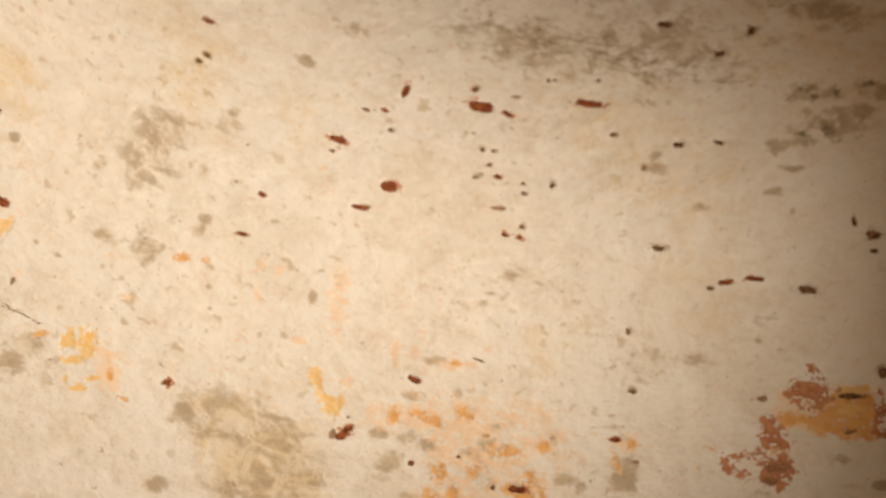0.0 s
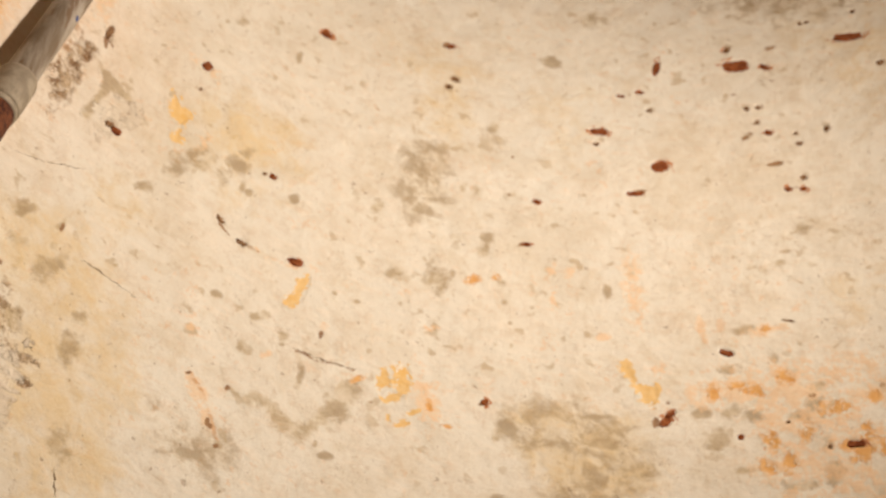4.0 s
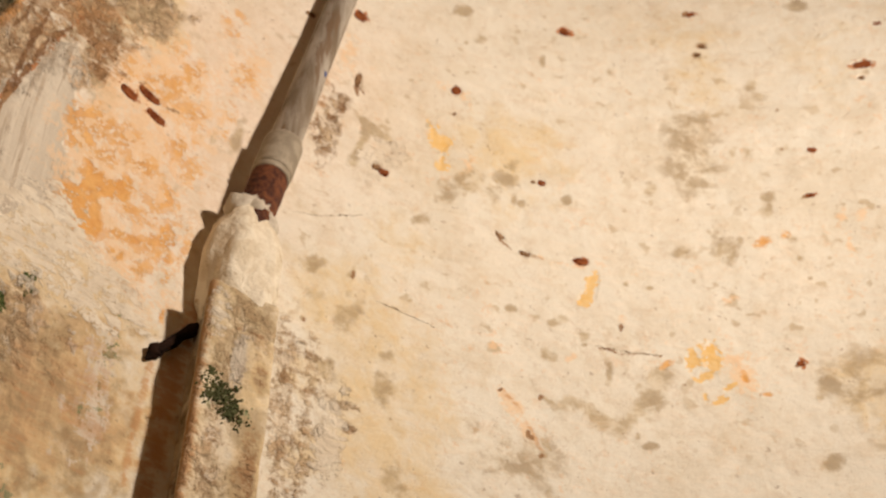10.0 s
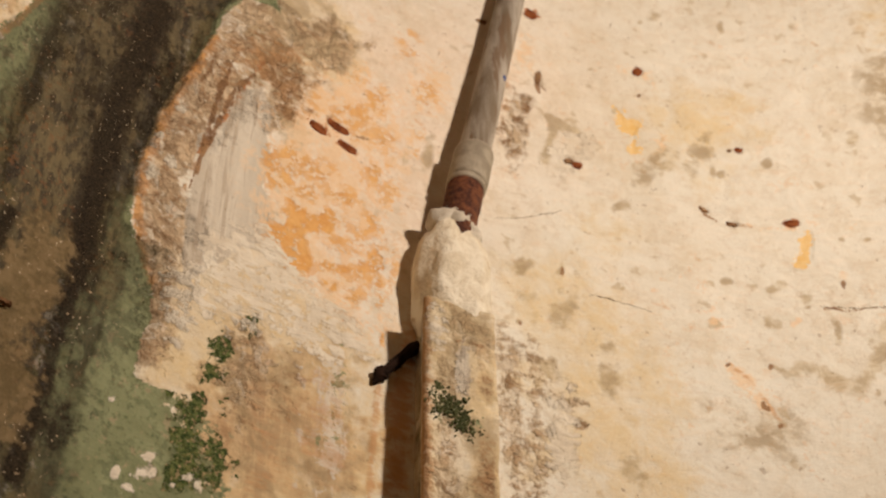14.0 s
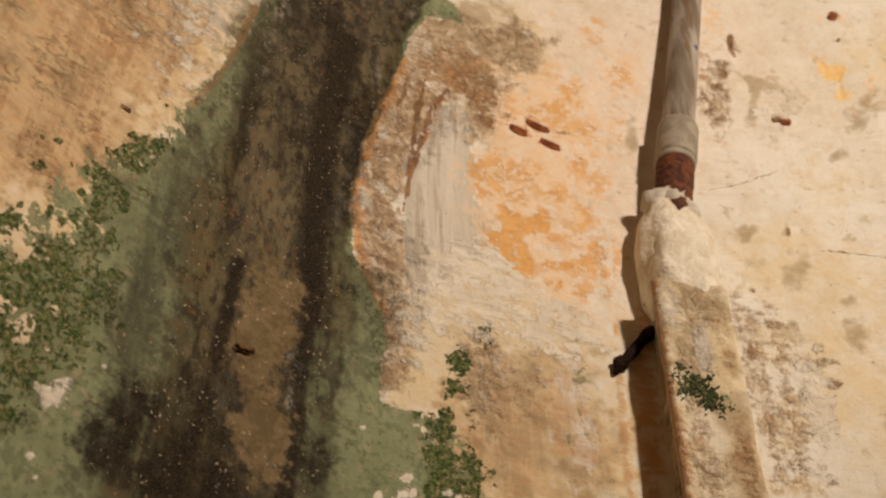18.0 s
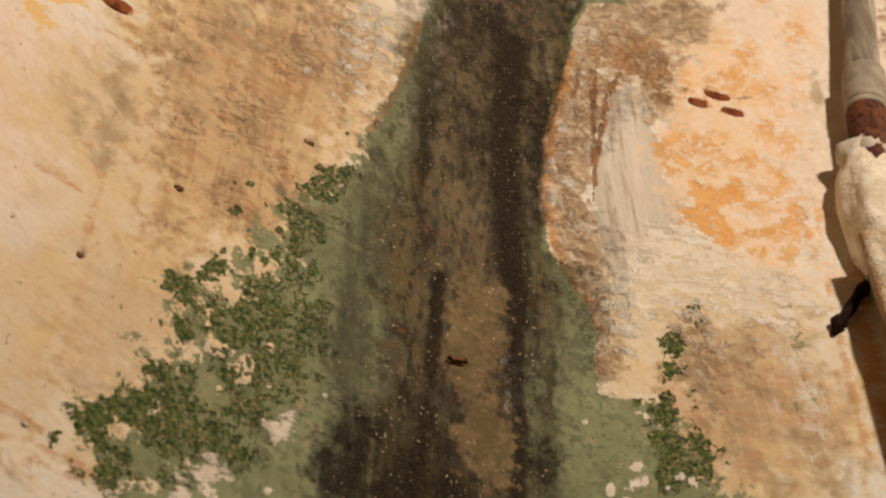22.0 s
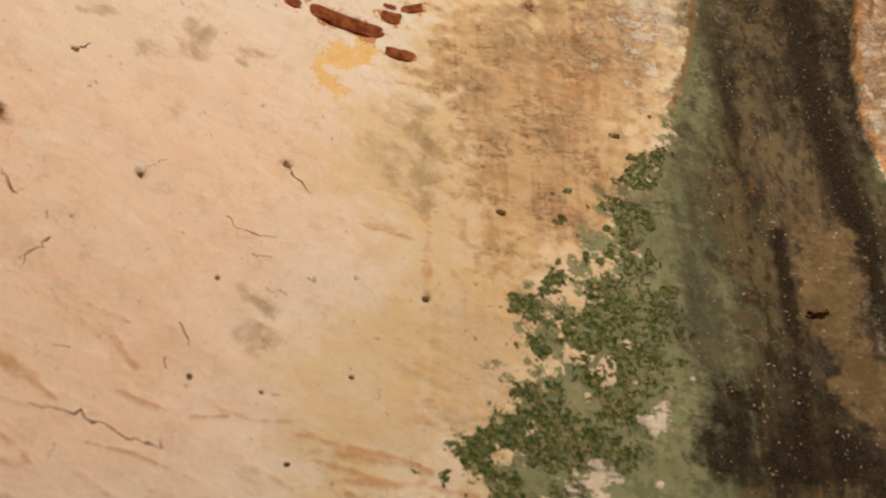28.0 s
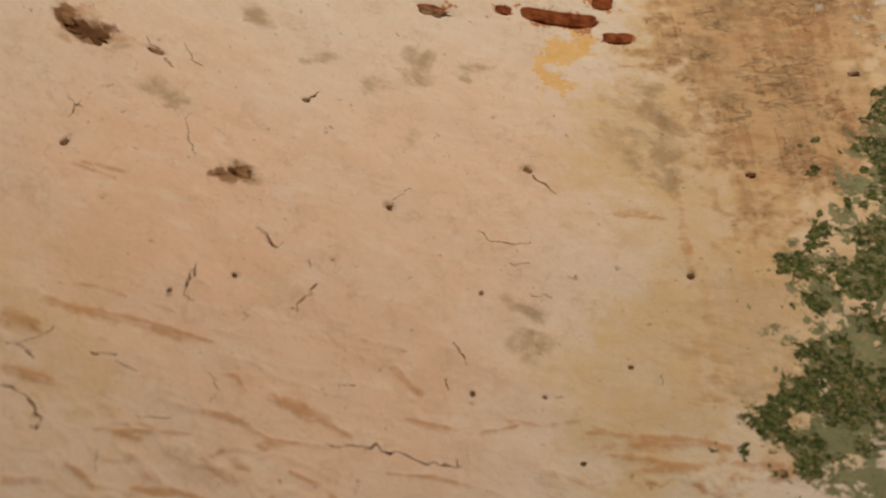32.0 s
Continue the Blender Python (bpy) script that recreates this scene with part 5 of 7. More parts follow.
patch("algae", -3.043, 2.754, 0.013, 0.006, 78, 0.95, fray=0.6)
patch("algae", -3.020, 2.899, 0.012, 0.009, 42, 0.95, fray=0.6)
patch("algae", -2.970, 2.886, 0.014, 0.010, 71, 0.95, fray=0.6)
patch("algae", -2.970, 2.839, 0.012, 0.009, 59, 0.95, fray=0.6)
patch("algae", -2.997, 2.871, 0.011, 0.008, 18, 0.95, fray=0.6)
patch("algae", -2.970, 2.791, 0.031, 0.018, 74, 0.95, fray=0.6)
patch("algae", -2.985, 2.769, 0.018, 0.013, 67, 0.95, fray=0.6)
patch("algae", -3.013, 2.815, 0.008, 0.006, 30, 0.95, fray=0.6)
patch("algae", -2.898, 3.087, 0.010, 0.007, 68, 0.95, fray=0.6)
patch("algae", -2.886, 3.085, 0.012, 0.009, 66, 0.95, fray=0.6)
patch("algae", -3.042, 2.888, 0.008, 0.006, 59, 0.95, fray=0.6)
patch("algae", -2.932, 2.782, 0.052, 0.041, 57, 0.85, fray=0.9)
patch("algae", -2.979, 2.718, 0.051, 0.030, 10, 0.85, fray=0.9)
patch("algae", -2.955, 2.689, 0.043, 0.029, 13, 0.85, fray=0.9)
patch("algae", -3.036, 2.617, 0.042, 0.022, 10, 0.85, fray=0.9)
patch("algae", -2.978, 2.603, 0.041, 0.018, 6, 0.85, fray=0.9)
patch("algae", -3.072, 2.508, 0.040, 0.020, 10, 0.85, fray=0.9)
patch("algae", -3.020, 2.471, 0.052, 0.024, 7, 0.85, fray=0.9)
patch("algae", -3.027, 2.725, 0.026, 0.020, 58, 0.85, fray=0.9)
patch("algae", -2.930, 2.675, 0.030, 0.024, 31, 0.85, fray=0.9)
patch("algae", -2.872, 2.906, 0.030, 0.014, 2, 0.70, fray=0.9)
patch("algae", -2.899, 2.731, 0.033, 0.026, 52, 0.70, fray=0.9)
patch("algae", -2.960, 2.550, 0.046, 0.032, 67, 0.70, fray=0.9)
patch("algae", -3.057, 2.397, 0.051, 0.030, 12, 0.70, fray=0.9)
patch("algae", -3.097, 2.372, 0.038, 0.022, 12, 0.70, fray=0.9)
patch("algae", -2.930, 2.604, 0.028, 0.021, 20, 0.70, fray=0.9)
clear("green", -3.050, 2.639, 0.022, 0.016, 24, 0.85)
clear("green", -2.998, 2.582, 0.034, 0.022, 70, 0.85)
clear("green", -3.022, 2.529, 0.035, 0.012, 79, 0.85)
clear("green", -3.059, 2.488, 0.016, 0.012, 59, 0.85)
clear("green", -3.029, 2.688, 0.033, 0.026, 31, 0.85)
clear("green", -2.966, 2.631, 0.020, 0.012, 72, 0.85)
clear("green", -3.068, 2.543, 0.018, 0.007, 80, 0.85)
clear("green", -2.964, 2.565, 0.012, 0.010, 43, 0.85)
clear("green", -3.027, 2.591, 0.041, 0.018, 7, 0.85)
clear("green", -3.141, 2.416, 0.032, 0.009, 8, 0.85)
clear("green", -3.121, 2.426, 0.022, 0.015, 19, 0.85)
clear("green", -3.086, 2.420, 0.012, 0.009, 54, 0.85)
clear("green", -3.158, 2.376, 0.025, 0.012, 11, 0.85)
clear("green", -3.072, 2.582, 0.041, 0.014, 8, 0.85)
clear("green", -3.064, 2.565, 0.037, 0.020, 76, 0.85)
clear("algae", -3.050, 2.639, 0.019, 0.014, 26, 0.95)
clear("algae", -2.998, 2.582, 0.028, 0.019, 68, 0.95)
clear("algae", -3.022, 2.529, 0.032, 0.010, 79, 0.95)
clear("algae", -3.059, 2.488, 0.014, 0.011, 52, 0.95)
clear("algae", -3.029, 2.688, 0.030, 0.022, 26, 0.95)
clear("algae", -2.966, 2.631, 0.018, 0.011, 72, 0.95)
clear("algae", -2.964, 2.565, 0.011, 0.009, 49, 0.95)
clear("algae", -3.121, 2.424, 0.020, 0.015, 25, 0.95)
clear("algae", -3.110, 2.418, 0.015, 0.007, 9, 0.95)
clear("algae", -3.086, 2.420, 0.011, 0.008, 59, 0.95)
clear("algae", -3.158, 2.376, 0.023, 0.010, 10, 0.95)
clear("algae", -2.980, 2.688, 0.013, 0.010, 50, 0.95)
area("white", [(-2.952, 2.510), (-2.941, 2.516), (-2.930, 2.535), (-2.922, 2.525), (-2.925, 2.506), (-2.944, 2.497)], 0.98, fray=0.4)
patch("white", -2.947, 2.420, 0.015, 0.010, 68, 0.95)
patch("white", -2.936, 2.396, 0.007, 0.006, 54, 0.95)
patch("white", -2.888, 2.582, 0.008, 0.006, 67, 0.95)
patch("white", -3.026, 2.396, 0.024, 0.012, 76, 0.54, fray=1.0)
patch("white", -3.049, 2.370, 0.025, 0.015, 11, 0.54, fray=1.0)
patch("white", -3.013, 2.379, 0.032, 0.020, 13, 0.54, fray=1.0)
band("sienna", [(-3.349, 2.395, 0.006), (-3.310, 2.389, 0.012), (-3.274, 2.395, 0.013), (-3.241, 2.392, 0.011), (-3.220, 2.386, 0.007)], 0.85, 0.6)
band("sienna", [(-3.348, 2.364, 0.004), (-3.305, 2.365, 0.006), (-3.272, 2.355, 0.008), (-3.243, 2.350, 0.006)], 0.75, 0.6)
patch("sienna", -3.164, 2.349, 0.039, 0.016, 24, 0.85)
patch("white", -2.533, 2.648, 0.016, 0.010, 70, 0.95)
patch("white", -2.507, 2.544, 0.022, 0.011, 75, 0.95)
area("white", [(-3.059, 2.397), (-3.021, 2.434), (-3.006, 2.415), (-3.018, 2.388), (-3.051, 2.377)], 0.58, fray=0.9)
band("tan", [(-3.244, 2.428, 0.004), (-3.245, 2.460, 0.004), (-3.237, 2.484, 0.004), (-3.222, 2.495, 0.004)], 0.7, 0.8)
band("tan", [(-3.210, 2.460, 0.004), (-3.210, 2.485, 0.004), (-3.210, 2.509, 0.006)], 0.7, 0.8)
area("pink", [(-3.034, 2.753), (-2.981, 2.809), (-2.947, 2.760), (-3.002, 2.601), (-3.028, 2.538), (-3.062, 2.613)], 0.7, fray=0.2)
area("amber", [(-3.374, 3.050), (-3.366, 3.080), (-3.351, 3.115), (-3.328, 3.094), (-3.296, 3.108), (-3.296, 3.081), (-3.330, 3.043), (-3.351, 3.044)], 0.97, fray=0.4)
area("amber", [(-3.383, 3.018), (-3.374, 3.032), (-3.362, 3.010), (-3.334, 3.028), (-3.336, 2.989), (-3.349, 2.969), (-3.365, 2.983), (-3.365, 2.961), (-3.381, 2.949), (-3.386, 2.963), (-3.378, 2.983)], 0.90, fray=0.7)
area("amber", [(-3.334, 3.133), (-3.304, 3.158), (-3.294, 3.152), (-3.323, 3.110)], 0.90, fray=0.5)
area("grey", [(-3.286, 2.985), (-3.253, 3.050), (-3.183, 3.050), (-3.187, 2.934), (-3.231, 2.892), (-3.267, 2.811), (-3.286, 2.877)], 0.45, fray=0.9, soft=0.05)
area("tan", [(-3.301, 2.973), (-3.190, 3.111), (-3.068, 3.156), (-3.051, 2.898), (-3.145, 2.698), (-3.188, 2.520), (-3.251, 2.489), (-3.280, 2.576), (-3.219, 2.747), (-3.274, 2.806)], 0.64, fray=0.9, soft=0.09)
area("tan", [(-3.354, 2.567), (-3.279, 2.651), (-3.212, 2.543), (-3.224, 2.407), (-3.317, 2.393), (-3.363, 2.429)], 0.56, fray=0.9, soft=0.09)
band("dirt", [(-2.447, 3.461, 0.011), (-2.460, 3.359, 0.015), (-2.467, 3.294, 0.009), (-2.471, 3.205, 0.008), (-2.474, 3.141, 0.005)], 0.75, 0.9)
band("dirt", [(-2.501, 3.352, 0.005), (-2.486, 3.391, 0.012), (-2.481, 3.459, 0.007)], 0.60, 0.9)
band("sienna", [(-2.138, 2.885, 0.010), (-2.146, 2.753, 0.013), (-2.147, 2.631, 0.011)], 0.8, 0.8)
area("tan", [(-3.090, 2.678), (-3.043, 2.765), (-2.938, 2.965), (-2.872, 3.028), (-2.901, 2.793), (-2.955, 2.507), (-3.038, 2.360), (-3.210, 2.342), (-3.171, 2.432), (-3.113, 2.496)], 0.60, fray=0.9, soft=0.04)
area("green", [(-2.489, 3.697), (-2.414, 3.743), (-2.380, 3.713), (-2.374, 3.665), (-2.415, 3.660), (-2.461, 3.652)], 0.95, fray=0.6)
area("tan", [(-3.183, 3.073), (-2.825, 3.441), (-2.828, 3.294), (-2.878, 3.150), (-2.967, 2.960), (-3.031, 2.816), (-3.086, 2.710)], 0.86, fray=0.9, soft=0.07)
area("tan", [(-3.404, 2.468), (-3.328, 2.610), (-3.163, 2.728), (-3.068, 2.687), (-3.087, 2.566), (-3.106, 2.473), (-3.191, 2.399), (-3.239, 2.307), (-3.353, 2.257)], 0.64, fray=0.9, soft=0.09)
patch("grey", 0.498, 4.322, 0.085, 0.057, 18, 0.95, fray=0.9)
patch("grey", 0.510, 4.289, 0.051, 0.030, -28, 0.95, fray=0.9)
patch("grey", 0.580, 4.274, 0.066, 0.041, -33, 0.95, fray=0.9)
patch("grey", 0.650, 4.277, 0.058, 0.040, -42, 0.95, fray=0.9)
patch("grey", 0.656, 4.239, 0.056, 0.028, -32, 0.95, fray=0.9)
patch("grey", 0.502, 4.233, 0.039, 0.024, 86, 0.95, fray=0.9)
patch("grey", 0.590, 4.192, 0.097, 0.044, -28, 0.95, fray=0.9)
patch("grey", 0.536, 4.159, 0.082, 0.068, -59, 0.95, fray=0.9)
patch("grey", 0.471, 4.140, 0.081, 0.069, -58, 0.95, fray=0.9)
patch("grey", 0.536, 4.127, 0.058, 0.049, -60, 0.95, fray=0.9)
patch("grey", 0.421, 4.128, 0.063, 0.045, -25, 0.95, fray=0.9)
patch("grey", 0.580, 4.141, 0.069, 0.051, -38, 0.95, fray=0.9)
patch("grey", 0.432, 4.040, 0.053, 0.018, -18, 0.95, fray=0.9)
patch("grey", 0.683, 4.237, 0.063, 0.027, 81, 0.95, fray=0.9)
patch("dark", 0.474, 4.154, 0.027, 0.023, -65, 0.55, fray=0.9)
patch("dark", 0.534, 4.149, 0.054, 0.032, 84, 0.55, fray=0.9)
patch("dark", 0.580, 4.276, 0.028, 0.023, -66, 0.55, fray=0.9)
patch("dark", 0.656, 4.273, 0.035, 0.024, -42, 0.55, fray=0.9)
patch("dark", 0.505, 4.324, 0.034, 0.022, -29, 0.55, fray=0.9)
patch("dark", 0.526, 4.283, 0.021, 0.016, -47, 0.55, fray=0.9)
area("rust", [(0.354, 3.423), (0.369, 3.428), (0.389, 3.393), (0.394, 3.353), (0.363, 3.322), (0.337, 3.301), (0.318, 3.319), (0.299, 3.353), (0.318, 3.383), (0.351, 3.377)], 0.76, fray=0.8)
area("peach", [(0.304, 3.370), (0.390, 3.369), (0.437, 3.351), (0.457, 3.317), (0.467, 3.263), (0.451, 3.216), (0.408, 3.216), (0.335, 3.235), (0.306, 3.258), (0.258, 3.302), (0.271, 3.345)], 0.95, fray=0.6)
area("ochre", [(0.386, 3.352), (0.436, 3.350), (0.457, 3.317), (0.464, 3.261), (0.450, 3.221), (0.408, 3.218), (0.346, 3.237), (0.319, 3.266), (0.290, 3.294), (0.337, 3.301), (0.374, 3.318)], 0.78, fray=0.8)
patch("amber", 0.401, 3.340, 0.051, 0.032, -12, 0.92)
patch("amber", 0.446, 3.342, 0.044, 0.021, -14, 0.92)
patch("amber", 0.402, 3.292, 0.054, 0.035, -12, 0.92)
area("rust", [(0.229, 3.298), (0.258, 3.302), (0.263, 3.265), (0.280, 3.226), (0.267, 3.214), (0.270, 3.172), (0.268, 3.147), (0.244, 3.145), (0.234, 3.130), (0.214, 3.140), (0.215, 3.178), (0.214, 3.204), (0.186, 3.202), (0.169, 3.166), (0.142, 3.177), (0.154, 3.212), (0.200, 3.222), (0.219, 3.234)], 0.74, fray=0.8)
patch("rust", 0.464, 3.271, 0.085, 0.026, 77, 0.85, fray=0.8)
patch("rust", 0.453, 3.223, 0.032, 0.019, -13, 0.85, fray=0.8)
patch("rust", 0.324, 3.351, 0.075, 0.045, 79, 0.85, fray=0.8)
patch("rust", 0.241, 3.168, 0.065, 0.041, -5, 0.85, fray=0.8)
patch("ochre", 0.119, 3.236, 0.027, 0.017, -1, 0.66)
patch("ochre", 0.090, 3.188, 0.020, 0.015, 75, 0.66)
patch("ochre", 0.250, 3.223, 0.065, 0.034, -6, 0.66)
patch("ochre", 0.284, 3.291, 0.058, 0.044, 77, 0.66)
patch("dirt", 0.426, 3.325, 0.048, 0.013, -13, 0.92, fray=0.6)
patch("dirt", 0.402, 3.241, 0.014, 0.011, -10, 0.92, fray=0.6)
patch("dirt", 0.225, 3.143, 0.028, 0.019, -3, 0.92, fray=0.6)
patch("dirt", 0.489, 3.369, 0.027, 0.015, 78, 0.92, fray=0.6)
patch("dirt", 0.242, 3.175, 0.043, 0.027, -5, 0.6, fray=0.8)
patch("dirt", 0.224, 3.354, 0.020, 0.018, 1, 0.6, fray=0.8)
patch("grey", 0.367, 3.177, 0.032, 0.025, -8, 0.9)
patch("grey", 0.205, 3.118, 0.043, 0.016, -5, 0.9)
patch("grey", 0.365, 3.116, 0.063, 0.021, -9, 0.78)
patch("grey", 0.426, 3.105, 0.031, 0.018, -10, 0.78)
area("dirt", [(-3.997, 2.842), (-3.989, 2.851), (-3.982, 2.837), (-3.970, 2.841), (-3.956, 2.837), (-3.934, 2.857), (-3.931, 2.849), (-3.941, 2.830), (-3.951, 2.813), (-3.961, 2.811), (-3.974, 2.819), (-3.987, 2.820)], 0.98, fray=0.6)
area("grey", [(-3.788, 2.991), (-3.770, 3.017), (-3.748, 3.003), (-3.736, 2.982), (-3.754, 2.972), (-3.774, 2.980)], 0.92, fray=0.6)
area("grey", [(-3.885, 2.767), (-3.862, 2.790), (-3.851, 2.777), (-3.832, 2.771), (-3.842, 2.753), (-3.862, 2.767)], 0.76, fray=0.8)
area("grey", [(-3.913, 2.568), (-3.900, 2.588), (-3.888, 2.579), (-3.881, 2.567), (-3.904, 2.559)], 0.88, fray=0.7)
band("dirt", [(-3.943, 2.604, 0.002), (-3.907, 2.610, 0.004), (-3.879, 2.607, 0.002)], 0.5, 0.6)
band("sienna", [(-3.921, 2.409, 0.016), (-3.888, 2.413, 0.018), (-3.849, 2.414, 0.022), (-3.810, 2.419, 0.019), (-3.772, 2.417, 0.009)], 0.84, 0.9)
band("sienna", [(-3.951, 2.372, 0.024), (-3.930, 2.372, 0.013), (-3.918, 2.366, 0.005)], 0.84, 0.9)
band("sienna", [(-3.938, 2.312, 0.013), (-3.912, 2.316, 0.014), (-3.886, 2.317, 0.014), (-3.872, 2.313, 0.006)], 0.84, 0.9)
band("sienna", [(-3.848, 2.281, 0.006), (-3.826, 2.281, 0.012), (-3.809, 2.280, 0.006)], 0.84, 0.8)
band("sienna", [(-3.813, 2.296, 0.004), (-3.786, 2.295, 0.005), (-3.764, 2.298, 0.003)], 0.84, 0.8)
band("sienna", [(-3.797, 2.332, 0.005), (-3.769, 2.328, 0.009), (-3.741, 2.330, 0.007), (-3.719, 2.330, 0.007), (-3.697, 2.317, 0.004)], 0.84, 0.8)
band("sienna", [(-3.742, 2.383, 0.004), (-3.728, 2.385, 0.009), (-3.716, 2.368, 0.004)], 0.84, 0.8)
band("sienna", [(-3.689, 2.371, 0.012), (-3.659, 2.365, 0.017), (-3.636, 2.357, 0.018), (-3.617, 2.343, 0.008)], 0.84, 0.9)
band("sienna", [(-3.695, 2.306, 0.009), (-3.672, 2.316, 0.006)], 0.84, 0.9)
band("sienna", [(-3.877, 2.231, 0.005), (-3.858, 2.228, 0.010), (-3.843, 2.214, 0.006)], 0.84, 0.9)
band("sienna", [(-3.912, 2.197, 0.011), (-3.885, 2.210, 0.010)], 0.84, 0.9)
band("sienna", [(-3.866, 2.383, 0.005), (-3.849, 2.381, 0.009), (-3.838, 2.389, 0.004)], 0.84, 0.9)
band("mould", [(-2.569, 2.944, 0.041), (-2.571, 2.853, 0.045), (-2.572, 2.766, 0.037), (-2.584, 2.664, 0.035), (-2.595, 2.569, 0.049), (-2.606, 2.481, 0.062)], 0.66, 0.6)
band("dark", [(-2.593, 2.871, 0.020), (-2.593, 2.762, 0.018), (-2.604, 2.660, 0.021), (-2.618, 2.565, 0.025)], 0.42, 0.8)
area("algae", [(-2.994, 2.740), (-2.931, 2.746), (-2.891, 2.681), (-2.899, 2.603), (-2.927, 2.557), (-2.971, 2.559), (-3.002, 2.601)], 0.60, fray=0.9, soft=0.05)
area("tan", [(-2.493, 2.971), (-2.332, 2.989), (-2.377, 2.750), (-2.468, 2.671), (-2.515, 2.665), (-2.532, 2.773)], 0.58, fray=0.9, soft=0.05)
area("tan", [(-2.495, 2.960), (-2.365, 3.024), (-2.237, 2.979), (-2.168, 2.924), (-2.173, 2.877), (-2.353, 2.829), (-2.422, 2.850), (-2.475, 2.787), (-2.507, 2.862)], 0.62, fray=0.9, soft=0.05)
area("dirt", [(-2.400, 3.519), (-2.356, 3.543), (-2.307, 3.535), (-2.300, 3.441), (-2.320, 3.377), (-2.354, 3.380), (-2.353, 3.445), (-2.398, 3.437)], 0.50, fray=1.0, soft=0.03)
area("dirt", [(-2.495, 3.492), (-2.413, 3.603), (-2.371, 3.564), (-2.417, 3.485), (-2.452, 3.419), (-2.477, 3.316), (-2.498, 3.208), (-2.527, 3.196), (-2.504, 3.337)], 0.44, fray=1.0, soft=0.03)
area("sienna", [(-2.507, 3.463), (-2.378, 3.611), (-2.298, 3.560), (-2.302, 3.408), (-2.352, 3.366), (-2.400, 3.452), (-2.466, 3.373)], 0.60, fray=0.9, soft=0.03)
area("bare", [(-2.382, 3.634), (-2.270, 3.731), (-2.216, 3.685), (-2.221, 3.617), (-2.286, 3.554), (-2.305, 3.608), (-2.360, 3.574)], 0.80, fray=0.9, soft=0.03)
patch("grey", -2.272, 3.637, 0.107, 0.056, 66, 0.75, fray=0.8)
patch("grey", -2.409, 3.580, 0.093, 0.036, 53, 0.75, fray=0.8)
patch("grey", -2.308, 3.371, 0.074, 0.032, 89, 0.75, fray=0.8)
band("dirt", [(-2.406, 3.454, 0.010), (-2.435, 3.387, 0.017), (-2.449, 3.312, 0.012), (-2.462, 3.241, 0.009), (-2.475, 3.173, 0.007), (-2.484, 3.096, 0.005)], 0.72, 0.8)
patch("dirt", -2.548, 3.149, 0.039, 0.022, 62, 0.5, fray=0.9)
patch("dirt", -2.524, 3.228, 0.054, 0.028, 61, 0.5, fray=0.9)
patch("dirt", -2.529, 3.111, 0.049, 0.024, -89, 0.5, fray=0.9)
patch("dirt", -2.533, 3.043, 0.036, 0.021, 84, 0.5, fray=0.9)
patch("dirt", -2.516, 3.294, 0.056, 0.029, 61, 0.5, fray=0.9)
patch("white", -2.557, 3.167, 0.040, 0.023, 80, 0.75, fray=0.9)
patch("white", -2.523, 3.130, 0.031, 0.018, 82, 0.75, fray=0.9)
patch("white", -2.550, 3.093, 0.035, 0.017, -87, 0.75, fray=0.9)
patch("white", -2.520, 3.260, 0.031, 0.017, 73, 0.75, fray=0.9)
patch("white", -2.462, 3.475, 0.044, 0.016, 52, 0.75, fray=0.9)
patch("grey", -1.887, 3.214, 0.033, 0.021, 67, 0.85, fray=0.8)
patch("grey", -1.878, 3.136, 0.060, 0.031, -85, 0.85, fray=0.8)
patch("grey", -1.812, 3.132, 0.061, 0.037, 52, 0.85, fray=0.8)
patch("grey", -1.851, 2.989, 0.055, 0.029, -85, 0.85, fray=0.8)
patch("grey", -1.747, 2.984, 0.063, 0.044, 69, 0.85, fray=0.8)
patch("grey", -1.727, 2.801, 0.057, 0.037, -90, 0.85, fray=0.8)
patch("grey", -1.742, 3.061, 0.028, 0.019, 62, 0.85, fray=0.8)
patch("grey", -0.452, 3.210, 0.039, 0.025, 4, 0.85, fray=0.8)
patch("grey", -0.367, 3.205, 0.038, 0.025, 1, 0.85, fray=0.8)
patch("grey", -0.476, 3.334, 0.041, 0.030, 8, 0.85, fray=0.8)
patch("grey", -0.321, 3.277, 0.039, 0.023, -3, 0.85, fray=0.8)
patch("grey", -0.386, 3.042, 0.051, 0.031, 1, 0.85, fray=0.8)
patch("grey", -0.321, 3.061, 0.047, 0.030, 74, 0.85, fray=0.8)
patch("grey", -1.589, 3.580, 0.101, 0.056, 53, 0.54, fray=1.0)
patch("grey", -1.525, 3.573, 0.073, 0.045, 59, 0.54, fray=1.0)
patch("grey", -1.629, 3.517, 0.055, 0.032, 56, 0.54, fray=1.0)
patch("grey", -1.677, 3.434, 0.048, 0.024, 48, 0.70, fray=0.9)
patch("grey", -1.407, 3.250, 0.032, 0.017, 35, 0.70, fray=0.9)
patch("grey", -1.485, 3.669, 0.041, 0.024, 54, 0.70, fray=0.9)
patch("grey", -1.151, 3.483, 0.041, 0.028, 43, 0.70, fray=0.9)
patch("grey", -1.055, 3.484, 0.050, 0.028, 81, 0.70, fray=0.9)
patch("grey", -0.955, 3.649, 0.039, 0.029, 56, 0.70, fray=0.9)
patch("grey", -0.196, 3.681, 0.052, 0.035, 78, 0.70, fray=0.9)
patch("grey", -0.259, 3.728, 0.036, 0.031, 75, 0.70, fray=0.9)
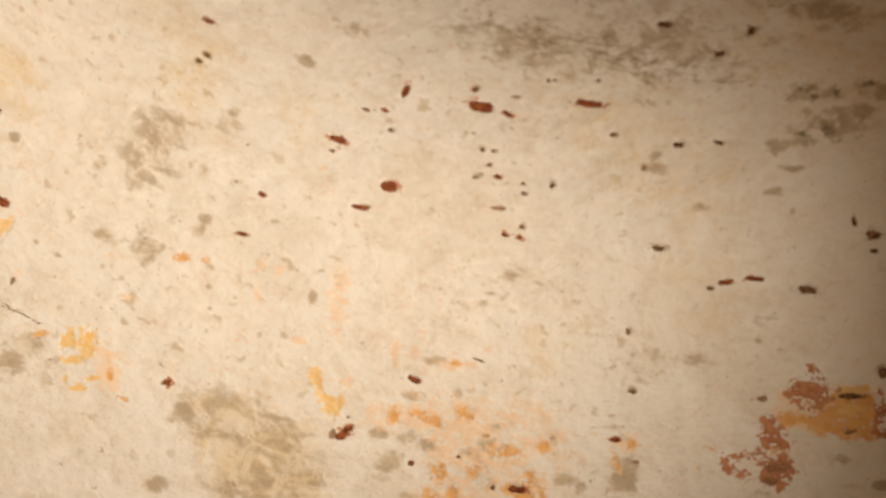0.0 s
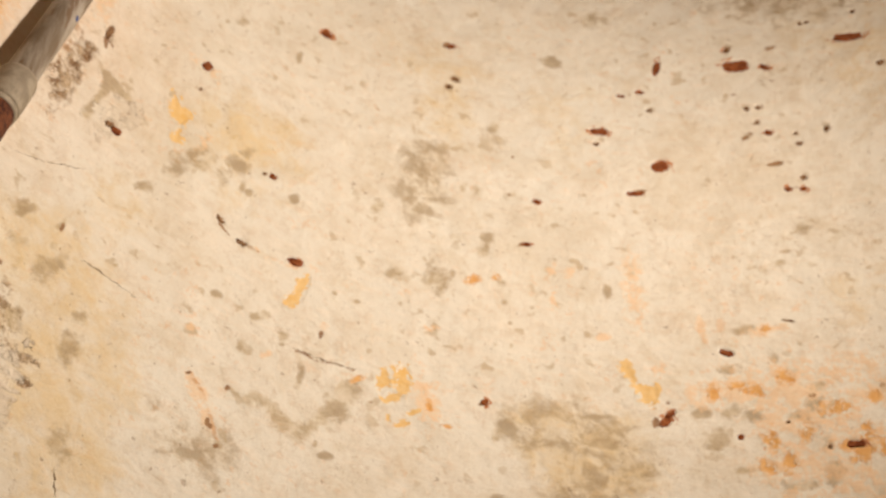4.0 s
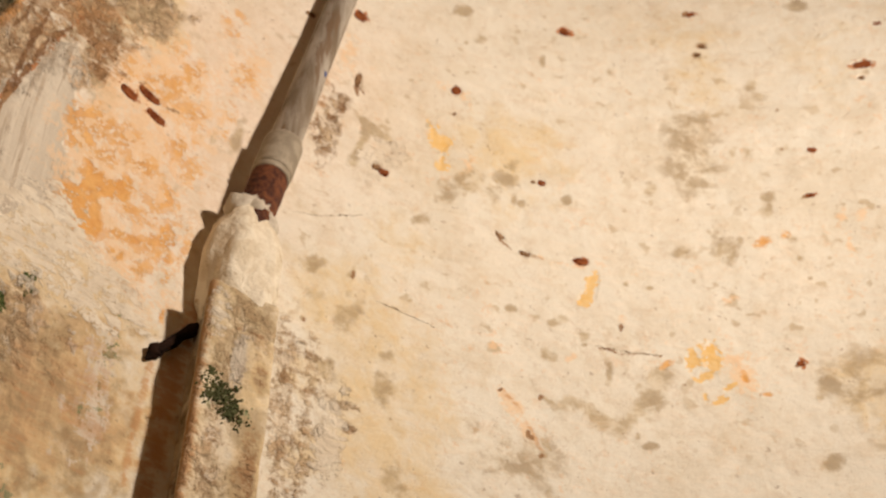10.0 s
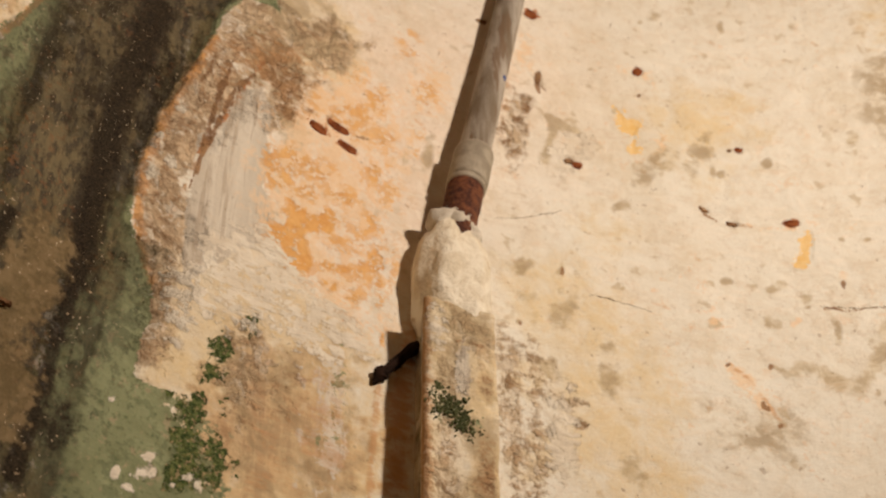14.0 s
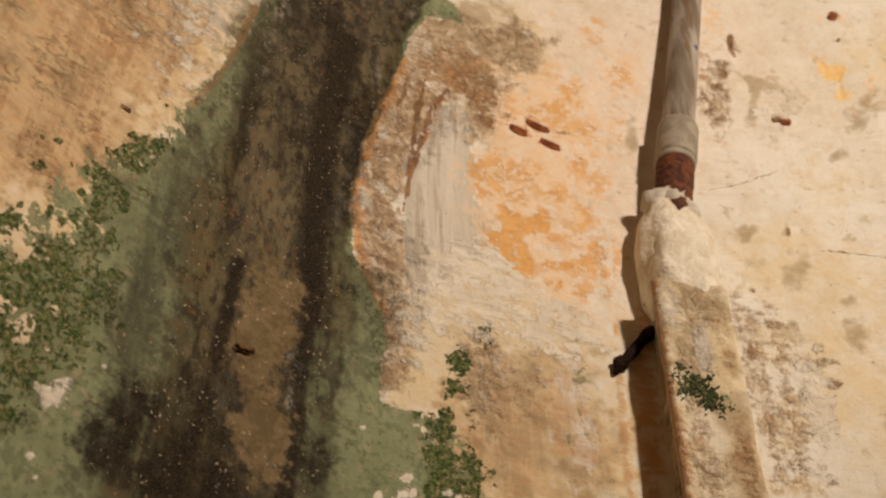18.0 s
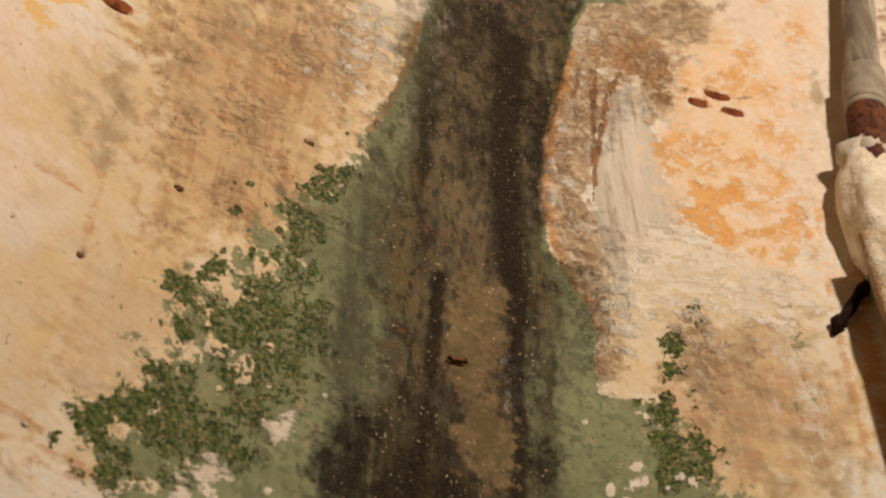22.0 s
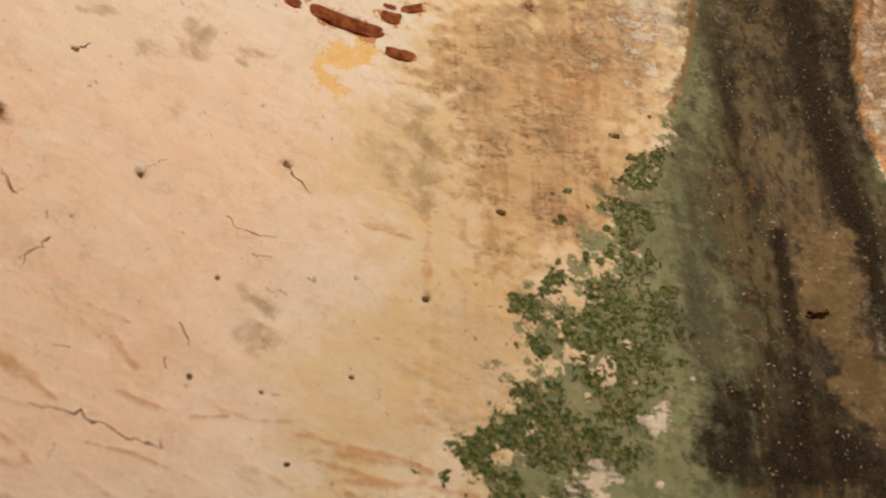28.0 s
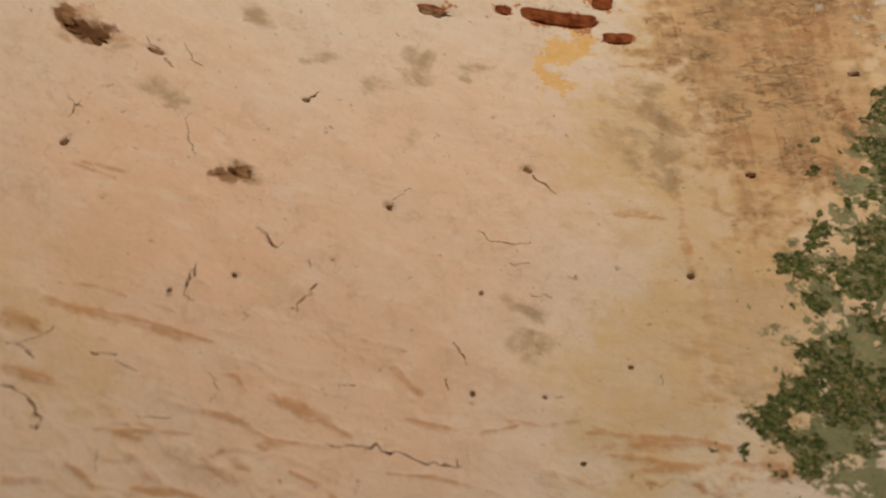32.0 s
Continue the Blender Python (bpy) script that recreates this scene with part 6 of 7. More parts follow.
area("tan", [(-1.944, 3.219), (-1.762, 3.265), (-1.630, 3.027), (-1.620, 2.747), (-1.797, 2.662)], 0.48, fray=1.0, soft=0.07)
area("peach", [(-0.474, 3.348), (-0.167, 3.347), (-0.248, 2.990), (-0.434, 3.004), (-0.457, 3.175)], 0.62, fray=1.0, soft=0.06)
patch("ochre", -0.431, 3.273, 0.038, 0.028, 73, 0.66, fray=0.9)
patch("ochre", -0.289, 3.220, 0.059, 0.047, 3, 0.66, fray=0.9)
patch("ochre", -0.352, 3.170, 0.050, 0.037, 71, 0.66, fray=0.9)
patch("ochre", -0.258, 3.120, 0.075, 0.046, 74, 0.66, fray=0.9)
patch("ochre", -0.397, 3.099, 0.048, 0.027, 76, 0.66, fray=0.9)
patch("ochre", -0.216, 3.238, 0.042, 0.025, 75, 0.66, fray=0.9)
patch("dirt", -0.326, 3.252, 0.015, 0.013, 9, 0.55, fray=0.9)
patch("dirt", -0.245, 3.330, 0.013, 0.012, 10, 0.55, fray=0.9)
patch("dirt", -0.194, 3.264, 0.017, 0.014, -0, 0.55, fray=0.9)
patch("dirt", -0.396, 3.345, 0.014, 0.012, 19, 0.55, fray=0.9)
band("dirt", [(-1.528, 3.457, 0.007), (-1.517, 3.436, 0.009), (-1.497, 3.421, 0.005)], 0.80, 0.6)
band("dirt", [(-1.475, 3.421, 0.013), (-1.452, 3.414, 0.011), (-1.429, 3.409, 0.005)], 0.55, 0.8)
band("peach", [(-1.467, 3.416, 0.011), (-1.403, 3.407, 0.013), (-1.349, 3.412, 0.013)], 0.75, 0.8)
area("amber", [(-1.137, 3.237), (-1.119, 3.250), (-1.116, 3.229), (-1.130, 3.167), (-1.141, 3.195)], 0.85, fray=0.8)
patch("grey", -1.887, 3.223, 0.030, 0.020, 56, 0.92, fray=0.7)
patch("grey", -1.816, 3.220, 0.021, 0.014, 69, 0.92, fray=0.7)
patch("grey", -1.829, 3.120, 0.055, 0.026, 82, 0.92, fray=0.7)
patch("grey", -1.870, 3.149, 0.024, 0.016, 43, 0.92, fray=0.7)
patch("grey", -1.701, 3.209, 0.013, 0.009, 54, 0.92, fray=0.7)
patch("grey", -1.374, 3.593, 0.029, 0.022, 64, 0.92, fray=0.7)
patch("grey", -1.471, 3.560, 0.021, 0.013, 73, 0.92, fray=0.7)
area("algae", [(-3.096, 2.527), (-3.081, 2.577), (-3.051, 2.553), (-3.032, 2.511), (-2.975, 2.506), (-2.959, 2.559), (-2.959, 2.490), (-3.023, 2.450), (-3.085, 2.462)], 0.80, fray=1.0, soft=0.020)
area("algae", [(-3.027, 2.591), (-2.935, 2.614), (-2.952, 2.490), (-2.978, 2.457), (-3.042, 2.453)], 0.68, fray=1.0, soft=0.040)
area("green", [(-3.079, 2.577), (-3.026, 2.555), (-3.022, 2.455), (-3.079, 2.373), (-3.130, 2.354), (-3.144, 2.389), (-3.093, 2.449), (-3.097, 2.514)], 0.9, fray=0.9, soft=0.030)
band("sienna", [(-3.902, 2.409, 0.007), (-3.871, 2.419, 0.011), (-3.832, 2.424, 0.013), (-3.786, 2.422, 0.010), (-3.757, 2.422, 0.006)], 1.0, 0.7)
band("sienna", [(-3.851, 2.277, 0.004), (-3.826, 2.282, 0.008), (-3.796, 2.292, 0.007), (-3.763, 2.300, 0.004)], 1.0, 0.7)
band("sienna", [(-3.762, 2.330, 0.003), (-3.732, 2.334, 0.005), (-3.709, 2.327, 0.005), (-3.691, 2.316, 0.005), (-3.652, 2.321, 0.004), (-3.613, 2.322, 0.002)], 1.0, 0.7)
band("sienna", [(-3.674, 2.364, 0.004), (-3.651, 2.364, 0.006), (-3.629, 2.349, 0.008), (-3.608, 2.341, 0.004)], 1.0, 0.7)
band("sienna", [(-3.552, 2.376, 0.003), (-3.523, 2.375, 0.006), (-3.487, 2.371, 0.006), (-3.451, 2.383, 0.005), (-3.433, 2.392, 0.003)], 1.0, 0.7)
band("sienna", [(-3.363, 2.391, 0.005), (-3.336, 2.392, 0.008), (-3.294, 2.385, 0.008), (-3.251, 2.393, 0.007), (-3.215, 2.389, 0.004)], 1.0, 0.7)
band("sienna", [(-3.338, 2.366, 0.005), (-3.290, 2.358, 0.007), (-3.261, 2.347, 0.005)], 0.9, 0.7)
band("sienna", [(-3.745, 2.385, 0.003), (-3.728, 2.384, 0.005), (-3.716, 2.369, 0.004)], 1.0, 0.7)
band("sienna", [(-3.809, 2.223, 0.004), (-3.785, 2.228, 0.007), (-3.759, 2.231, 0.008), (-3.732, 2.227, 0.005)], 0.9, 0.7)
band("sienna", [(-3.909, 2.440, 0.006), (-3.877, 2.450, 0.005), (-3.848, 2.447, 0.003)], 0.8, 0.8)
band("sienna", [(-3.941, 2.605, 0.003), (-3.917, 2.608, 0.005), (-3.886, 2.608, 0.004)], 0.8, 0.7)
band("sienna", [(-3.330, 2.748, 0.003), (-3.288, 2.739, 0.005), (-3.238, 2.737, 0.003)], 0.8, 0.8)
band("sienna", [(-3.190, 3.008, 0.004), (-3.135, 3.006, 0.007), (-3.073, 3.004, 0.007), (-3.041, 3.009, 0.004)], 0.8, 0.8)
band("dirt", [(-3.230, 2.915, 0.008), (-3.214, 2.877, 0.009), (-3.215, 2.832, 0.007), (-3.214, 2.799, 0.004)], 0.45, 0.8)
band("sienna", [(-3.571, 2.302, 0.003), (-3.526, 2.307, 0.005), (-3.480, 2.303, 0.005), (-3.457, 2.298, 0.003)], 0.9, 0.8)
band("sienna", [(-3.665, 2.283, 0.004), (-3.636, 2.275, 0.006), (-3.618, 2.260, 0.005)], 0.9, 0.8)
area("mould", [(-2.661, 2.850), (-2.572, 2.914), (-2.564, 2.818), (-2.577, 2.737), (-2.618, 2.662)], 0.72, fray=0.8, soft=0.03)
area("mould", [(-2.689, 2.617), (-2.624, 2.727), (-2.587, 2.711), (-2.570, 2.633), (-2.570, 2.552), (-2.572, 2.473), (-2.642, 2.437)], 0.55, fray=0.8, soft=0.04)
patch("white", -2.470, 2.586, 0.022, 0.013, 34, 0.95, fray=0.9)
patch("white", -2.487, 2.530, 0.019, 0.013, 44, 0.95, fray=0.9)
patch("white", -2.409, 2.581, 0.024, 0.017, 77, 0.95, fray=0.9)
patch("white", -2.475, 2.560, 0.034, 0.020, 35, 0.95, fray=0.9)
patch("white", -2.430, 2.558, 0.011, 0.008, 45, 0.95, fray=0.9)
patch("algae", -2.435, 2.672, 0.058, 0.040, 50, 0.88, fray=0.8)
patch("algae", -2.422, 2.644, 0.059, 0.043, 70, 0.88, fray=0.8)
patch("algae", -2.455, 2.696, 0.022, 0.013, 40, 0.88, fray=0.8)
patch("algae", -2.409, 2.766, 0.059, 0.019, -85, 0.88, fray=0.8)
patch("algae", -2.358, 2.874, 0.039, 0.011, -86, 0.88, fray=0.8)
patch("dirt", -2.294, 3.435, 0.047, 0.020, 4, 0.55)
patch("dirt", -2.190, 3.421, 0.039, 0.012, 21, 0.55)
patch("dirt", -2.234, 3.418, 0.031, 0.017, 2, 0.55)
patch("dirt", -2.253, 3.443, 0.027, 0.011, 39, 0.55)
patch("ochre", -2.181, 3.472, 0.150, 0.065, 84, 0.49, fray=0.9)
patch("ochre", -2.198, 3.606, 0.097, 0.052, 73, 0.49, fray=0.9)
patch("ochre", -2.106, 3.755, 0.121, 0.057, 80, 0.49, fray=0.9)
patch("ochre", -2.079, 3.479, 0.100, 0.033, 87, 0.49, fray=0.9)
patch("ochre", -2.132, 3.319, 0.092, 0.042, 84, 0.49, fray=0.9)
patch("ochre", -2.199, 3.155, 0.089, 0.055, 70, 0.49, fray=0.9)
patch("ochre", -2.294, 3.052, 0.053, 0.031, 78, 0.62, fray=0.8)
patch("ochre", -2.286, 3.142, 0.105, 0.045, 37, 0.62, fray=0.8)
patch("ochre", -2.176, 3.087, 0.057, 0.036, 69, 0.62, fray=0.8)
patch("ochre", -2.143, 3.077, 0.115, 0.020, -89, 0.62, fray=0.8)
area("grey", [(-2.379, 2.813), (-2.243, 2.891), (-2.168, 2.896), (-2.157, 2.638), (-2.353, 2.564), (-2.371, 2.678)], 0.44, fray=0.9, soft=0.04)
patch("dirt", -2.353, 2.789, 0.048, 0.011, 28, 0.30, fray=0.9)
patch("dirt", -2.277, 2.847, 0.045, 0.026, 82, 0.30, fray=0.9)
patch("dirt", -2.232, 2.729, 0.060, 0.012, -87, 0.30, fray=0.9)
patch("dirt", -2.306, 2.668, 0.036, 0.014, 26, 0.30, fray=0.9)
patch("green", -2.251, 2.805, 0.063, 0.013, -87, 0.42, fray=0.9)
patch("green", -2.210, 2.811, 0.127, 0.013, -87, 0.42, fray=0.9)
patch("green", -2.230, 2.699, 0.058, 0.010, -87, 0.42, fray=0.9)

# ---- things on the wall ----
def piece(w, h, t, seed, n=18, rough=0.13, square=0.82, lean=0.0):
    """A broken flat piece w by h by t, leaning sideways by lean: an uneven outline with a worn front rim."""
    rng = random.Random(seed)
    front, rim, back = [], [], []
    for i in range(n):
        a = 2 * math.pi * (i + 0.5) / n
        c, q = math.cos(a), math.sin(a)
        k = (1 / max(abs(c), abs(q))) * square + (1 - square)
        k *= 1 + rng.uniform(-rough, rough * 0.7)
        x, y = c * k * w / 2, q * k * h / 2
        x += y * lean
        front.append((x * 0.9, y * 0.9, t * rng.uniform(0.9, 1.1)))
        rim.append((x, y, t * rng.uniform(0.35, 0.6)))
        back.append((x, y, -0.006))
    verts = front + rim + back
    faces = [tuple(range(n))]
    for k in (0, n):
        faces += [(k + i, k + n + i, k + n + (i + 1) % n, k + (i + 1) % n) for i in range(n)]
    return verts, faces


count = 0


def fixed(name, verts, faces, material, s, z, turn, out=0.0, parent=None, label="", smooth=False):
    """Sets a mesh on the wall's face there, bent to its curve."""
    c, q = math.cos(radians(turn)), math.sin(radians(turn))
    bent = [place(s + x * c - y * q, z + x * q + y * c, out + d) for x, y, d in verts]
    return link_mesh(name, bent, faces, material, parent, label, smooth)


def surface(s, z):
    """How far the coat stands off the true circle there."""
    i = min(COLS - 1, max(0, round((s + 4.20) / 5.12 * (COLS - 1))))
    zs = net_z[i]
    return float(relief[i, min(ROWS - 1, max(0, round((z - zs[0]) / (zs[-1] - zs[0]) * (ROWS - 1))))])


def brick(s, z, w, h, turn=0.0, lean=0.0):
    """A brick that shows where the plaster has chipped away."""
    global count
    count += 1
    lvl = surface(s, z)
    dent(s, z, w * 1.05, h * 1.05, turn, 0.0035)
    patch("rust", s, z, w * 1.15 + 0.003, h * 1.3 + 0.003, turn, 0.50, 0.6)
    v, f = piece(w * 0.97, h * 0.86, 0.0012, count, 26, 0.13, 0.93, lean)
    fixed("brick", v, f, BRICK, s, z, turn, lvl - 0.001, wall)


def pit(s, z, w, h, turn=0.0, lean=0.0):
    """A small hole with dirt in it."""
    global count
    count += 1
    lvl = surface(s, z)
    dent(s, z, w * 1.1, h * 1.1, turn, 0.003)
    patch("grey", s, z, w * 1.4 + 0.003, h * 1.4 + 0.003, turn, 0.45, 0.9)
    v, f = piece(w * 0.85, h * 0.75, 0.0008, count, 30, 0.5, 0.6, lean)
    fixed("chip_hole", v, f, SOOT, s, z, turn, lvl - 0.0008, wall)


def strand(pts, width, rng):
    """A broken, jagged strip on the coat through (s, z) points, with its ends drawn thin."""
    verts, faces = [], []
    for i, (s, z) in enumerate(pts):
        a, b = pts[max(0, i - 1)], pts[min(len(pts) - 1, i + 1)]
        dx, dz = b[0] - a[0], b[1] - a[1]
        ln = math.hypot(dx, dz) or 1
        r = width * (0.35 + 0.65 * math.sin(math.pi * (i + 0.6) / (len(pts) + 0.2))) * rng.choice((0.15, 0.35, 0.6, 1.0, 1.4, 3.0))
        lvl = surface(s, z)
        for k, up in ((-1, 0.0), (0, 0.0006), (1, 0.0)):
            verts.append(place(s - dz / ln * r * k, z + dx / ln * r * k, lvl + up))
    for i in range(len(pts) - 1):
        for k in (0, 1):
            faces.append((i * 3 + k, i * 3 + k + 1, i * 3 + k + 4, i * 3 + k + 3))
    return verts, faces


def thread(width, *path, name="root_thread", material=None):
    """A thin dark strand on the wall through (s, z) points, jagged if it is a root."""
    global count
    count += 1
    rng = random.Random(count)
    wild = 0.0022 if name == "crack" else 0.0034
    pts = []
    for (s0, z0), (s1, z1) in zip(path, path[1:]):
        steps = max(2, int(math.hypot(s1 - s0, z1 - z0) / 0.006))
        for k in range(steps):
            u = k / steps
            pts.append((s0 + (s1 - s0) * u + rng.uniform(-wild, wild), z0 + (z1 - z0) * u + rng.uniform(-wild, wild)))
    pts.append(path[-1])
    verts, faces = strand(pts, width * (0.14 if name == "crack" else 0.11), rng)
    return link_mesh(name, verts, faces, material or WEB, wall)


def tube(path, radius, n=20, cap=True, hollow=0.0):
    """A round bar through points, its radius one number or one for each point."""
    radii = radius if isinstance(radius, (list, tuple)) else [radius] * len(path)
    verts, faces = [], []
    side = None
    for i, p in enumerate(path):
        d = (Vector(path[min(len(path) - 1, i + 1)]) - Vector(path[max(0, i - 1)])).normalized()
        side = (side or Vector((0.3, 0.9, 0.1))) - d * d.dot(side or Vector((0.3, 0.9, 0.1)))
        side.normalize()
        other = d.cross(side)
        for k in range(n):
            a = 2 * math.pi * k / n
            verts.append(Vector(p) + (side * math.cos(a) + other * math.sin(a)) * radii[i])
    for i in range(len(path) - 1):
        faces += [(i * n + k, i * n + (k + 1) % n, (i + 1) * n + (k + 1) % n, (i + 1) * n + k) for k in range(n)]
    if cap:
        faces += [tuple(range(n))[::-1], tuple(range((len(path) - 1) * n, len(path) * n))]
    return verts, faces


def empty(name, at, label, category, group=""):
    ob = new(name)
    ob.empty_display_size = 0.05
    ob.location = at
    return tagged(ob, label, category, group)


def under(ob, thing):
    ob.parent = thing
    ob.matrix_parent_inverse = Matrix.Translation(thing.location).inverted()
    return ob


# bricks and holes where the plaster is chipped
brick(-0.672, 4.065, 0.041, 0.026, 2, 0.16)
brick(-0.543, 3.945, 0.041, 0.037, 24, 0.37)
brick(-0.311, 4.324, 0.064, 0.047, -0, 0.11)
brick(-0.028, 4.369, 0.067, 0.031, -9, -0.02)
pit(-0.684, 4.017, 0.015, 0.013, 25, 0.40)
brick(-0.610, 3.848, 0.039, 0.015, 4, 0.18)
brick(-0.474, 3.376, 0.028, 0.016, -20, -0.03)
brick(-0.620, 3.194, 0.021, 0.016, 46, 0.26)
brick(-0.606, 3.216, 0.020, 0.010, 27, 0.28)
pit(0.206, 4.707, 0.044, 0.031, -19, -0.17)
pit(0.177, 4.188, 0.025, 0.028, -8, -0.01)
pit(0.274, 4.182, 0.029, 0.016, -30, -0.25)
pit(0.085, 3.825, 0.028, 0.021, -4, 0.05)
pit(0.425, 4.618, 0.023, 0.046, -36, -0.37)
pit(0.328, 4.541, 0.027, 0.029, -16, -0.13)
pit(-0.226, 3.889, 0.016, 0.019, 8, 0.18)
brick(-0.505, 4.332, 0.014, 0.049, -11, -0.00)
brick(-0.243, 4.307, 0.026, 0.017, -45, -0.38)
pit(-0.010, 3.564, 0.010, 0.023, -0, 0.09)
pit(-0.018, 3.395, 0.017, 0.014, -33, -0.15)
brick(0.283, 3.697, 0.042, 0.016, -19, -0.09)
brick(0.220, 3.697, 0.035, 0.016, 3, 0.11)
pit(0.183, 3.684, 0.015, 0.014, -7, 0.02)
pit(0.558, 3.764, 0.032, 0.035, -20, -0.13)
pit(0.527, 3.821, 0.010, 0.036, -4, 0.01)
pit(0.548, 3.716, 0.017, 0.014, -19, -0.11)
pit(0.389, 3.642, 0.043, 0.031, -13, -0.05)
brick(-0.066, 3.267, 0.023, 0.012, 1, 0.12)
brick(-0.271, 3.127, 0.033, 0.014, 0, 0.12)
pit(-1.014, 4.183, 0.018, 0.016, -23, -0.12)
pit(-1.030, 4.149, 0.013, 0.016, -23, -0.11)
brick(-1.025, 4.316, 0.022, 0.017, 28, 0.51)
brick(-1.356, 3.424, 0.027, 0.019, -5, 0.12)
pit(0.492, 3.375, 0.022, 0.030, -15, -0.04)
pit(-0.113, 4.462, 0.012, 0.014, -29, -0.23)
pit(-0.322, 4.395, 0.010, 0.024, -20, -0.11)
pit(0.415, 3.329, 0.044, 0.018, -12, -0.01)
pit(0.394, 3.241, 0.013, 0.011, -11, 0.01)
pit(-0.129, 4.462, 0.011, 0.017, -18, -0.13)
pit(0.003, 4.467, 0.011, 0.014, -24, -0.21)
pit(0.021, 4.242, 0.019, 0.019, 10, 0.19)
brick(-0.325, 4.395, 0.015, 0.020, -53, -0.50)
brick(-0.510, 4.320, 0.014, 0.047, -17, -0.08)
brick(-0.607, 4.210, 0.019, 0.011, -12, -0.01)
brick(-0.560, 4.229, 0.022, 0.012, -6, 0.05)
pit(-0.544, 4.158, 0.014, 0.013, 2, 0.14)
pit(-0.312, 4.150, 0.011, 0.020, -8, 0.01)
pit(-0.285, 4.152, 0.013, 0.016, 34, 0.45)
brick(-0.276, 4.056, 0.020, 0.015, -40, -0.32)
pit(-0.215, 4.044, 0.010, 0.012, -12, -0.03)
pit(-0.214, 4.007, 0.015, 0.014, -12, -0.03)
pit(-0.145, 4.046, 0.011, 0.024, -15, -0.07)
pit(-0.332, 4.045, 0.019, 0.010, 35, 0.44)
pit(-0.295, 4.100, 0.014, 0.014, 22, 0.33)
pit(-0.280, 3.943, 0.038, 0.010, 3, 0.14)
brick(-0.266, 3.855, 0.017, 0.015, -17, -0.06)
brick(-0.234, 3.851, 0.015, 0.013, 5, 0.15)
brick(-0.836, 3.793, 0.017, 0.014, -10, 0.05)
brick(-0.865, 3.652, 0.020, 0.011, 1, 0.17)
brick(-0.968, 3.197, 0.014, 0.014, 13, 0.26)
brick(-1.338, 4.195, 0.027, 0.028, 62, 0.50)
brick(-1.605, 3.866, 0.030, 0.022, 62, 0.44)
pit(-1.610, 3.784, 0.012, 0.009, 39, 0.60)
pit(-1.776, 3.540, 0.019, 0.022, 19, 0.40)
brick(-1.759, 3.532, 0.019, 0.020, 3, 0.23)
brick(-1.425, 3.634, 0.016, 0.017, -19, -0.02)
pit(-1.443, 3.633, 0.011, 0.009, 32, 0.49)
brick(-1.362, 3.425, 0.028, 0.013, -11, 0.08)
brick(-0.616, 3.198, 0.031, 0.020, 53, 0.23)
pit(-0.605, 3.218, 0.023, 0.008, 15, 0.25)
brick(-0.474, 3.377, 0.029, 0.015, -26, -0.09)
brick(-0.270, 3.131, 0.032, 0.013, -9, 0.08)
brick(-0.479, 3.161, 0.011, 0.014, -1, 0.14)
pit(-0.385, 3.191, 0.008, 0.008, -4, 0.12)
pit(-0.319, 3.126, 0.008, 0.013, -5, 0.11)
pit(-0.337, 3.457, 0.027, 0.006, -17, -0.02)
brick(-2.273, 3.400, 0.035, 0.022, -19, -0.25)
brick(-2.235, 3.425, 0.046, 0.022, -19, -0.25)
brick(-2.214, 3.382, 0.040, 0.020, -20, -0.25)
pit(-1.826, 3.777, 0.014, 0.060, 2, 0.22)
pit(-1.943, 3.930, 0.024, 0.018, -0, 0.19)
brick(-1.828, 4.008, 0.030, 0.035, -34, -0.25)
pit(-2.707, 2.709, 0.031, 0.009, 4, 0.24)
pit(-2.942, 3.035, 0.018, 0.012, -7, 0.11)
pit(-3.115, 2.830, 0.012, 0.011, 6, 0.24)
brick(-3.340, 3.155, 0.114, 0.038, -1, 0.14)
brick(-3.258, 3.117, 0.045, 0.028, 5, 0.22)
brick(-3.274, 3.201, 0.035, 0.032, 13, 0.32)
brick(-3.241, 3.244, 0.045, 0.019, 39, 0.63)
brick(-3.422, 3.152, 0.024, 0.024, -6, 0.07)
brick(-3.276, 3.229, 0.021, 0.015, 5, 0.22)
pit(-3.958, 2.829, 0.053, 0.037, 2, 0.08)
pit(-3.939, 2.835, 0.030, 0.023, 34, 0.46)
pit(-3.985, 2.837, 0.026, 0.025, -28, -0.27)
pit(-2.938, 3.036, 0.019, 0.016, -16, -0.01)
pit(-3.521, 3.117, 0.048, 0.025, 4, 0.17)
brick(-3.525, 3.130, 0.050, 0.014, 13, 0.28)
pit(-3.754, 2.684, 0.029, 0.021, 10, 0.20)
pit(-3.948, 2.637, 0.017, 0.007, 68, 0.37)
pit(-3.877, 2.842, 0.020, 0.009, 2, 0.09)
pit(-3.688, 2.849, 0.011, 0.008, 24, 0.37)
pit(-3.576, 2.692, 0.009, 0.011, 18, 0.29)
pit(-3.402, 2.809, 0.012, 0.013, -35, -0.23)
pit(-3.117, 2.831, 0.013, 0.010, -31, -0.16)
pit(-3.051, 3.329, 0.013, 0.026, 33, 0.57)
pit(-3.467, 2.581, 0.006, 0.006, 25, 0.34)
pit(-3.304, 2.491, 0.006, 0.006, 18, 0.28)
pit(-3.217, 2.641, 0.010, 0.011, 18, 0.32)
pit(-3.403, 2.435, 0.006, 0.006, 20, 0.27)
pit(-3.481, 2.426, 0.005, 0.007, 23, 0.27)
pit(-3.368, 2.350, 0.006, 0.004, 18, 0.23)
pit(-3.305, 2.645, 0.005, 0.006, 21, 0.33)
pit(-3.808, 2.473, 0.006, 0.006, 22, 0.25)
pit(-3.744, 2.521, 0.006, 0.006, 21, 0.27)
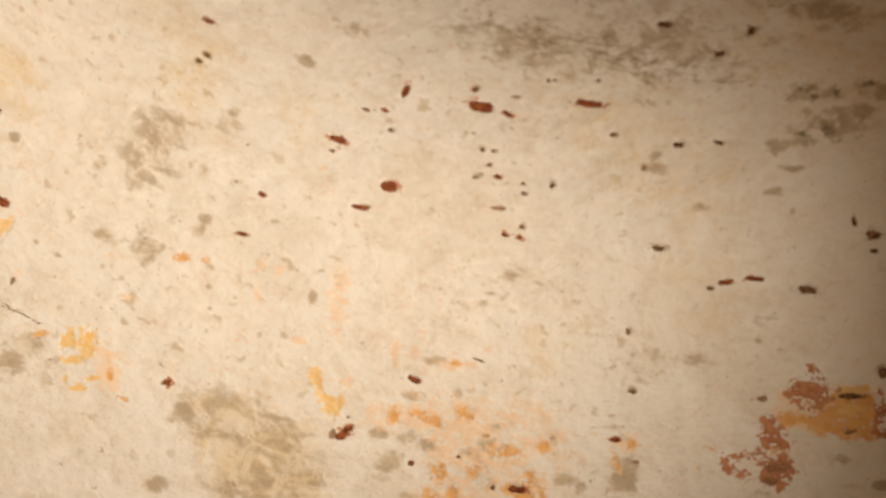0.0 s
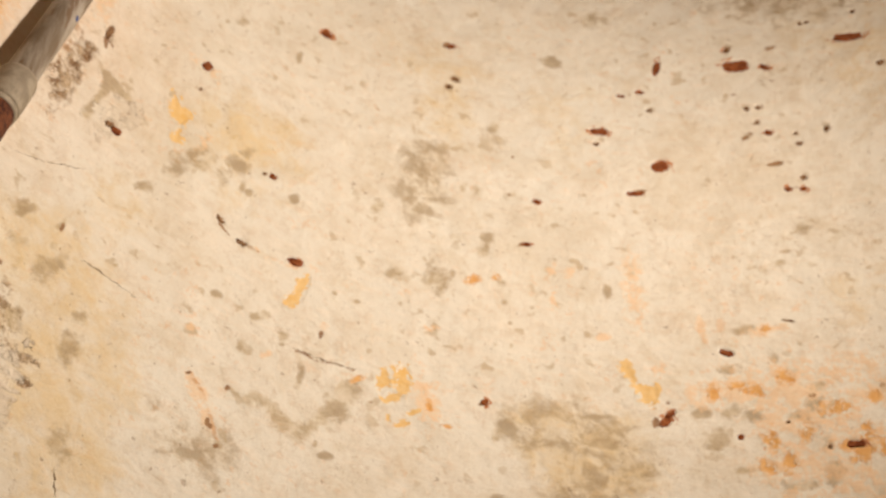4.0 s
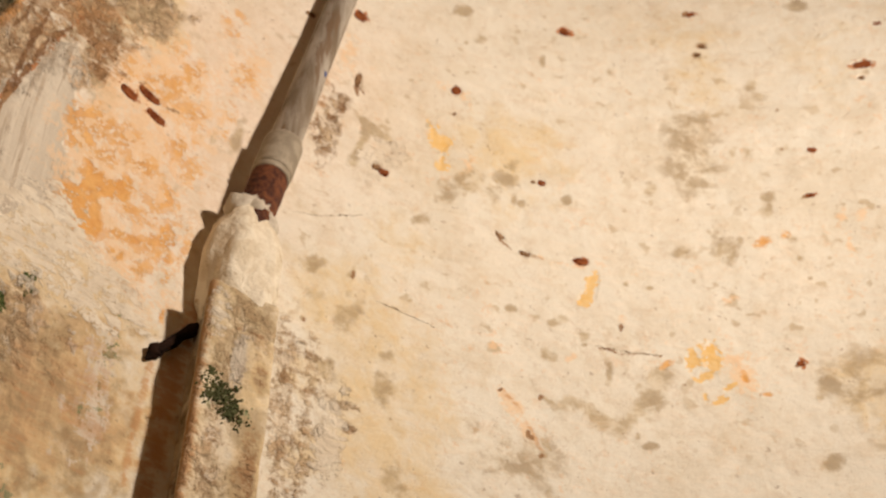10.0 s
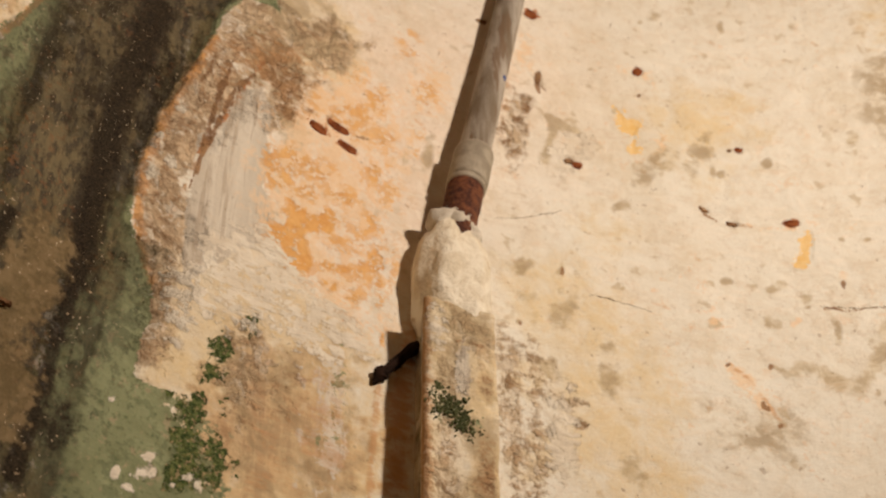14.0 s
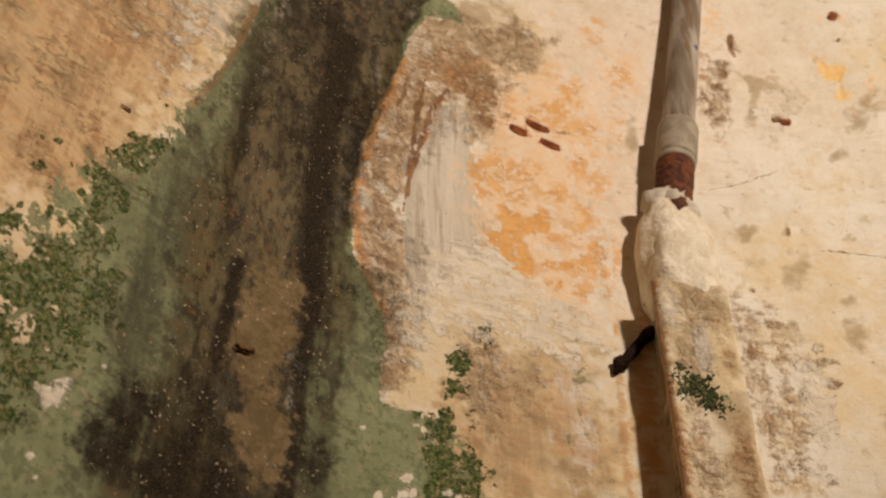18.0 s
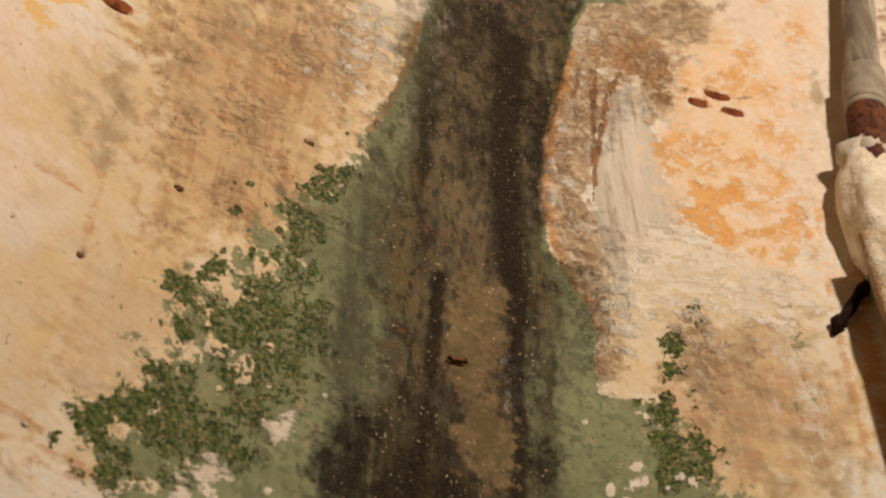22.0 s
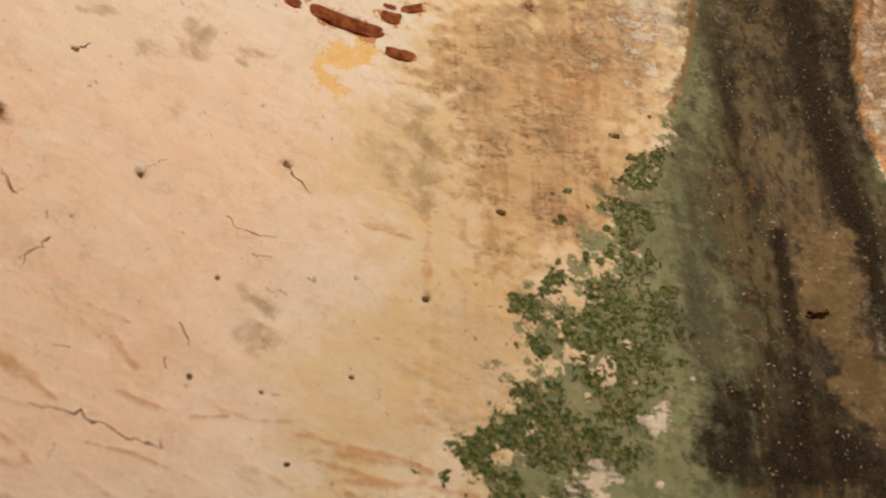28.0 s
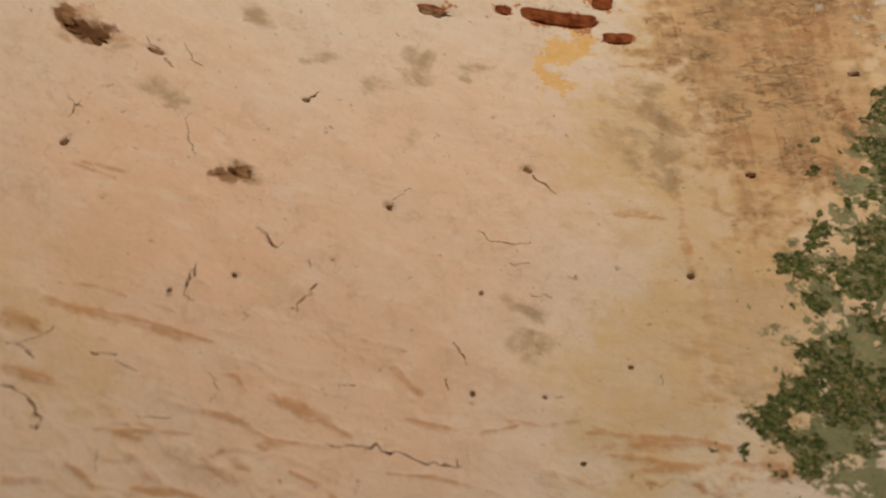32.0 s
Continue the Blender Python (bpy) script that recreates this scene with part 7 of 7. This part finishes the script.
pit(-3.640, 2.580, 0.004, 0.004, 18, 0.27)
pit(-3.946, 2.641, 0.023, 0.006, 74, 0.29)
pit(-1.519, 3.453, 0.023, 0.011, -47, -0.30)
pit(-1.471, 3.417, 0.023, 0.015, -11, 0.08)

# the finished coat: old paint lies deeper, loose plaster is rough, ridges stand proud
def edge(layer, low, high):
    k = np.clip((LAYER[layer] + 0.18 * ragged - low) / (high - low), 0, 1)
    return k * k * (3 - 2 * k)


# folds in the old plaster, sloping down along the wall, browner just below their crests
lean_s, lean_z = net_s * 0.97 - net_z * 0.22, net_z * 0.97 + net_s * 0.22
wave = grain(lean_s + 0.04 * ragged, lean_z * 3.4 + 0.05 * crumbly, 0.19, 61, 3)
fold = np.clip(1 - np.abs(wave) / 0.085, 0, 1) * np.clip(LAYER["folds"] * 1.6 + 0.6 * grain(net_s, net_z, 0.30, 63, 2) - 0.45, 0, 1)
LAYER["sienna"] = np.maximum(LAYER["sienna"], fold * 0.90)
relief += 0.003 * np.roll(fold, 2, 1)
damp = np.maximum(edge("green", 0.45, 0.60), edge("mould", 0.42, 0.62))
relief -= 0.009 * edge("mould", 0.42, 0.62) + 0.003 * edge("green", 0.45, 0.60) * (1 - edge("mould", 0.42, 0.62))
relief += 0.0055 * edge("bare", 0.45, 0.7) * (1 - damp) * grain(net_s, net_z, 0.050, 12, 4)
relief += 0.0012 * edge("white", 0.5, 0.6) + 0.0022 * edge("white", 0.35, 0.6) * (1 - damp) * grain(net_s + 0.3 * net_z, net_z * 3.0, 0.07, 71, 3)
relief += 0.0015 * edge("sienna", 0.40, 0.85) * (0.6 + 0.4 * grain(net_s, net_z, 0.06, 17, 3))
relief += 0.0018 * edge("algae", 0.55, 0.75) * (0.6 + 0.4 * grain(net_s, net_z, 0.02, 21, 2))
relief -= 0.0015 * np.maximum(edge("amber", 0.5, 0.6), edge("ochre", 0.65, 0.75))
relief += 0.0025 * edge("tan", 0.6, 0.9) * grain(net_s * 0.8 - net_z * 0.5, net_z * 2.6 + net_s, 0.07, 51, 4)
relief += 0.003 * np.clip((-2.6 - net_s) / 0.5, 0, 1) * grain(net_s + 0.8 * net_z, net_z * 2.4 + net_s, 0.26, 31, 2)
off = RHO - relief
vx, vy = AXIS[0] + off * np.sin(net_s / RHO), AXIS[1] + off * np.cos(net_s / RHO)
points = np.stack([vx, vy, net_z], -1).reshape(-1, 3)
cell = (np.arange(COLS - 1)[:, None] * ROWS + np.arange(ROWS - 1)[None, :]).reshape(-1)
quads = np.stack([cell, cell + 1, cell + ROWS + 1, cell + ROWS], -1)
channels = (("layers_a", ("ochre", "green", "algae")), ("layers_b", ("mould", "tan", "grey")), ("layers_c", ("rust", "white", "pink")), ("layers_d", ("ash", "sienna", "dark")), ("layers_e", ("bare", "amber", "grime")), ("layers_f", ("dirt", "peach", "folds")))


def plain_coat(label, s, z, lift):
    """The unseen rest of the coat, bare, brown to cut bounce, on a coarse net."""
    n, m = s.shape
    p = np.stack([AXIS[0] + (RHO - lift) * np.sin(s / RHO), AXIS[1] + (RHO - lift) * np.cos(s / RHO), z], -1).reshape(-1, 3)
    c = (np.arange(n - 1)[:, None] * m + np.arange(m - 1)[None, :]).reshape(-1)
    link_mesh("plaster", p, np.stack([c, c + 1, c + m + 1, c + m], -1).tolist(), STONE, wall, label, True)


fade = np.linspace(0, 1, 16)[None, :]
for row, goal, label in ((0, 0.0, "unseen bare brown plaster on the lower wall"), (ROWS - 1, 6.2, "unseen bare brown plaster on the upper wall")):
    pick = np.append(np.arange(0, COLS, 4), COLS - 1)
    s0, z0, r0 = net_s[pick, row][:, None], net_z[pick, row][:, None], relief[pick, row][:, None]
    plain_coat(label, s0 + 0 * fade, z0 + (goal - z0) * fade, r0 * (1 - fade))
sweep = np.linspace(0.92, 2 * math.pi * RHO - 4.20, 80)[:, None]
plain_coat("unseen bare brown plaster round the tower", sweep + 0 * fade, 0 * sweep + 6.2 * fade, 0 * sweep + 0 * fade)
me = bpy.data.meshes.new("plaster")
me.vertices.add(len(points))
me.vertices.foreach_set("co", points.astype(np.float32).ravel())
me.loops.add(quads.size)
me.loops.foreach_set("vertex_index", quads.astype(np.int32).ravel())
me.polygons.add(len(quads))
me.polygons.foreach_set("loop_start", np.arange(0, quads.size, 4, dtype=np.int32))
me.polygons.foreach_set("use_smooth", np.ones(len(quads), dtype=bool))
me.update(calc_edges=True)
for key, trio in channels:
    data = np.ones((len(points), 4), dtype=np.float32)
    for k, layer in enumerate(trio):
        data[:, k] = LAYER[layer].reshape(-1)
    me.attributes.new(key, "FLOAT_COLOR", "POINT").data.foreach_set("color", data.ravel())
me.materials.append(LIMEWASH)
coat = new("plaster", me)
coat.parent = wall
tagged(coat, "flaking cream limewash over old ochre and green paint")


# strands of root, and cracks
thread(0.005, (-1.714, 2.711), (-1.725, 2.759), name="crack", material=SEAM)
thread(0.006, (-1.765, 3.180), (-1.714, 3.174), (-1.653, 3.161), name="crack", material=SEAM)
thread(0.006, (-1.346, 3.200), (-1.291, 3.196), (-1.221, 3.199), name="crack", material=SEAM)
thread(0.004, (-1.931, 3.324), (-1.876, 3.344), (-1.798, 3.388), name="crack", material=SEAM)
thread(0.004, (-3.685, 2.853), (-3.676, 2.869))
thread(0.004, (-3.575, 2.696), (-3.562, 2.717), (-3.551, 2.731))
thread(0.005, (-3.409, 2.816), (-3.401, 2.802), (-3.389, 2.788), (-3.369, 2.768))
thread(0.004, (-3.730, 2.599), (-3.716, 2.591), (-3.705, 2.577), (-3.697, 2.587))
thread(0.004, (-3.784, 2.520), (-3.790, 2.497), (-3.792, 2.479), (-3.787, 2.465))
thread(0.006, (-3.658, 2.541), (-3.659, 2.523), (-3.672, 2.511), (-3.672, 2.490))
thread(0.003, (-3.666, 2.569), (-3.663, 2.561))
thread(0.004, (-3.470, 2.682), (-3.454, 2.667), (-3.433, 2.666), (-3.406, 2.674))
thread(0.005, (-3.870, 2.361), (-3.859, 2.363), (-3.846, 2.369))
thread(0.005, (-3.947, 2.343), (-3.936, 2.343), (-3.919, 2.336))
thread(0.004, (-3.937, 2.346), (-3.921, 2.360), (-3.909, 2.380))
thread(0.006, (-3.941, 2.296), (-3.928, 2.291), (-3.915, 2.293), (-3.898, 2.272))
thread(0.005, (-3.898, 2.272), (-3.903, 2.262), (-3.908, 2.258))
thread(0.004, (-3.845, 2.254), (-3.842, 2.232))
thread(0.003, (-3.752, 2.381), (-3.746, 2.362), (-3.751, 2.344))
thread(0.003, (-3.845, 2.362), (-3.825, 2.356))
thread(0.004, (-3.811, 2.302), (-3.785, 2.313))
thread(0.003, (-3.895, 2.866), (-3.882, 2.851), (-3.870, 2.841), (-3.856, 2.821))
thread(0.003, (-3.953, 2.678), (-3.943, 2.714))
thread(0.004, (-3.944, 2.634), (-3.943, 2.654))
thread(0.003, (-3.826, 2.751), (-3.821, 2.712), (-3.808, 2.689))
thread(0.003, (-3.623, 2.405), (-3.606, 2.410))
thread(0.003, (-3.435, 2.633), (-3.408, 2.638))
thread(0.003, (-3.362, 2.623), (-3.351, 2.626))
thread(0.004, (-3.500, 2.494), (-3.495, 2.480), (-3.488, 2.471))
thread(0.008, (-3.599, 2.331), (-3.583, 2.336), (-3.568, 2.331), (-3.548, 2.329), (-3.532, 2.325), (-3.512, 2.322), (-3.495, 2.327))
thread(0.005, (-3.495, 2.327), (-3.500, 2.338))
thread(0.004, (-3.412, 2.589), (-3.392, 2.592), (-3.385, 2.589))
thread(0.003, (-3.275, 2.465), (-3.269, 2.483))
thread(0.004, (-3.637, 2.321), (-3.599, 2.329))
thread(0.004, (-3.357, 2.622), (-3.353, 2.628))
thread(0.005, (-3.686, 2.847), (-3.678, 2.863), (-3.672, 2.874))
thread(0.004, (-3.052, 3.340), (-3.049, 3.317))
thread(0.005, (-3.890, 2.840), (-3.874, 2.840), (-3.865, 2.831), (-3.853, 2.822))
thread(0.004, (-3.960, 2.714), (-3.950, 2.701), (-3.941, 2.702))
thread(0.006, (-3.730, 2.602), (-3.716, 2.595), (-3.708, 2.580), (-3.701, 2.576))
thread(0.005, (-3.784, 2.519), (-3.789, 2.492), (-3.792, 2.474), (-3.782, 2.467))
thread(0.004, (-3.499, 2.495), (-3.495, 2.482), (-3.488, 2.471))
thread(0.004, (-3.510, 2.441), (-3.506, 2.425))
thread(0.004, (-3.844, 2.875), (-3.835, 2.852), (-3.820, 2.845))
thread(0.004, (-3.784, 2.665), (-3.769, 2.675), (-3.756, 2.678))

# ---- the pipe and its casing ----
def lump(s, z, out, w, h, d, seed, rough=0.18, nu=30, nv=18):
    """A hand-pressed lump of mortar."""
    verts, faces = [], []
    for i in range(nv + 1):
        a = math.pi * i / nv
        for k in range(nu):
            b = 2 * math.pi * k / nu
            x, y, e = math.sin(a) * math.cos(b), math.cos(a), math.sin(a) * math.sin(b)
            x, y, e = (math.copysign(abs(v) ** 0.88, v) for v in (x, y, e))
            n = 1 + rough * noise.noise(Vector((x * 1.6 + seed, y * 1.6, e * 1.6))) + rough * 0.45 * noise.noise(Vector((x * 5 + seed, y * 5, e * 5))) + rough * 0.22 * noise.noise(Vector((x * 13 + seed, y * 13, e * 13)))
            verts.append(place(s + x * w / 2 * n, z + y * h / 2 * n, out + e * d / 2 * n))
    for i in range(nv):
        faces += [(i * nu + k, i * nu + (k + 1) % nu, (i + 1) * nu + (k + 1) % nu, (i + 1) * nu + k) for k in range(nu)]
    return verts, faces


def pipe():
    thing = empty("water_pipe", place(-2.03, 3.18, 0.046), "dull galvanised steel pipe with a rusty threaded end", "pipe")

    def along(s0, z0, o0, s1, z1, o1, ks):
        return [place(s0 + (s1 - s0) * u, z0 + (z1 - z0) * u, o0 + (o1 - o0) * u) for u in ks]

    run = [(-1.992, 3.400, 0.045), (-1.973, 3.505, 0.043), (-1.940, 3.690, 0.039), (-1.911, 3.856, 0.036), (-1.885, 4.000, 0.035), (-1.850, 4.18, 0.035), (-1.82, 4.4, 0.035), (-1.80, 4.7, 0.035), (-1.79, 6.2, 0.035)]
    fine = []
    for a, b in zip(run, run[1:]):
        fine += [tuple(a[j] + (b[j] - a[j]) * k / 6 for j in range(3)) for k in range(6)]
    fine.append(run[-1])
    for _ in range(4):
        fine = [fine[0]] + [tuple((a[j] + 2 * b[j] + c[j]) / 4 for j in range(3)) for a, b, c in zip(fine, fine[1:], fine[2:])] + [fine[-1]]
    v, f = tube([place(*q) for q in fine], 0.0292, 28)
    under(link_mesh("pipe_run", v, f, ZINC, smooth=True), thing)
    v, f = tube(along(-2.004, 3.332, 0.046, -1.987, 3.428, 0.045, (0.0, 0.04, 0.10, 0.5, 0.90, 0.96, 1.0)), [0.0330, 0.0358, 0.0366, 0.0366, 0.0364, 0.0354, 0.0296], 32)
    under(link_mesh("coupling", v, f, SOCKET, smooth=True), thing)
    v, f = tube(along(-2.0075, 3.317, 0.046, -2.005, 3.331, 0.046, (0, 0.15, 0.5, 0.85, 1)), [0.0330, 0.0352, 0.0358, 0.0352, 0.0330], 32)
    tagged(under(link_mesh("lock_ring", v, f, SOCKET, smooth=True), thing), "worn steel ring")
    k = [i / 24 for i in range(25)]
    v, f = tube(along(-2.030, 3.170, 0.044, -2.006, 3.325, 0.046, k), [0.0318 + (0.0014 if i > 13 and i % 2 else 0) for i in range(25)], 28)
    tagged(under(link_mesh("threaded_end", v, f, RUST, smooth=True), thing), "rusty brown pipe thread")
    v, f = lump(-1.925, 3.665, 0.058, 0.009, 0.018, 0.012, 4, 0.3, 12, 8)
    tagged(under(link_mesh("paint_spot", v, f, BLUE, smooth=True), thing), "small spot of blue paint")


def casing():
    thing = empty("pipe_casing", place(-2.05, 0.0, 0.05), "square plastered casing with bare worn patches", "pipe casing")
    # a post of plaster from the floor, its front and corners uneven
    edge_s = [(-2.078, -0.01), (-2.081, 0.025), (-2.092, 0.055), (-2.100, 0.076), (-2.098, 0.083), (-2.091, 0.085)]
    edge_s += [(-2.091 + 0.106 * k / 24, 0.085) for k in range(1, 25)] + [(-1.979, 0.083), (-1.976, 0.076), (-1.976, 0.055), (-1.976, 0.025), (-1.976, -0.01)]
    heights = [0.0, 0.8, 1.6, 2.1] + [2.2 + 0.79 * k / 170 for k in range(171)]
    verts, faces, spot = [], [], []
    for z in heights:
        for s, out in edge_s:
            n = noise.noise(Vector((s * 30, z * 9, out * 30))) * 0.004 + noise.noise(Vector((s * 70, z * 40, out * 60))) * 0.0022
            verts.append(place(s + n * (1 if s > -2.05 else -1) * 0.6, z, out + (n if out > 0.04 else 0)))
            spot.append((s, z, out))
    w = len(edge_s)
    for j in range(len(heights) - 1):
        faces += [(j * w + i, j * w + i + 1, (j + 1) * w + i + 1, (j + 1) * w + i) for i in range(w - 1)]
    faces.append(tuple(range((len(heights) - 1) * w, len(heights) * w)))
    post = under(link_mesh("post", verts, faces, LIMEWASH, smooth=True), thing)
    at = np.array(spot)
    worn = {"dark": 0 * at[:, 0], "tan": 0.55 + 0 * at[:, 0], "green": 0 * at[:, 0], "dirt": 0 * at[:, 0], "bare": 0 * at[:, 0], "white": 0 * at[:, 0], "sienna": 0 * at[:, 0], "ash": 0 * at[:, 0], "grey": 0 * at[:, 0]}

    def wear_or_shade(layer, s, z, sw, h, gain):
        d = np.sqrt(((at[:, 0] - s) / (sw / 2)) ** 2 + ((at[:, 1] - z) / (h / 2)) ** 2)
        worn[layer] = np.maximum(worn[layer], np.clip(0.5 + 0.7 * (1 - d), 0, 1) * gain)

    wear_or_shade("tan", -2.003, 2.64, 0.060, 0.22, 1.0)
    wear_or_shade("dirt", -2.000, 2.645, 0.052, 0.22, 0.56)
    wear_or_shade("dirt", -2.000, 2.838, 0.034, 0.075, 0.54)
    wear_or_shade("dirt", -2.020, 2.915, 0.10, 0.012, 0.50)
    wear_or_shade("grey", -2.001, 2.64, 0.052, 0.21, 1.0)
    wear_or_shade("grey", -2.000, 2.838, 0.034, 0.075, 1.0)
    wear_or_shade("tan", -2.000, 2.838, 0.036, 0.080, 1.0)
    wear_or_shade("green", -2.060, 2.768, 0.055, 0.055, 0.52)
    wear_or_shade("green", -2.010, 2.765, 0.050, 0.050, 0.44)
    wear_or_shade("grey", -2.030, 2.95, 0.14, 0.16, 0.85)
    wear_or_shade("bare", -2.060, 2.66, 0.07, 0.30, 0.66)
    wear_or_shade("bare", -2.030, 2.94, 0.12, 0.13, 0.62)
    # shade painted on the left return, dark near the wall to widen the shadow
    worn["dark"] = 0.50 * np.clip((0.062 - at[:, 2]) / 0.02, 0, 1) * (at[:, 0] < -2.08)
    wear_or_shade("bare", -2.045, 2.84, 0.06, 0.10, 0.60)
    wear_or_shade("ash", -2.034, 2.855, 0.026, 0.12, 0.80)
    wear_or_shade("white", -2.080, 2.93, 0.03, 0.08, 0.75)
    # brown on the left return: bare plaster, deepened for the shade on it
    wear_or_shade("sienna", -2.103, 2.75, 0.03, 0.80, 0.95)
    wear_or_shade("bare", -2.106, 2.70, 0.024, 1.2, 1.0)
    wear_or_shade("grey", -2.040, 2.84, 0.14, 0.30, 0.62)
    wear_or_shade("grey", -2.030, 2.60, 0.10, 0.40, 0.50)
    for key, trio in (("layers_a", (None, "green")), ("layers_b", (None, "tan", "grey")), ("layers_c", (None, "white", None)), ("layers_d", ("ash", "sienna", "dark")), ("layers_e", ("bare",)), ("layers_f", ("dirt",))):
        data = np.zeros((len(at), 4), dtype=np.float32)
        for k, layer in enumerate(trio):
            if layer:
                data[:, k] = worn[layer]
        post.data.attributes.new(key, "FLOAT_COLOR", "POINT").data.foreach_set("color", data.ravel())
    v, f = lump(-2.031, 3.072, 0.036, 0.128, 0.285, 0.114, 2, 0.14, 56, 36)
    tagged(under(link_mesh("mortar_collar", v, f, LIME, smooth=True), thing), "lump of cream lime mortar round the pipe")
    for s, z, d in ((-2.052, 3.214, 0.050), (-2.010, 3.190, 0.050), (-2.030, 3.214, 0.064)):
        v, f = lump(s, z, 0.048, 0.056, 0.050, d, s * 90, 0.22)
        tagged(under(link_mesh("mortar_dab", v, f, GREYLIME, smooth=True), thing), "grey dab of mortar at the thread")
    rng = random.Random(5)
    verts, faces = [], []
    for _ in range(430):
        s, z, u = rng.choice(((-2.080, 2.812, 0.006), (-2.081, 2.790, 0.009), (-2.079, 2.770, 0.007), (-2.064, 2.779, 0.010), (-2.064, 2.790, 0.010), (-2.045, 2.783, 0.009), (-2.038, 2.762, 0.008), (-2.047, 2.750, 0.007), (-2.020, 2.747, 0.008), (-2.030, 2.768, 0.010)))
        s, z = s + rng.gauss(0, u * 0.95), z + rng.gauss(0, u * 1.1)
        b, r = len(verts), rng.uniform(0.0010, 0.0030)
        o = 0.0855 + rng.uniform(0, 0.002)
        verts += [place(s + r * math.cos(a), z + r * math.sin(a) * rng.uniform(0.6, 1.2), o) for a in (0, 1.3, 2.5, 3.8, 5.1)] + [place(s, z, o + r * 0.8), place(s, z, 0.080)]
        faces += [(b + k, b + (k + 1) % 5, b + 5) for k in range(5)] + [(b + (k + 1) % 5, b + k, b + 6) for k in range(5)]
    tagged(under(link_mesh("moss", verts, faces, MOSS), thing), "dark green moss", kind="stuff")


def spike():
    m = empty("iron_spike", place(-2.080, 2.952, 0.0), "bent black iron spike driven into the wall", "spike")
    path = [(-2.074, 2.962, 0.004), (-2.088, 2.944, 0.012), (-2.104, 2.922, 0.014), (-2.116, 2.902, 0.016), (-2.130, 2.884, 0.014), (-2.143, 2.868, 0.012), (-2.151, 2.853, 0.008)]
    v, f = tube([place(*q) for q in path], [0.009, 0.011, 0.008, 0.010, 0.008, 0.010, 0.003], 9)
    under(link_mesh("shank", v, f, IRON), m)
    v, f = lump(-2.140, 2.873, 0.013, 0.020, 0.022, 0.018, 7, 0.5, 14, 9)
    under(link_mesh("spike_head", v, f, IRON), m)


pipe()
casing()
spike()

# ---- moss in tufts on the damp plaster ----
def tufts(name, label, many, reach, seed):
    rng = np.random.default_rng(seed)
    i, j = rng.integers(0, COLS, many), rng.integers(0, ROWS, many)
    s, z = net_s[i, j] + rng.normal(0, 0.003, many), net_z[i, j] + rng.normal(0, 0.003, many)
    keep = (LAYER["algae"][i, j] + 0.30 * grain(s, z, 0.03, 41, 3) > reach) & (LAYER["mould"][i, j] < 0.5)
    s, z, lvl = s[keep], z[keep], relief[i, j][keep]
    k, ring = len(s), 5
    r = rng.uniform(0.0012, 0.0034, k)
    turn = rng.uniform(0, 6.28, (k, 1)) + np.arange(ring)[None, :] * 2 * np.pi / ring
    wide = r[:, None] * rng.uniform(0.6, 1.3, (k, ring))
    ss = np.concatenate([s[:, None] + wide * np.cos(turn), (s + rng.normal(0, 0.0006, k))[:, None]], 1)
    zz = np.concatenate([z[:, None] + wide * np.sin(turn), (z + rng.normal(0, 0.0006, k))[:, None]], 1)
    oo = np.concatenate([np.repeat(lvl[:, None] - 0.0015, ring, 1), (lvl + r * rng.uniform(0.3, 0.9, k))[:, None]], 1)
    p = np.stack([AXIS[0] + (RHO - oo) * np.sin(ss / RHO), AXIS[1] + (RHO - oo) * np.cos(ss / RHO), zz], -1).reshape(-1, 3)
    base = np.arange(k)[:, None] * (ring + 1)
    tri = np.stack([np.stack([base[:, 0] + a, base[:, 0] + (a + 1) % ring, base[:, 0] + ring], -1) for a in range(ring)], 1).reshape(-1, 3)
    ob = link_mesh(name, p, [tuple(t) for t in tri.tolist()], ALGAE)
    return tagged(ob, label, "moss", kind="stuff")


tufts("moss", "dark green moss tufts on damp green plaster", 60000, 0.96, 77)
